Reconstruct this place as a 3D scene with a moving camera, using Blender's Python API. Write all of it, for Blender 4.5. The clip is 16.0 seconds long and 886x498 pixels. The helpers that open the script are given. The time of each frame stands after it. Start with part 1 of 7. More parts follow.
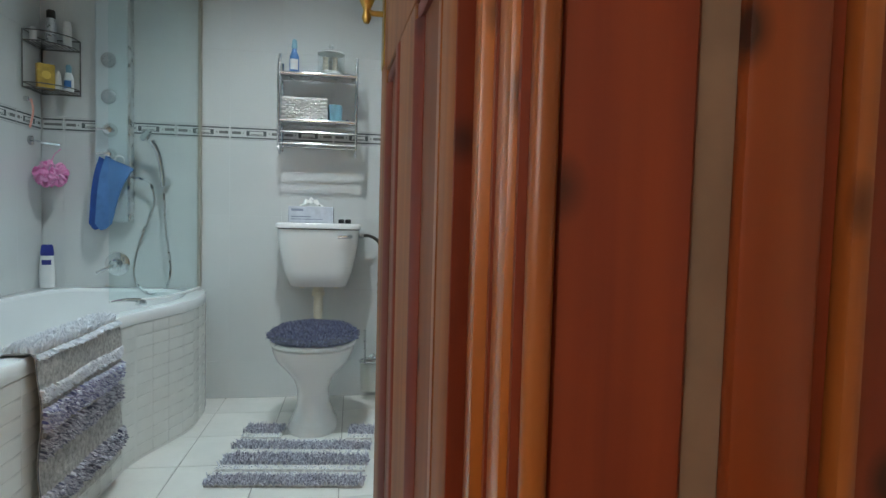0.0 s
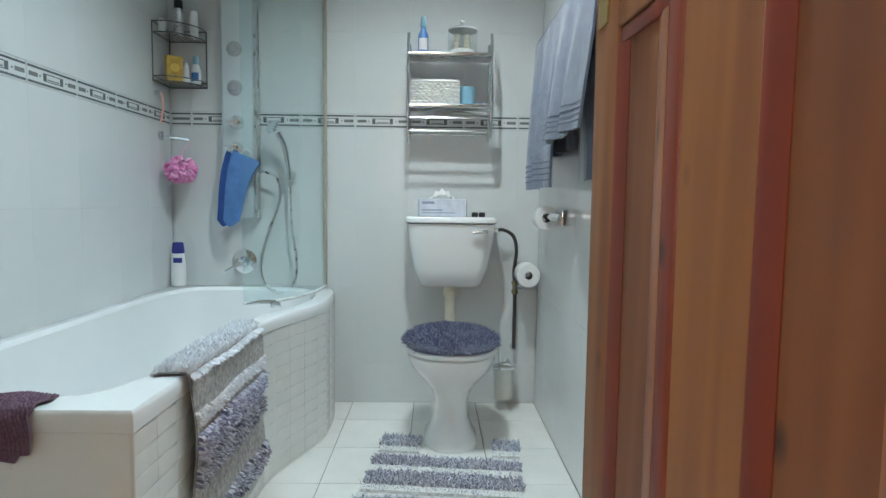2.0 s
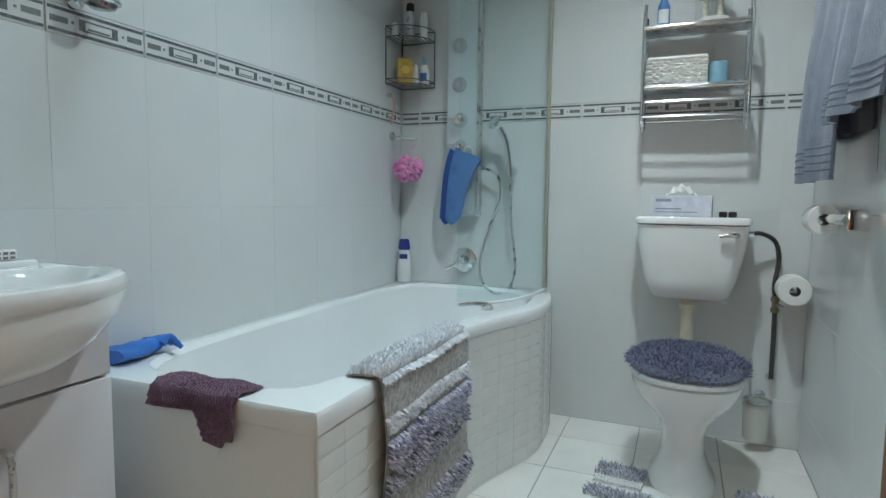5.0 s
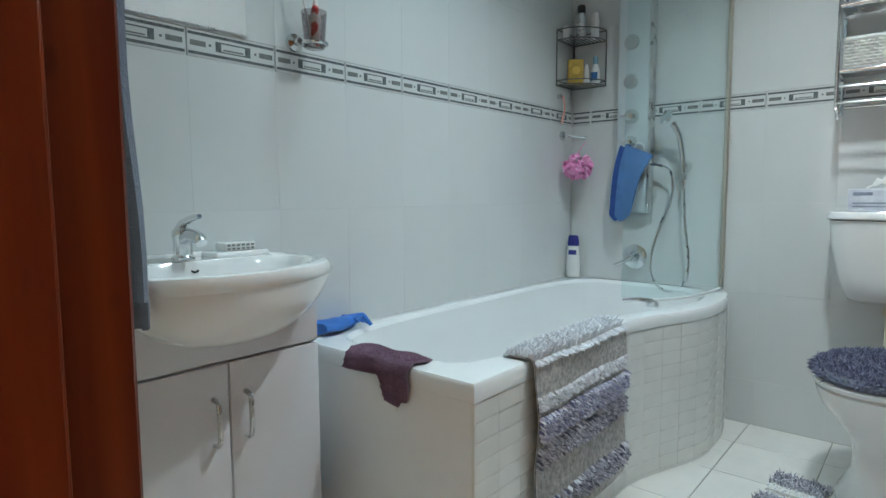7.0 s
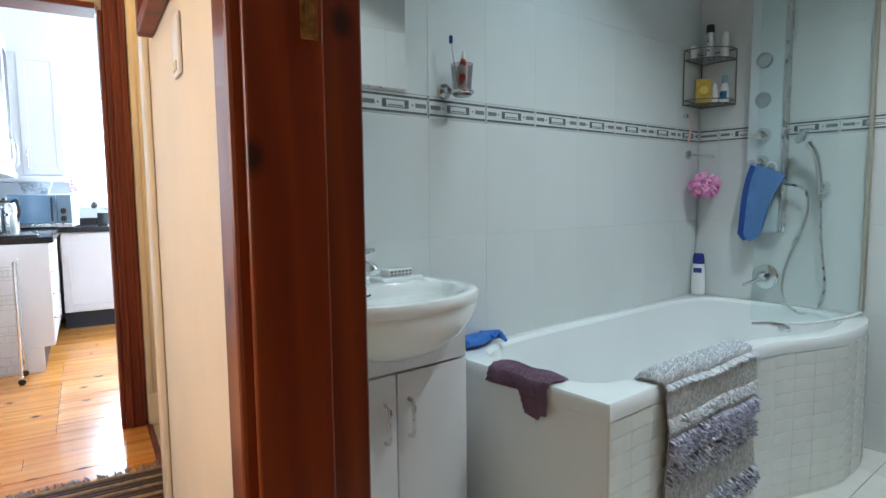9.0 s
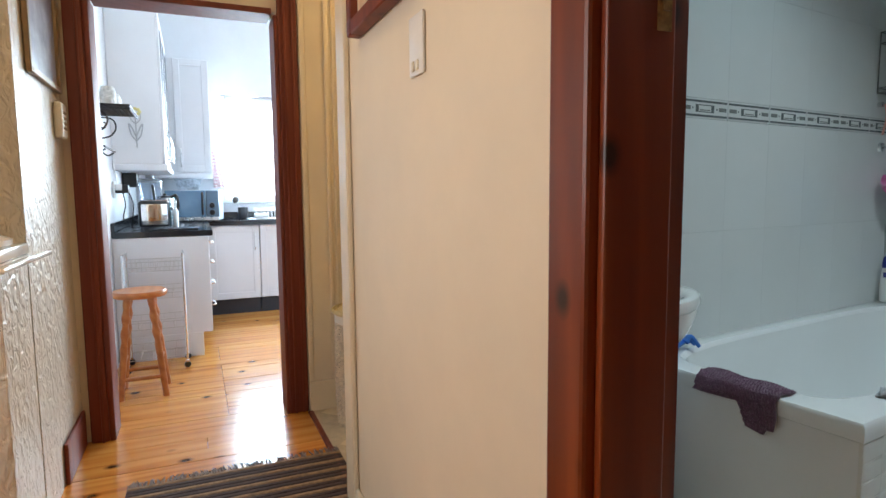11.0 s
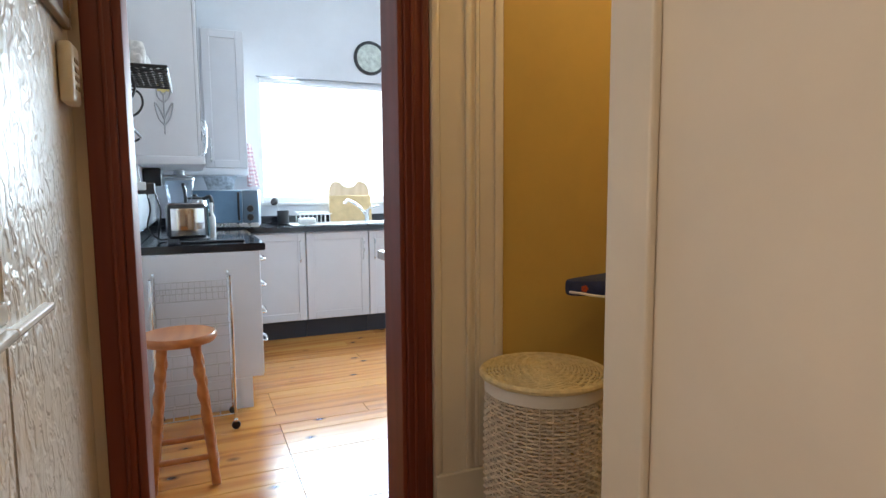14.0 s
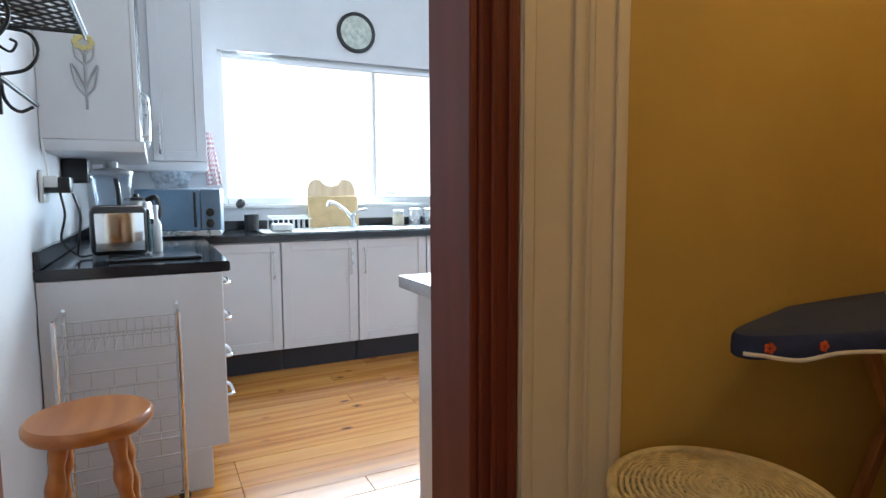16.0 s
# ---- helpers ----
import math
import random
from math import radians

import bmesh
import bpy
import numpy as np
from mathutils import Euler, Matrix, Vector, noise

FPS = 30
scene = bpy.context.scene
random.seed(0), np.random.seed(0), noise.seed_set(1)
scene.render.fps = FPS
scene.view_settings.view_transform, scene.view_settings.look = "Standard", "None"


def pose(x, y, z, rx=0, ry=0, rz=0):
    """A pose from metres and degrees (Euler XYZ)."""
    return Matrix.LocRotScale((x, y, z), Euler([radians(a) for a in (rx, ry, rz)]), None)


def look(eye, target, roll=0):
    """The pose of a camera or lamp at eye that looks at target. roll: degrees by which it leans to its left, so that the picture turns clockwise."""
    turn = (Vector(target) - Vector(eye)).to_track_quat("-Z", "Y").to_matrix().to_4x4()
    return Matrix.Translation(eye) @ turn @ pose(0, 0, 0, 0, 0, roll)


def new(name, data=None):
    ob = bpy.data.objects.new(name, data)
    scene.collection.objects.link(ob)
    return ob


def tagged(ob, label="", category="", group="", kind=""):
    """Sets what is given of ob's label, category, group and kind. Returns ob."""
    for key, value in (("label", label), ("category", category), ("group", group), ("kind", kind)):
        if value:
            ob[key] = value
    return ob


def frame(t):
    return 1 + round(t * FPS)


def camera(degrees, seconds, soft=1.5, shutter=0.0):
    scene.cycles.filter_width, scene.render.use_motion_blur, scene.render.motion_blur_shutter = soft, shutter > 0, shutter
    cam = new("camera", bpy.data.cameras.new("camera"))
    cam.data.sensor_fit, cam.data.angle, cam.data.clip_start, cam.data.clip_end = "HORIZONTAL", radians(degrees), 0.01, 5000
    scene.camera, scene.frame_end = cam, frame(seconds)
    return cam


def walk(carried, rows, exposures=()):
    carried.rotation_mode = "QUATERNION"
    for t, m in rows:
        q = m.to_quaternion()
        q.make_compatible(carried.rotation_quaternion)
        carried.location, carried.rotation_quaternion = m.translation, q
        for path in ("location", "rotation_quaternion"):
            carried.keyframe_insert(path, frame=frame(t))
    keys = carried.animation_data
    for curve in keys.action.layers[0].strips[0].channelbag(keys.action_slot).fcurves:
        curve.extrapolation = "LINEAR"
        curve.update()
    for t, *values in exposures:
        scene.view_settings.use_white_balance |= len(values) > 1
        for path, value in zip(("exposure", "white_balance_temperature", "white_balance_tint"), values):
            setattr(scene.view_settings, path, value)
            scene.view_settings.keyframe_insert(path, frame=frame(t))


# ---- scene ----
cam = camera(74.6, 16.0)
PATH = [
    (0, (0.26, 0.127, 1.01), (0.568, 2.1, 0.907), 1.5),
    (0.5, (0.17, 0.155, 1.015), (0.454, 2.131, 0.895), 1.3),
    (1, (0.089, 0.243, 1.016), (0.323, 2.225, 0.886), 1.1),
    (1.5, (0.031, 0.342, 1.033), (0.184, 2.331, 0.886), 1.0),
    (2, (0.005, 0.442, 1.031), (0.035, 2.436, 0.878), 0.7),
    (2.5, (-0.009, 0.509, 1.034), (-0.116, 2.5, 0.877), 0.5),
    (3, (-0.004, 0.56, 1.046), (-0.276, 2.534, 0.882), 0.4),
    (3.2, (-0.011, 0.58, 1.049), (-0.336, 2.546, 0.885), 0.4),
    (5.3, (0.084, 0.661, 1.03), (-0.774, 2.46, 0.854), 0.4),
    (5.5, (0.132, 0.65, 1.037), (-0.798, 2.411, 0.856), 0.2),
    (6, (0.171, 0.619, 1.039), (-0.902, 2.297, 0.853), 0.0),
    (6.5, (0.182, 0.596, 1.033), (-1.002, 2.197, 0.848), -0.1),
    (7, (0.189, 0.561, 1.04), (-1.1, 2.079, 0.857), -0.3),
    (7.5, (0.204, 0.525, 1.031), (-1.166, 1.972, 0.856), -0.4),
    (8, (0.231, 0.462, 1.07), (-1.197, 1.85, 0.883), -0.2),
    (8.5, (0.243, 0.418, 1.103), (-1.24, 1.746, 0.918), -0.5),
    (9, (0.253, 0.358, 1.146), (-1.292, 1.615, 0.963), -0.6),
    (9.5, (0.24, 0.284, 1.172), (-1.361, 1.467, 0.983), -0.6),
    (10, (0.197, 0.212, 1.16), (-1.461, 1.315, 0.972), -0.7),
    (10.2, (0.175, 0.187, 1.16), (-1.5, 1.262, 0.967), -0.6),
    (12.5, (-0.506, -0.03, 1.147), (-2.239, 0.95, 0.956), -0.6),
    (13, (-0.731, -0.042, 1.154), (-2.461, 0.943, 0.966), -0.5),
    (13.5, (-0.938, -0.026, 1.159), (-2.664, 0.965, 0.965), -0.6),
    (14, (-1.191, 0.02, 1.172), (-2.905, 1.031, 0.973), -0.4),
    (14.5, (-1.367, 0.063, 1.178), (-3.071, 1.093, 0.98), -0.4),
    (15, (-1.591, 0.098, 1.177), (-3.278, 1.155, 0.981), -0.3),
    (15.5, (-1.791, 0.142, 1.168), (-3.462, 1.223, 0.976), -0.3),
    (16, (-2.043, 0.222, 1.159), (-3.698, 1.329, 0.966), -0.3),
]
EXPOSURES = [(0.0, -0.38), (1.0, -0.02), (3.0, -0.07), (5.5, -0.33), (8.0, -0.17), (10.0, -0.52), (12.5, -1.2), (14.5, -1.38), (15.2, -1.38), (16.0, -1.6)]
walk(cam, [(t, look(eye, target, roll)) for t, eye, target, roll in PATH], EXPOSURES)

# ---- world, lamps ----
# The hall and the kitchen stand 7.5 degrees askew to the bathroom.
HALL = pose(0, 0, 0, 0, 0, -7.5)
BATH = pose(0, 0, 0)

world = bpy.data.worlds.new("sky")
scene.world = world
world.use_nodes = True
wn = world.node_tree
sky = wn.nodes.new("ShaderNodeTexSky")
sky.sky_type = 'NISHITA'
sky.sun_disc = False
sky.sun_elevation, sky.sun_rotation = radians(42), radians(250)
wn.nodes["Background"].inputs["Strength"].default_value = 0.15
wn.links.new(sky.outputs[0], wn.nodes["Background"].inputs["Color"])


def lamp(name, kind, m, watts, colour, size=0.05, size_y=None, spot=None):
    d = bpy.data.lights.new(name, kind)
    d.energy, d.color = watts, colour
    if kind == "AREA":
        d.shape, d.size, d.size_y = "RECTANGLE", size, size_y or size
    elif kind == "SUN":
        d.angle = size
    else:
        d.shadow_soft_size = size
    if spot:
        d.spot_size, d.spot_blend = radians(spot), 1.0
    ob = new(name, d)
    ob.matrix_world = m
    return ob


lamp("sun", "SUN", HALL @ look((-9, -4, 8), (-4, 0, 0)), 2.0, (1.0, 0.95, 0.86), radians(1))
lamp("bath_lamp", "SPOT", pose(-0.92, 2.06, 2.72), 39, (0.55, 0.87, 1.0), 0.04, spot=112)
lamp("bath_lamp_back", "SPOT", pose(-0.05, 2.34, 2.72), 132, (0.82, 0.955, 1.0), 0.04, spot=130)
# Fill spot added by the door to lift the vanity and bath end.
lamp("bath_fill_door", "SPOT", pose(-0.30, 1.50, 2.72), 31, (0.55, 0.87, 1.0), 0.05, spot=110)
lamp("hall_lamp", "POINT", HALL @ pose(-1.1, -0.35, 2.6), 27, (1.0, 0.74, 0.42), 0.09)
# Area lamp added to brighten the hall; no window is known on this side.
lamp("hall_day_fill", "AREA", HALL @ look((-1.15, -1.15, 1.25), (-1.1, 0.6, 0.8)), 35, (0.95, 0.93, 0.95), 1.5, 1.3)
lamp("laundry_lamp", "POINT", HALL @ pose(-2.35, 1.75, 2.6), 45, (1.0, 0.80, 0.46), 0.06)
lamp("window_light", "AREA", HALL @ look((-6.40, 1.55, 1.65), (-3.5, 0.9, 1.0)), 370, (0.66, 0.85, 1.0), 2.2, 1.1)


# ---- materials ----
def material(name):
    m = bpy.data.materials.new(name)
    m.use_nodes = True
    return m, m.node_tree, m.node_tree.nodes["Principled BSDF"]


def node(t, kind, **values):
    n = t.nodes.new(kind)
    for k, v in values.items():
        k = k.replace("_", " ")
        n.inputs[k].default_value = v
    return n


def coords(t, scale=(1, 1, 1), generated=False):
    c = t.nodes.new("ShaderNodeTexCoord")
    mp = t.nodes.new("ShaderNodeMapping")
    mp.inputs["Scale"].default_value = scale
    t.links.new(c.outputs["Generated" if generated else "Object"], mp.inputs["Vector"])
    return mp.outputs["Vector"]


def shuffled(t, vec, amount):
    """Shifts the pattern by a random step from object to object."""
    info = t.nodes.new("ShaderNodeObjectInfo")
    mul = t.nodes.new("ShaderNodeMath")
    mul.operation = "MULTIPLY"
    mul.inputs[1].default_value = amount
    t.links.new(info.outputs["Random"], mul.inputs[0])
    add = t.nodes.new("ShaderNodeVectorMath")
    add.operation = "ADD"
    t.links.new(vec, add.inputs[0])
    t.links.new(mul.outputs[0], add.inputs[1])
    return add.outputs[0]


def ramp(t, fac, stops):
    r = t.nodes.new("ShaderNodeValToRGB")
    el = r.color_ramp.elements
    while len(el) < len(stops):
        el.new(0.5)
    for e, (p, c) in zip(el, stops):
        e.position, e.color = p, (*c, 1)
    t.links.new(fac, r.inputs["Fac"])
    return r.outputs["Color"]


def bump(t, bsdf, height, strength, distance=0.002):
    b = t.nodes.new("ShaderNodeBump")
    b.inputs["Strength"].default_value, b.inputs["Distance"].default_value = strength, distance
    t.links.new(height, b.inputs["Height"])
    t.links.new(b.outputs["Normal"], bsdf.inputs["Normal"])


def plain(name, colour, rough=0.5, metal=0.0, vary=0.08, scale=6.0, bump_scale=0.0, bump_strength=0.2, bump_dist=0.002,
          coat=0.0, spread=0.0, sheen=0.0):
    """Colour that drifts a little at two scales, with fine relief."""
    m, t, b = material(name)
    v = coords(t)
    if spread:
        v = shuffled(t, v, 37.0)
    n1 = node(t, "ShaderNodeTexNoise", Scale=scale, Detail=6.0, Roughness=0.62)
    t.links.new(v, n1.inputs["Vector"])
    lo = tuple(max(0, c * (1 - vary)) for c in colour)
    hi = tuple(min(1, c * (1 + vary)) for c in colour)
    t.links.new(ramp(t, n1.outputs["Fac"], [(0.3, lo), (0.7, hi)]), b.inputs["Base Color"])
    b.inputs["Metallic"].default_value = metal
    rr = t.nodes.new("ShaderNodeMapRange")
    rr.inputs["To Min"].default_value, rr.inputs["To Max"].default_value = max(0.02, rough * 0.82), min(1, rough * 1.18)
    t.links.new(n1.outputs["Fac"], rr.inputs["Value"])
    t.links.new(rr.outputs[0], b.inputs["Roughness"])
    b.inputs["Coat Weight"].default_value = coat
    b.inputs["Sheen Weight"].default_value = sheen
    if bump_scale:
        n2 = node(t, "ShaderNodeTexNoise", Scale=bump_scale, Detail=4.0, Roughness=0.6)
        t.links.new(v, n2.inputs["Vector"])
        bump(t, b, n2.outputs["Fac"], bump_strength, bump_dist)
    return m


def wood(name, dark, mid, light, along=2, rough=0.28, coat=0.3, knots=True, spread=True, size=1.0):
    """Sawn pine with long grain, knots and varnish; along: the axis of the grain."""
    m, t, b = material(name)
    sc = [6.5 * size] * 3
    sc[along] = 0.4 * size
    v = coords(t, tuple(sc))
    if spread:
        v = shuffled(t, v, 23.0)
    n1 = node(t, "ShaderNodeTexNoise", Scale=1.0, Detail=5.0, Roughness=0.55, Distortion=1.2)
    t.links.new(v, n1.inputs["Vector"])
    wv = node(t, "ShaderNodeTexWave", Scale=1.3, Distortion=7.0, Detail=3.0, Detail_Scale=1.2)
    wv.bands_direction = "DIAGONAL"
    t.links.new(v, wv.inputs["Vector"])
    mix = t.nodes.new("ShaderNodeMix")
    mix.data_type = "FLOAT"
    mix.inputs[0].default_value = 0.15
    t.links.new(n1.outputs["Fac"], mix.inputs[2])
    t.links.new(wv.outputs["Fac"], mix.inputs[3])
    col = ramp(t, mix.outputs[0], [(0.24, dark), (0.47, mid), (0.72, light)])
    if knots:
        sk = [8.0 * size] * 3
        sk[along] = 5.5 * size
        kv = coords(t, tuple(sk))
        if spread:
            kv = shuffled(t, kv, 11.0)
        vor = node(t, "ShaderNodeTexVoronoi", Scale=1.0)
        t.links.new(kv, vor.inputs["Vector"])
        mask = ramp(t, vor.outputs["Distance"], [(0.07, (0.0, 0.0, 0.0)), (0.18, (1, 1, 1))])
        mc = t.nodes.new("ShaderNodeMix")
        mc.data_type = "RGBA"
        t.links.new(mask, mc.inputs[0])
        mc.inputs[6].default_value = (*[c * 0.28 for c in dark], 1)
        t.links.new(col, mc.inputs[7])
        col = mc.outputs[2]
    t.links.new(col, b.inputs["Base Color"])
    b.inputs["Roughness"].default_value = rough
    b.inputs["Coat Weight"].default_value, b.inputs["Coat Roughness"].default_value = coat, 0.18
    bump(t, b, mix.outputs[0], 0.12, 0.001)
    return m


def trowelled(name, colour):
    """Trowelled plaster: short winding ridges with a slight sheen."""
    m, t, b = material(name)
    v = coords(t, (1, 1, 0.6))
    n1 = node(t, "ShaderNodeTexNoise", Scale=30.0, Detail=2.0, Roughness=0.5, Distortion=0.9)
    n2 = node(t, "ShaderNodeTexNoise", Scale=5.0, Detail=4.0)
    for n in (n1, n2):
        t.links.new(v, n.inputs["Vector"])
    t.links.new(ramp(t, n2.outputs["Fac"], [(0.3, tuple(c * 0.93 for c in colour)), (0.7, colour)]), b.inputs["Base Color"])
    b.inputs["Roughness"].default_value = 0.36
    b.inputs["Coat Weight"].default_value, b.inputs["Coat Roughness"].default_value = 0.12, 0.25
    ridges = ramp(t, n1.outputs["Fac"], [(0.36, (0, 0, 0)), (0.62, (1, 1, 1))])
    bump(t, b, ridges, 0.6, 0.010)
    return m


def patched(name, ground_colour, patch_colour, scale):
    """Printed wrapping: patches of one colour on another."""
    m, t, b = material(name)
    n = node(t, "ShaderNodeTexNoise", Scale=scale, Detail=2.0)
    t.links.new(coords(t), n.inputs["Vector"])
    t.links.new(ramp(t, n.outputs["Fac"], [(0.50, ground_colour), (0.54, patch_colour)]), b.inputs["Base Color"])
    b.inputs["Roughness"].default_value = 0.35
    return m


def glass(name, tint, rough=0.02, mixed=0.86):
    """Thin clear pane: mostly see-through, the rest glossy."""
    m, t, b = material(name)
    tr = t.nodes.new("ShaderNodeBsdfTransparent")
    tr.inputs["Color"].default_value = (*tint, 1)
    gl = t.nodes.new("ShaderNodeBsdfGlossy")
    gl.inputs["Roughness"].default_value = rough
    lw0 = t.nodes.new("ShaderNodeLayerWeight")
    lw0.inputs["Blend"].default_value = 0.5
    pw = t.nodes.new("ShaderNodeMath")
    pw.operation = "POWER"
    pw.inputs[1].default_value = 4.0
    t.links.new(lw0.outputs["Facing"], pw.inputs[0])
    lw = t.nodes.new("ShaderNodeMath")
    lw.operation = "MULTIPLY_ADD"
    lw.inputs[1].default_value, lw.inputs[2].default_value = 0.45, 0.035
    t.links.new(pw.outputs[0], lw.inputs[0])
    mx = t.nodes.new("ShaderNodeMixShader")
    t.links.new(lw.outputs[0], mx.inputs[0])
    t.links.new(tr.outputs[0], mx.inputs[1])
    t.links.new(gl.outputs[0], mx.inputs[2])
    t.links.new(mx.outputs[0], t.nodes["Material Output"].inputs["Surface"])
    return m


TILE = plain("white_wall_tile", (0.67, 0.685, 0.68), 0.16, vary=0.03, scale=1.6, bump_scale=3.0, bump_strength=0.06, bump_dist=0.004, spread=1)
GROUT = plain("pale_grout", (0.72, 0.73, 0.72), 0.5, vary=0.06, scale=14)
BORDER_DARK = plain("border_grey", (0.13, 0.145, 0.15), 0.22, vary=0.45, scale=70)
BORDER_GREY = plain("border_mid_grey", (0.20, 0.205, 0.20), 0.22, vary=0.2, scale=60)
FLOOR_TILE = plain("floor_tile_white", (0.78, 0.76, 0.72), 0.2, vary=0.06, scale=5, bump_scale=9, bump_strength=0.08, spread=1)
FLOOR_GROUT = plain("floor_grout", (0.33, 0.31, 0.28), 0.9, vary=0.2, scale=20)
SMALL_TILE = plain("bath_front_tile", (0.78, 0.78, 0.75), 0.13, vary=0.04, scale=9, bump_scale=16, bump_strength=0.12, spread=1)
ACRYLIC = plain("white_acrylic", (0.85, 0.86, 0.86), 0.14, vary=0.02, scale=2, coat=0.3)
CERAMIC = plain("white_ceramic", (0.85, 0.845, 0.835), 0.08, vary=0.02, scale=2, coat=0.5)
CREAM_PLASTIC = plain("cream_plastic", (0.72, 0.66, 0.52), 0.35, vary=0.05)
WHITE_BOARD = plain("white_laminate", (0.68, 0.675, 0.70), 0.32, vary=0.03, scale=3)
CREAM_WALL = plain("cream_plaster", (0.76, 0.67, 0.53), 0.6, vary=0.05, scale=2.5, bump_scale=22, bump_strength=0.25, bump_dist=0.003)
TEXTURED = trowelled("textured_plaster", (0.70, 0.63, 0.53))
WHITE_WALL = plain("white_plaster", (0.76, 0.77, 0.80), 0.6, vary=0.04, scale=2.5, bump_scale=30, bump_strength=0.15)
YELLOW_WALL = plain("ochre_wall", (0.56, 0.38, 0.10), 0.6, vary=0.10, scale=1.8, bump_scale=30, bump_strength=0.15)
CREAM_PAINT = plain("cream_gloss_paint", (0.74, 0.66, 0.52), 0.3, vary=0.05, scale=4, bump_scale=30, bump_strength=0.1)
CREAM_GLOSS = plain("white_gloss_paint", (0.80, 0.74, 0.65), 0.2, vary=0.04, scale=4, bump_scale=30, bump_strength=0.08, coat=0.4)
CEILING_PAINT = plain("ceiling_white", (0.8, 0.8, 0.8), 0.8, vary=0.03)
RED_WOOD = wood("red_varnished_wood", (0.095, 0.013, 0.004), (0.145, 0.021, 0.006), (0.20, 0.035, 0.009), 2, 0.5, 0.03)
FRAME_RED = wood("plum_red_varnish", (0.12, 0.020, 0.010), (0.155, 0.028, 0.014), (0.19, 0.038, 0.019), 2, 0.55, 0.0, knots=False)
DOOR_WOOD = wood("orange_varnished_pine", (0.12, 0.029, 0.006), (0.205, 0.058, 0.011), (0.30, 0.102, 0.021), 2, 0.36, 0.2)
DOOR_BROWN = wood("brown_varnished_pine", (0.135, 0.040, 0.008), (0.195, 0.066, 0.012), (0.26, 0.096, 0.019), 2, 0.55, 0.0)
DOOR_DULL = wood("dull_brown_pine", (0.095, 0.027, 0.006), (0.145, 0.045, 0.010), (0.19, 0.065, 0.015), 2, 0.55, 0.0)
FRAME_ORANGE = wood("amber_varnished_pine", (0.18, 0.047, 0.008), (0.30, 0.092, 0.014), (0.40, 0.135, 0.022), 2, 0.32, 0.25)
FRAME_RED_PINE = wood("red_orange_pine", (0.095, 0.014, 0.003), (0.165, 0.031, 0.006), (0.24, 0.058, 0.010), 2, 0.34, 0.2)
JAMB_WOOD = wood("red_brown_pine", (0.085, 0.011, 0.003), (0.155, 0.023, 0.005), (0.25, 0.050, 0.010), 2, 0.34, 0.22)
PLANK = wood("honey_floor_pine", (0.34, 0.105, 0.016), (0.60, 0.23, 0.044), (0.74, 0.36, 0.09), 1, 0.2, 0.35, size=0.8)
STOOL_WOOD = wood("orange_stool_pine", (0.34, 0.10, 0.024), (0.47, 0.16, 0.04), (0.58, 0.23, 0.065), 0, 0.3, 0.2, knots=False)
PALE_WOOD = wood("pale_board_wood", (0.56, 0.40, 0.25), (0.67, 0.50, 0.33), (0.76, 0.60, 0.43), 2, 0.5, 0.0, knots=False)
CHROME = plain("chrome", (0.72, 0.73, 0.74), 0.12, 1.0, vary=0.04, scale=20)
BRUSHED = plain("brushed_steel", (0.62, 0.63, 0.64), 0.28, 1.0, vary=0.06, scale=30)
BRASS = plain("aged_brass", (0.55, 0.38, 0.12), 0.3, 1.0, vary=0.2, scale=30)
BLACK_IRON = plain("black_iron", (0.02, 0.02, 0.022), 0.45, 0.4, vary=0.2, scale=30)
WORKTOP = plain("black_worktop", (0.018, 0.019, 0.024), 0.12, vary=0.3, scale=120)
PLINTH = plain("dark_plinth", (0.018, 0.02, 0.03), 0.5, vary=0.2)
BLACK_PLASTIC = plain("black_plastic", (0.02, 0.02, 0.022), 0.35, vary=0.2)
GLASS = glass("clear_glass", (0.97, 0.985, 0.98))
SCREEN_GLASS = glass("shower_screen_glass", (0.92, 0.97, 0.97), 0.03)
WINDOW_GLASS = glass("window_glass", (0.98, 0.99, 1.0))
MIRROR = plain("mirror_silver", (0.92, 0.93, 0.93), 0.01, 1.0, vary=0.0)


# ---- mesh helpers ----
def box(bm, x0, x1, y0, y1, z0, z1, bevel=0.0, seg=1):
    r = bmesh.ops.create_cube(bm, size=1.0)
    vs = r["verts"]
    for v in vs:
        v.co = Vector(((x0 + x1) / 2 + v.co.x * (x1 - x0), (y0 + y1) / 2 + v.co.y * (y1 - y0), (z0 + z1) / 2 + v.co.z * (z1 - z0)))
    if bevel:
        es = {e for v in vs for e in v.link_edges}
        bmesh.ops.bevel(bm, geom=list(es), offset=bevel, segments=seg, profile=0.5, affect="EDGES")
    return bm


def boxed(x0, x1, y0, y1, z0, z1, bevel=0.0, seg=1):
    return box(bmesh.new(), x0, x1, y0, y1, z0, z1, bevel, seg)


def prism(bm, outline, z0, z1):
    """An outline in x and y drawn up from z0 to z1."""
    lo = [bm.verts.new((x, y, z0)) for x, y in outline]
    hi = [bm.verts.new((x, y, z1)) for x, y in outline]
    n = len(outline)
    bm.faces.new(lo[::-1])
    bm.faces.new(hi)
    for i in range(n):
        bm.faces.new((lo[i], lo[(i + 1) % n], hi[(i + 1) % n], hi[i]))
    bmesh.ops.recalc_face_normals(bm, faces=bm.faces)
    return bm


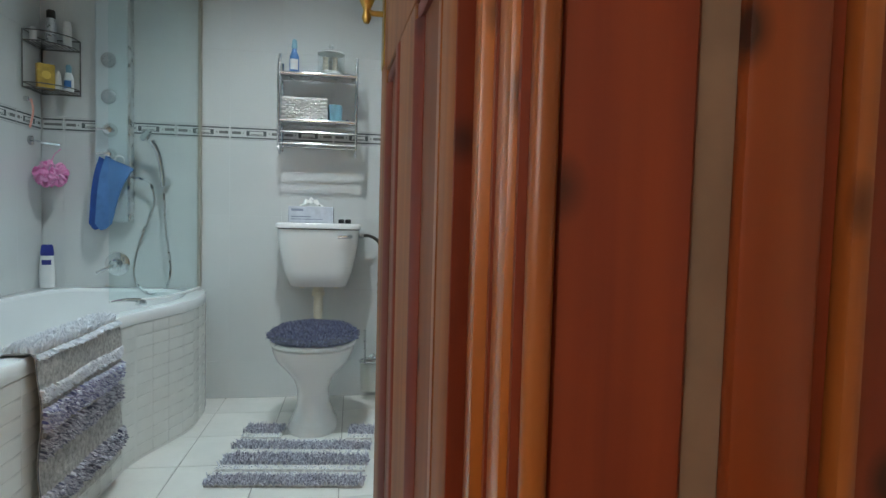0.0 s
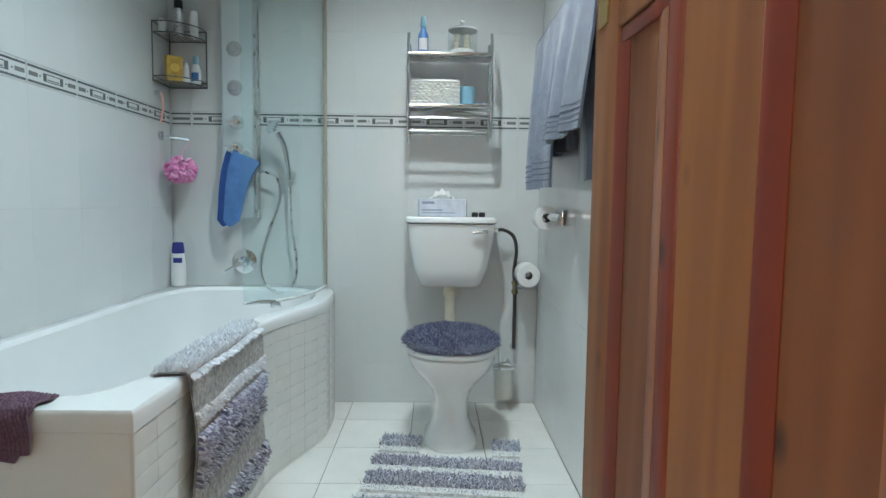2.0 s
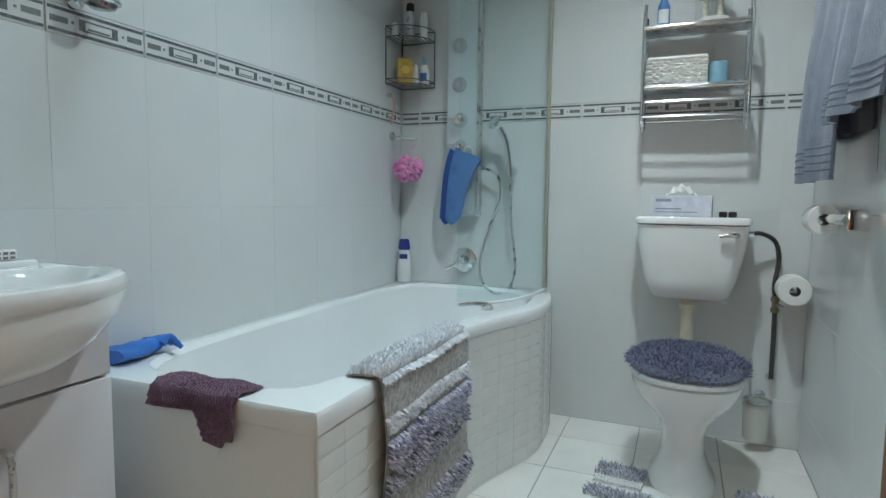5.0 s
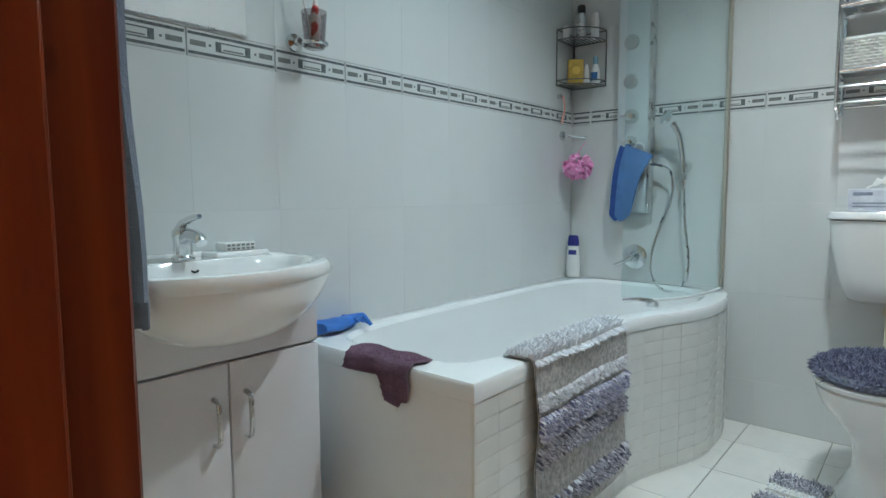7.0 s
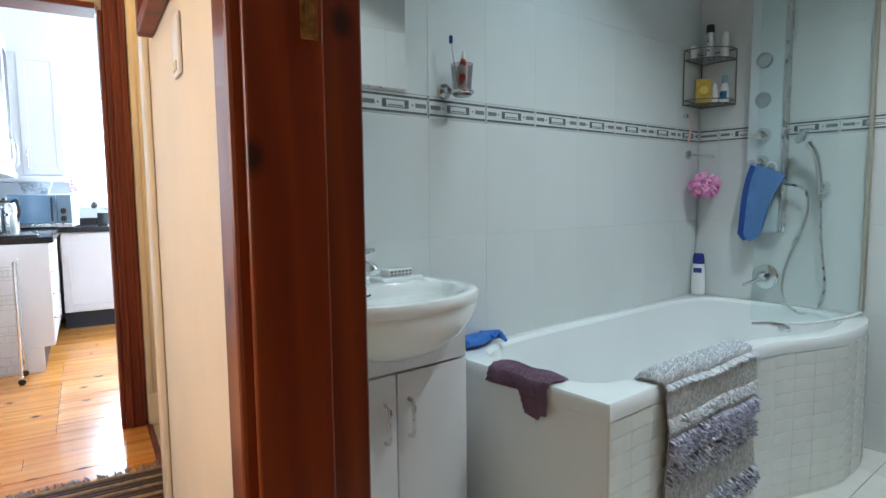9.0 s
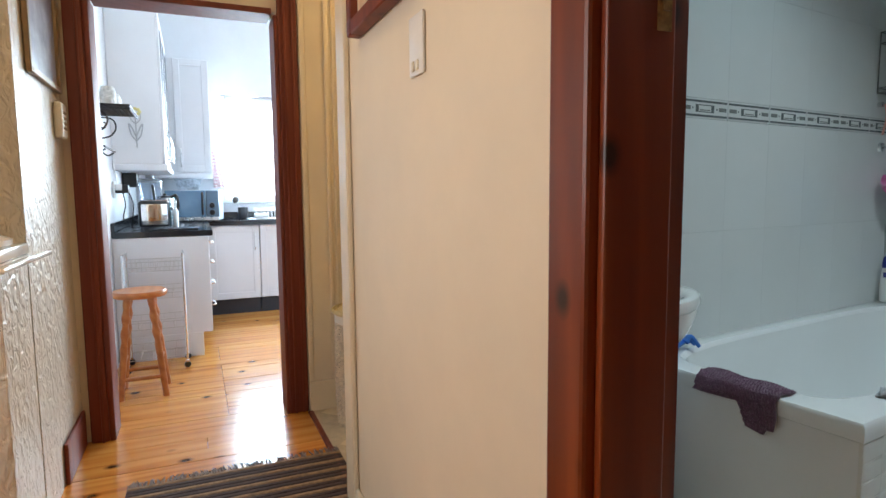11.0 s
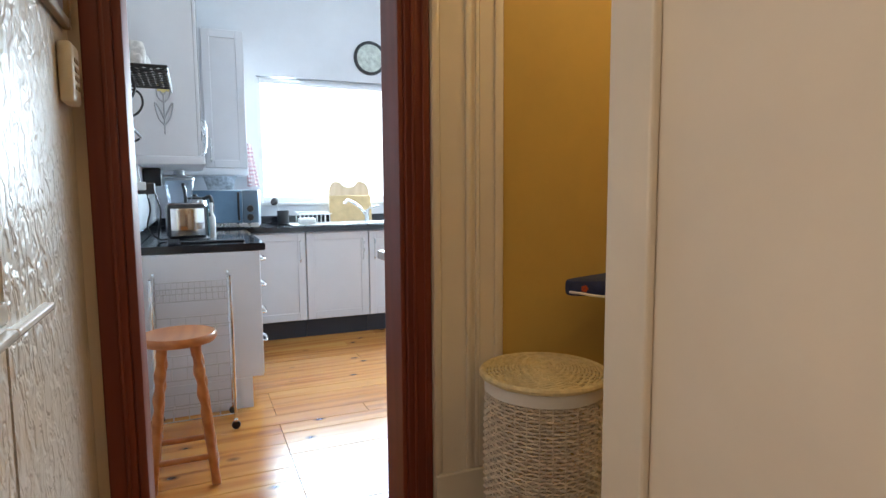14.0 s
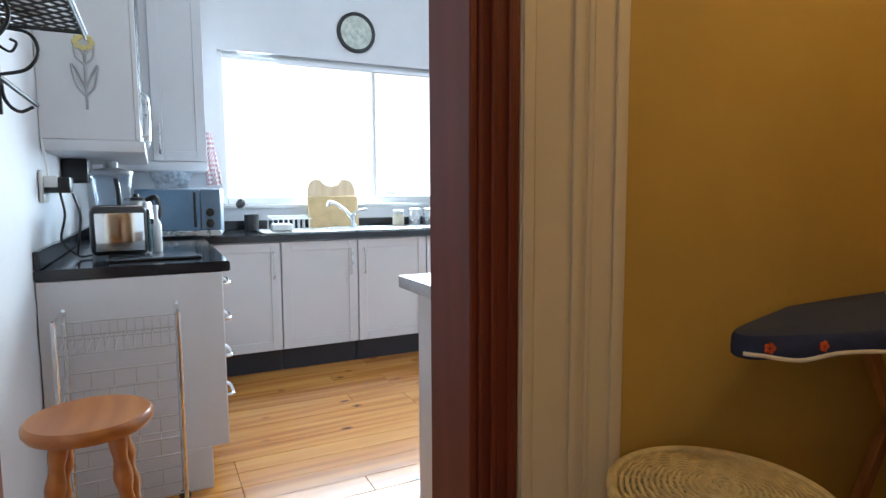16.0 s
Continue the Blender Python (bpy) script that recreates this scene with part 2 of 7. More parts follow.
def rings(bm, loops, close_ends=True, closed=True):
    """Joins loops of equally many points into a skin."""
    vs = [[bm.verts.new(p) for p in lp] for lp in loops]
    n = len(vs[0])
    for a, b in zip(vs, vs[1:]):
        for i in range(n if closed else n - 1):
            bm.faces.new((a[i], a[(i + 1) % n], b[(i + 1) % n], b[i]))
    if close_ends:
        for lp in (vs[0], vs[-1]):
            bm.faces.new(lp)
    bmesh.ops.recalc_face_normals(bm, faces=bm.faces)
    return bm


def lathe(bm, profile, seg=24, cx=0.0, cy=0.0, ends=True):
    """Turns (radius, z) round an upright axis."""
    loops = [[(cx + r * math.cos(a), cy + r * math.sin(a), z) for a in (2 * math.pi * i / seg for i in range(seg))] for r, z in profile]
    return rings(bm, loops, ends)


def smooth_path(points, steps=6):
    """A curve through the points."""
    ps = [Vector(p) for p in points]
    ps = [2 * ps[0] - ps[1]] + ps + [2 * ps[-1] - ps[-2]]
    out = []
    for i in range(1, len(ps) - 2):
        a, b, c, d = ps[i - 1:i + 3]
        for k in range(steps):
            u = k / steps
            out.append(0.5 * (2 * b + (c - a) * u + (2 * a - 5 * b + 4 * c - d) * u * u + (3 * b - a - 3 * c + d) * u ** 3))
    out.append(ps[-2])
    return out


def tube(bm, points, r, seg=8, cap=True):
    ps = [Vector(p) for p in points]
    loops, up = [], None
    for i, p in enumerate(ps):
        d = (ps[min(i + 1, len(ps) - 1)] - ps[max(i - 1, 0)]).normalized()
        if up is None:
            up = d.orthogonal().normalized()
        up = (up - d * up.dot(d)).normalized()
        side = d.cross(up)
        rr = r(i / (len(ps) - 1)) if callable(r) else r
        loops.append([p + (up * math.cos(a) + side * math.sin(a)) * rr for a in (2 * math.pi * k / seg for k in range(seg))])
    return rings(bm, loops, cap)


def turned(bm, m):
    bmesh.ops.transform(bm, matrix=m, verts=bm.verts)
    return bm


def mesh_of(name, bm, mat, smooth=False):
    d = bpy.data.meshes.new(name)
    bm.to_mesh(d)
    bm.free()
    d.materials.append(mat)
    if smooth:
        for p in d.polygons:
            p.use_smooth = True
        d.set_sharp_from_angle(angle=radians(40))
    return d


def part(name, bm, mat, parent, label="", smooth=True, m=None):
    """One mesh under a thing or a part."""
    ob = new(name, bm if isinstance(bm, bpy.types.Mesh) else mesh_of(name, bm, mat, smooth))
    ob.parent = parent
    if m is not None:
        ob.matrix_basis = m
    return tagged(ob, label)


def thing(name, m, label, category, group="", kind=""):
    ob = new(name)
    ob.empty_display_size = 0.1
    ob.matrix_world = m
    return tagged(ob, label, category, group, kind)


def solid(name, bm, mat, m, label, category, group="", kind="", smooth=True):
    """A thing that is one mesh."""
    ob = new(name, mesh_of(name, bm, mat, smooth))
    ob.matrix_world = m
    return tagged(ob, label, category, group, kind)


def structure(name, bm, mat, m, label, category="wall"):
    return solid(name, bm, mat, m, label, category, kind="structure", smooth=False)


# ---- structure: hall, laundry and kitchen (askew axes) ----
CEIL = 3.1
b = bmesh.new()
box(b, -2.0, -0.66, 0.60, 0.76, 0, CEIL)
box(b, -0.66, 0.33, 0.60, 0.76, 2.10, CEIL)
box(b, 0.33, 1.6, 0.60, 0.76, 0, CEIL)
box(b, -3.06, -2.0, 0.60, 0.76, 2.25, CEIL)
structure("wall_hall_north", b, CREAM_WALL, HALL, "smooth cream plastered hall wall beside the bathroom door")
b = bmesh.new()
box(b, -3.20, -3.06, -1.3, -0.31, 0, CEIL)
box(b, -3.20, -3.06, -0.31, 0.50, 2.05, CEIL)
box(b, -3.20, -3.06, 0.50, 3.1, 0, CEIL)
structure("wall_kitchen_door", b, CREAM_WALL, HALL, "cream wall with the kitchen doorway in it")
# Unseen wall, added on the hall's open side to hold the light in.
structure("wall_unseen_south", boxed(-2.9, 1.6, -1.3, -1.2, 0, CEIL), CREAM_WALL, HALL, "plain cream unseen wall added to close in the hall's light")
structure("wall_hall_east", boxed(1.6, 1.7, -1.3, 3.0, 0, CEIL), CREAM_WALL, HALL, "plain cream end wall of the hall")
structure("wall_laundry", boxed(-3.056, -3.048, 0.89, 3.0, 0, CEIL), YELLOW_WALL, HALL, "ochre yellow painted wall of the laundry nook")
structure("wall_laundry_end", boxed(-3.06, -1.75, 3.0, 3.1, 0, CEIL), YELLOW_WALL, HALL, "ochre yellow end wall of the laundry nook")
structure("wall_laundry_side", boxed(-1.98, -1.88, 0.76, 3.0, 0, CEIL), YELLOW_WALL, HALL, "ochre yellow side wall of the laundry nook")
structure("ceiling_hall", boxed(-3.2, 1.7, -1.3, 0.76, CEIL, CEIL + 0.1), CEILING_PAINT, HALL, "white hall ceiling", "ceiling")
structure("ceiling_laundry", boxed(-3.2, -1.75, 0.76, 3.1, CEIL, CEIL + 0.1), CEILING_PAINT, HALL, "white laundry ceiling", "ceiling")
structure("ceiling_kitchen", boxed(-6.6, -3.2, -0.55, 3.2, CEIL, CEIL + 0.1), CEILING_PAINT, HALL, "white kitchen ceiling", "ceiling")
structure("wall_kitchen_south", boxed(-6.6, -3.2, -0.55, -0.43, 0, CEIL), WHITE_WALL, HALL, "white painted kitchen wall behind the counter")
structure("wall_kitchen_north", boxed(-6.6, -3.2, 3.1, 3.2, 0, CEIL), WHITE_WALL, HALL, "white painted far kitchen wall")
structure("wall_kitchen_inner", boxed(-3.206, -3.202, 0.66, 3.1, 0, CEIL), WHITE_WALL, HALL, "white painted kitchen wall beside the doorway")
WIN = (0.39, 2.75, 1.08, 2.16)
b = bmesh.new()
box(b, -6.62, -6.46, -0.55, WIN[0], 0, CEIL)
box(b, -6.62, -6.46, WIN[1], 3.2, 0, CEIL)
box(b, -6.62, -6.46, WIN[0], WIN[1], 0, WIN[2])
box(b, -6.62, -6.46, WIN[0], WIN[1], WIN[3], CEIL)
structure("wall_kitchen_window", b, WHITE_WALL, HALL, "white kitchen wall with a wide window over the sink")
floor_sub = structure("floor_hall", boxed(-6.6, 1.7, -1.3, 3.2, -0.12, -0.021), FLOOR_GROUT, HALL, "varnished honey pine floorboards", "floor")
laundry_floor = structure("floor_laundry", boxed(-3.06, -1.98, 0.625, 3.0, -0.02, 0.002), plain("cream_tile_grout", (0.52, 0.44, 0.31), 0.8, vary=0.15, scale=20), HALL, "cream floor tiles of the laundry nook", "floor")
ground = structure("ground", boxed(-400, 400, -400, 400, -0.6, -0.5), plain("outdoor_ground", (0.2, 0.2, 0.15), 0.9), BATH, "pale ground outside the house", "ground")

# hall side wall with its pedestal
b = bmesh.new()
box(b, -3.06, -2.33, -1.20, -0.43, 0, CEIL)
structure("wall_hall_pier", b, TEXTURED, HALL, "textured cream plaster pier beside the kitchen doorway")

# ---- structure: bathroom ----
LX, RX, BY = -1.32, 0.535, 3.41
structure("wall_bath_left", boxed(LX - 0.15, LX - 0.008, 0.88, BY + 0.15, 0, 2.75), GROUT, BATH, "white glossy wall tiles with a grey patterned border")
structure("wall_bath_back", boxed(LX - 0.008, RX + 0.008, BY + 0.008, BY + 0.15, 0, 2.75), GROUT, BATH, "white glossy wall tiles with a grey patterned border")
structure("wall_bath_right", boxed(RX + 0.008, RX + 0.15, 0.75, BY + 0.15, 0, 2.75), GROUT, BATH, "white glossy wall tiles beside the toilet")
structure("ceiling_bath", boxed(LX - 0.15, RX + 0.15, 0.6, BY + 0.15, 2.75, 2.85), CEILING_PAINT, BATH, "white bathroom ceiling", "ceiling")
structure("floor_bath", boxed(LX, RX, 0.62, BY, -0.019, -0.004), FLOOR_GROUT, BATH, "square white floor tiles with dark joints", "floor")


def tint_island(name, low, high, rough=0.9, sheen=0.4):
    """Yarn whose colour changes from strand to strand."""
    m, t, b = material(name)
    g = t.nodes.new("ShaderNodeNewGeometry")
    t.links.new(ramp(t, g.outputs["Random Per Island"], [(0.0, low), (1.0, high)]), b.inputs["Base Color"])
    b.inputs["Roughness"].default_value = rough
    b.inputs["Sheen Weight"].default_value = sheen
    return m


SHAG_BLUE = tint_island("blue_grey_shag", (0.055, 0.058, 0.12), (0.22, 0.23, 0.36))
SHAG_LILAC = tint_island("lilac_grey_shag", (0.13, 0.13, 0.32), (0.92, 0.93, 0.99))
SHAG_GREY = tint_island("grey_shag", (0.09, 0.09, 0.16), (0.80, 0.80, 0.86))
SHAG_MAT = tint_island("pale_lilac_shag", (0.24, 0.24, 0.32), (0.74, 0.74, 0.82))
SHAG_WHITE = tint_island("white_shag", (0.68, 0.70, 0.76), (0.90, 0.91, 0.94))
WEAVE_SILVER = plain("silver_weave", (0.42, 0.40, 0.38), 0.6, vary=0.5, scale=70, bump_scale=160, bump_strength=0.9, bump_dist=0.004)
WEAVE_WHITE = plain("white_weave", (0.72, 0.71, 0.68), 0.85, vary=0.1, scale=50, bump_scale=180, bump_strength=0.7, bump_dist=0.004)
TOWEL_GREY = plain("grey_towel", (0.145, 0.168, 0.23), 0.95, vary=0.2, scale=28, bump_scale=260, bump_strength=0.9, bump_dist=0.004, sheen=0.4)
TOWEL_STRIPE = plain("dark_grey_towel_band", (0.12, 0.13, 0.17), 0.9, vary=0.2, scale=40, bump_scale=200, bump_strength=0.6)
TOWEL_PURPLE = plain("plum_towel", (0.165, 0.072, 0.13), 1.0, vary=0.45, scale=110, bump_scale=320, bump_strength=1.0, bump_dist=0.006, sheen=0.3)
BLUE_CLOTH = plain("blue_towelling", (0.09, 0.21, 0.47), 0.9, vary=0.15, scale=25, bump_scale=240, bump_strength=0.6, bump_dist=0.003)
DEEP_BLUE = plain("deep_blue_cloth", (0.03, 0.09, 0.33), 0.85, vary=0.15, scale=25, bump_scale=240, bump_strength=0.6)
RUBBER_BLUE = plain("blue_rubber", (0.03, 0.15, 0.50), 0.45, vary=0.2, scale=14, bump_scale=30, bump_strength=0.4)
BLUE_PLASTIC = plain("blue_plastic", (0.05, 0.17, 0.42), 0.3, vary=0.1)
NAVY_PLASTIC = plain("navy_plastic", (0.02, 0.03, 0.22), 0.3, vary=0.1)
TEAL_PLASTIC = plain("pale_blue_plastic", (0.22, 0.42, 0.52), 0.35, vary=0.1)
WHITE_PLASTIC = plain("white_plastic", (0.78, 0.78, 0.77), 0.3, vary=0.03)
WICKER_WHITE = plain("white_wicker", (0.76, 0.74, 0.70), 0.55, vary=0.1, scale=30)
AMBER = plain("amber_carton", (0.52, 0.33, 0.05), 0.45, vary=0.25, scale=30)
PINK = tint_island("pink_netting", (0.85, 0.20, 0.52), (0.98, 0.50, 0.76), 0.6, 0.2)
RED_PLASTIC = plain("red_plastic", (0.5, 0.05, 0.05), 0.35)
PAPER = plain("white_paper", (0.80, 0.79, 0.76), 0.95, vary=0.03, scale=30, bump_scale=60, bump_strength=0.3)
PANEL_GREY = plain("silver_shower_panel", (0.60, 0.67, 0.69), 0.34, 0.1, vary=0.05, scale=3)
DARK_HOSE = plain("dark_steel_braid", (0.08, 0.075, 0.07), 0.4, 0.6, vary=0.3, scale=120)
CREAM_PIPE = plain("cream_pipe", (0.66, 0.60, 0.47), 0.35, vary=0.1)
CARTON = plain("pale_carton", (0.66, 0.68, 0.75), 0.5, vary=0.12, scale=30)
WIRE = plain("dull_dark_wire", (0.16, 0.16, 0.155), 0.4, 0.6, vary=0.3, scale=60)
rnd = random.Random(7)


def tufts(bm, spots, length, width, rng, lean=0.6):
    """Yarn ends: slim three-sided spikes at (point, normal)."""
    for p, n in spots:
        p, n = Vector(p), Vector(n).normalized()
        side = n.orthogonal().normalized()
        a = rng.uniform(0, 6.283)
        s1 = side * math.cos(a) + n.cross(side) * math.sin(a)
        s2 = n.cross(s1)
        bend = Vector((rng.uniform(-1, 1), rng.uniform(-1, 1), rng.uniform(-1, 0.4))) * lean
        ln = length * rng.uniform(0.6, 1.2)
        tip = p + (n + bend).normalized() * ln
        mid = p + (n + bend * 0.3).normalized() * ln * 0.55
        w = width * rng.uniform(0.7, 1.2)
        base = [bm.verts.new(p + s1 * w), bm.verts.new(p - s1 * w * 0.5 + s2 * w), bm.verts.new(p - s1 * w * 0.5 - s2 * w)]
        m3 = [bm.verts.new(mid + (v.co - p) * 0.9) for v in base]
        top = bm.verts.new(tip)
        for i in range(3):
            j = (i + 1) % 3
            bm.faces.new((base[i], base[j], m3[j], m3[i]))
            bm.faces.new((m3[i], m3[j], top))
    return bm


def sheet(bm, grid, thick):
    """A cloth of some thickness over a grid of points."""
    g = [[Vector(p) for p in row] for row in grid]
    nu, nv = len(g), len(g[0])
    top, low = [], []
    for i in range(nu):
        rt, rl = [], []
        for j in range(nv):
            du = g[min(i + 1, nu - 1)][j] - g[max(i - 1, 0)][j]
            dv = g[i][min(j + 1, nv - 1)] - g[i][max(j - 1, 0)]
            n = du.cross(dv)
            n = n.normalized() if n.length > 1e-9 else Vector((0, 0, 1))
            rt.append(bm.verts.new(g[i][j] + n * thick / 2))
            rl.append(bm.verts.new(g[i][j] - n * thick / 2))
        top.append(rt)
        low.append(rl)
    for i in range(nu - 1):
        for j in range(nv - 1):
            bm.faces.new((top[i][j], top[i + 1][j], top[i + 1][j + 1], top[i][j + 1]))
            bm.faces.new((low[i][j], low[i][j + 1], low[i + 1][j + 1], low[i + 1][j]))
    for i in range(nu - 1):
        bm.faces.new((top[i][0], low[i][0], low[i + 1][0], top[i + 1][0]))
        bm.faces.new((top[i][-1], top[i + 1][-1], low[i + 1][-1], low[i][-1]))
    for j in range(nv - 1):
        bm.faces.new((top[0][j], top[0][j + 1], low[0][j + 1], low[0][j]))
        bm.faces.new((top[-1][j], low[-1][j], low[-1][j + 1], top[-1][j + 1]))
    bmesh.ops.recalc_face_normals(bm, faces=bm.faces)
    return bm


# ---- bathroom door and its frame ----
b = bmesh.new()
box(b, -0.692, -0.604, 0.557, 0.598, 0, 2.12, 0.007, 2)
box(b, -0.603, -0.588, 0.575, 0.686, 0, 2.04, 0.004, 2)
box(b, -0.675, -0.645, 0.688, 0.768, 0, 2.07, 0.004, 1)
box(b, -0.645, -0.606, 0.602, 0.686, 0, 2.04)
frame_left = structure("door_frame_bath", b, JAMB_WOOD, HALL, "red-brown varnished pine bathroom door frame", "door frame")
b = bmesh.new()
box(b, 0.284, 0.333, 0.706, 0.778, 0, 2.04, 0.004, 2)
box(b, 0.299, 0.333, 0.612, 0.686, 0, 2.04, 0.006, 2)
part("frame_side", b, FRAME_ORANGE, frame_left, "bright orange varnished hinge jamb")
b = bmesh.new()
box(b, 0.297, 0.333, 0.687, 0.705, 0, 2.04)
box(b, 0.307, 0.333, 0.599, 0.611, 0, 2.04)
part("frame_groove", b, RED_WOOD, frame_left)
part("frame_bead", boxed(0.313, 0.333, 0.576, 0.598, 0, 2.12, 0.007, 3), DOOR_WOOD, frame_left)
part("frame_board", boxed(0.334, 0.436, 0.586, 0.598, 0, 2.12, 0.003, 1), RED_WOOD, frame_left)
b = bmesh.new()
box(b, -0.692, 0.42, 0.560, 0.598, 2.122, 2.22, 0.006, 2)
box(b, -0.587, 0.299, 0.60, 0.735, 2.042, 2.10, 0.004, 1)
part("frame_head", b, JAMB_WOOD, frame_left)
b = bmesh.new()
box(b, -0.5875, -0.5855, 0.652, 0.676, 1.36, 1.45, 0.0005)
box(b, -0.586, -0.583, 0.658, 0.670, 1.385, 1.41, 0.0005)
part("strike_plate", b, plain("worn_brass", (0.30, 0.17, 0.06), 0.45, 0.8, vary=0.5, scale=60), frame_left, "worn brass strike plate")

# the next door along the hall, shut
m_next = thing("door_2", HALL @ pose(0.467, 0.6, 0), "shut red-brown varnished pine door in the hall", "door", kind="structure")
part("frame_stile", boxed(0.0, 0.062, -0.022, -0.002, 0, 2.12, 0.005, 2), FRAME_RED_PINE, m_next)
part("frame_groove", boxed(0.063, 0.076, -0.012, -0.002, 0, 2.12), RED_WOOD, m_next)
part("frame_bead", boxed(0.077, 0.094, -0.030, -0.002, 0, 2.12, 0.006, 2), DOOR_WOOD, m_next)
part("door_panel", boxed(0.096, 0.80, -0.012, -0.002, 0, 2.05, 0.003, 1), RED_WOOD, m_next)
structure("trim", boxed(0.437, 0.4665, 0.592, 0.598, 0, 2.1), plain("weathered_trim_gap", (0.17, 0.12, 0.085), 0.7, vary=0.2), HALL, "narrow dull brown strip between two door frames", "trim")

LEAF_W, LEAF_H = 0.883, 2.02
door = thing("door_1", pose(0.386, 0.758, 0.008, 0, 0, 2.6), "open orange varnished pine panel door with brass lock", "door", kind="structure")
TOP_Z, MID_Z = 1.345, 1.54
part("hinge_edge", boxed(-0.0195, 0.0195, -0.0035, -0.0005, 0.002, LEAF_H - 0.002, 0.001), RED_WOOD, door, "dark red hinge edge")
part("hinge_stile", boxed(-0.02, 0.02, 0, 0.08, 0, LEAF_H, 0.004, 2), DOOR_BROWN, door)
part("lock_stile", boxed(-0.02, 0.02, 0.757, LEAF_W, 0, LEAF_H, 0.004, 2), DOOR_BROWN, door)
for z0, z1 in ((0, 0.24), (TOP_Z, MID_Z), (1.90, LEAF_H)):
    part("rail", boxed(-0.0195, 0.0195, 0.081, 0.756, z0, z1, 0.003, 1), DOOR_BROWN, door)


def slope(y_high, y_low, z0, z1):
    """A moulding that falls from the face of the frame to the sunk panel, on both faces."""
    bm = bmesh.new()
    for side in (-1, 1):
        y_mid = y_high + (y_low - y_high) * 0.3
        sec = [(side * 0.004, y_high), (side * 0.021, y_high), (side * 0.021, y_mid), (side * 0.010, y_low), (side * 0.004, y_low)]
        prism(bm, sec, z0, z1)
    return bm


for z0, z1 in ((0.241, TOP_Z - 0.001), (MID_Z + 0.001, 1.899)):
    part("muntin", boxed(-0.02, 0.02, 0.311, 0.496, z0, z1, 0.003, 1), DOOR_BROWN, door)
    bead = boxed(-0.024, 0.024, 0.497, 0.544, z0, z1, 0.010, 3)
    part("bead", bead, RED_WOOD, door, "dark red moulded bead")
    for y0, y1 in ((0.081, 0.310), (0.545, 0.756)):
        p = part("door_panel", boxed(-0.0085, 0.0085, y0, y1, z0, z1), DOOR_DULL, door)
        # Light put into colour: the slope facing the bathroom is lighter, its opposite darker.
        part("lock_side_moulding", slope(y1, y1 - 0.036, z0, z1 - 0.03), RED_WOOD, p, "red moulding, darkened as the shaded slope")
        part("hinge_side_moulding", slope(y0, y0 + 0.056, z0, z1 - 0.03), DOOR_WOOD, p, "honey-brown bevelled moulding, lightened as the lit slope")
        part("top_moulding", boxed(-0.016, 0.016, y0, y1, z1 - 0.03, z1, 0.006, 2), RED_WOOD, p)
lock = part("lock_plate", boxed(-0.0235, -0.0195, LEAF_W - 0.075, LEAF_W - 0.022, 1.37, 1.60, 0.001), BRASS, door, "aged brass lock plate")
b = tube(bmesh.new(), [(-0.02, LEAF_W - 0.048, 1.50), (-0.05, LEAF_W - 0.048, 1.50), (-0.062, LEAF_W - 0.048, 1.505)], 0.007, 10)
bm2 = lathe(bmesh.new(), [(0.006, -0.03), (0.012, -0.018), (0.008, 0.0), (0.014, 0.014), (0.019, 0.026), (0.012, 0.034)], 14)
turned(bm2, pose(-0.064, LEAF_W - 0.048, 1.505))
bm2.to_mesh(tmp := bpy.data.meshes.new("tmp"))
b.from_mesh(tmp)
bm2.free()
part("door_knob", b, BRASS, lock, "aged brass knob")
part("lock_edge", boxed(-0.012, 0.012, LEAF_W - 0.0005, LEAF_W + 0.002, 1.36, 1.56, 0.0005), BRASS, door)

# ---- bath ----
def bath_front(y):
    """The line of the bath's long side, which swells at the shower end."""
    u = min(1, max(0, (y - 2.46) / 0.54))
    x = -0.602 + 0.140 * u * u * (3 - 2 * u)
    return x - (0.085 * ((y - 3.08) / 0.33) ** 2.6 if y > 3.08 else 0)


BATH_Y0, RIM = 1.60, 0.605
def bath_loop(inset, end_inset, wall_inset, z, power):
    """A closed line round the bath; power: how square its corners are."""
    out, n = [], 96
    y0, y1 = BATH_Y0 + end_inset, BY - 0.004 - wall_inset
    for i in range(n):
        a = 2 * math.pi * i / n
        c, s = math.cos(a), math.sin(a)
        if power:
            k = (abs(c) ** power + abs(s) ** power) ** (-1 / power)
        else:
            k = 1 / max(abs(c), abs(s))
        u, v = c * k, s * k
        y = (y0 + y1) / 2 + v * (y1 - y0) / 2
        x0, x1 = LX + 0.003 + wall_inset, bath_front(y) - inset
        out.append(((x0 + x1) / 2 + u * (x1 - x0) / 2, y, z))
    return out


tub = thing("bathtub", pose(-0.95, 2.5, 0), "white shower bath with a tiled, swelling front", "bathtub")
IN = pose(-0.95, 2.5, 0).inverted()
loops = [bath_loop(0, 0, 0, 0.560, 0), bath_loop(-0.0006, -0.0006, 0, 0.572, 0), bath_loop(-0.0006, -0.0006, 0, 0.596, 0), bath_loop(0.006, 0.006, 0, RIM, 0), bath_loop(0.013, 0.013, 0.002, RIM + 0.0008, 0), bath_loop(0.060, 0.072, 0.045, RIM + 0.001, 5.2),
         bath_loop(0.066, 0.078, 0.050, RIM + 0.001, 5.2), bath_loop(0.078, 0.092, 0.060, RIM - 0.014, 5.0), bath_loop(0.088, 0.11, 0.068, 0.50, 4.8),
         bath_loop(0.095, 0.15, 0.082, 0.30, 5), bath_loop(0.13, 0.22, 0.11, 0.17, 4.2), bath_loop(0.26, 0.40, 0.24, 0.15, 3)]
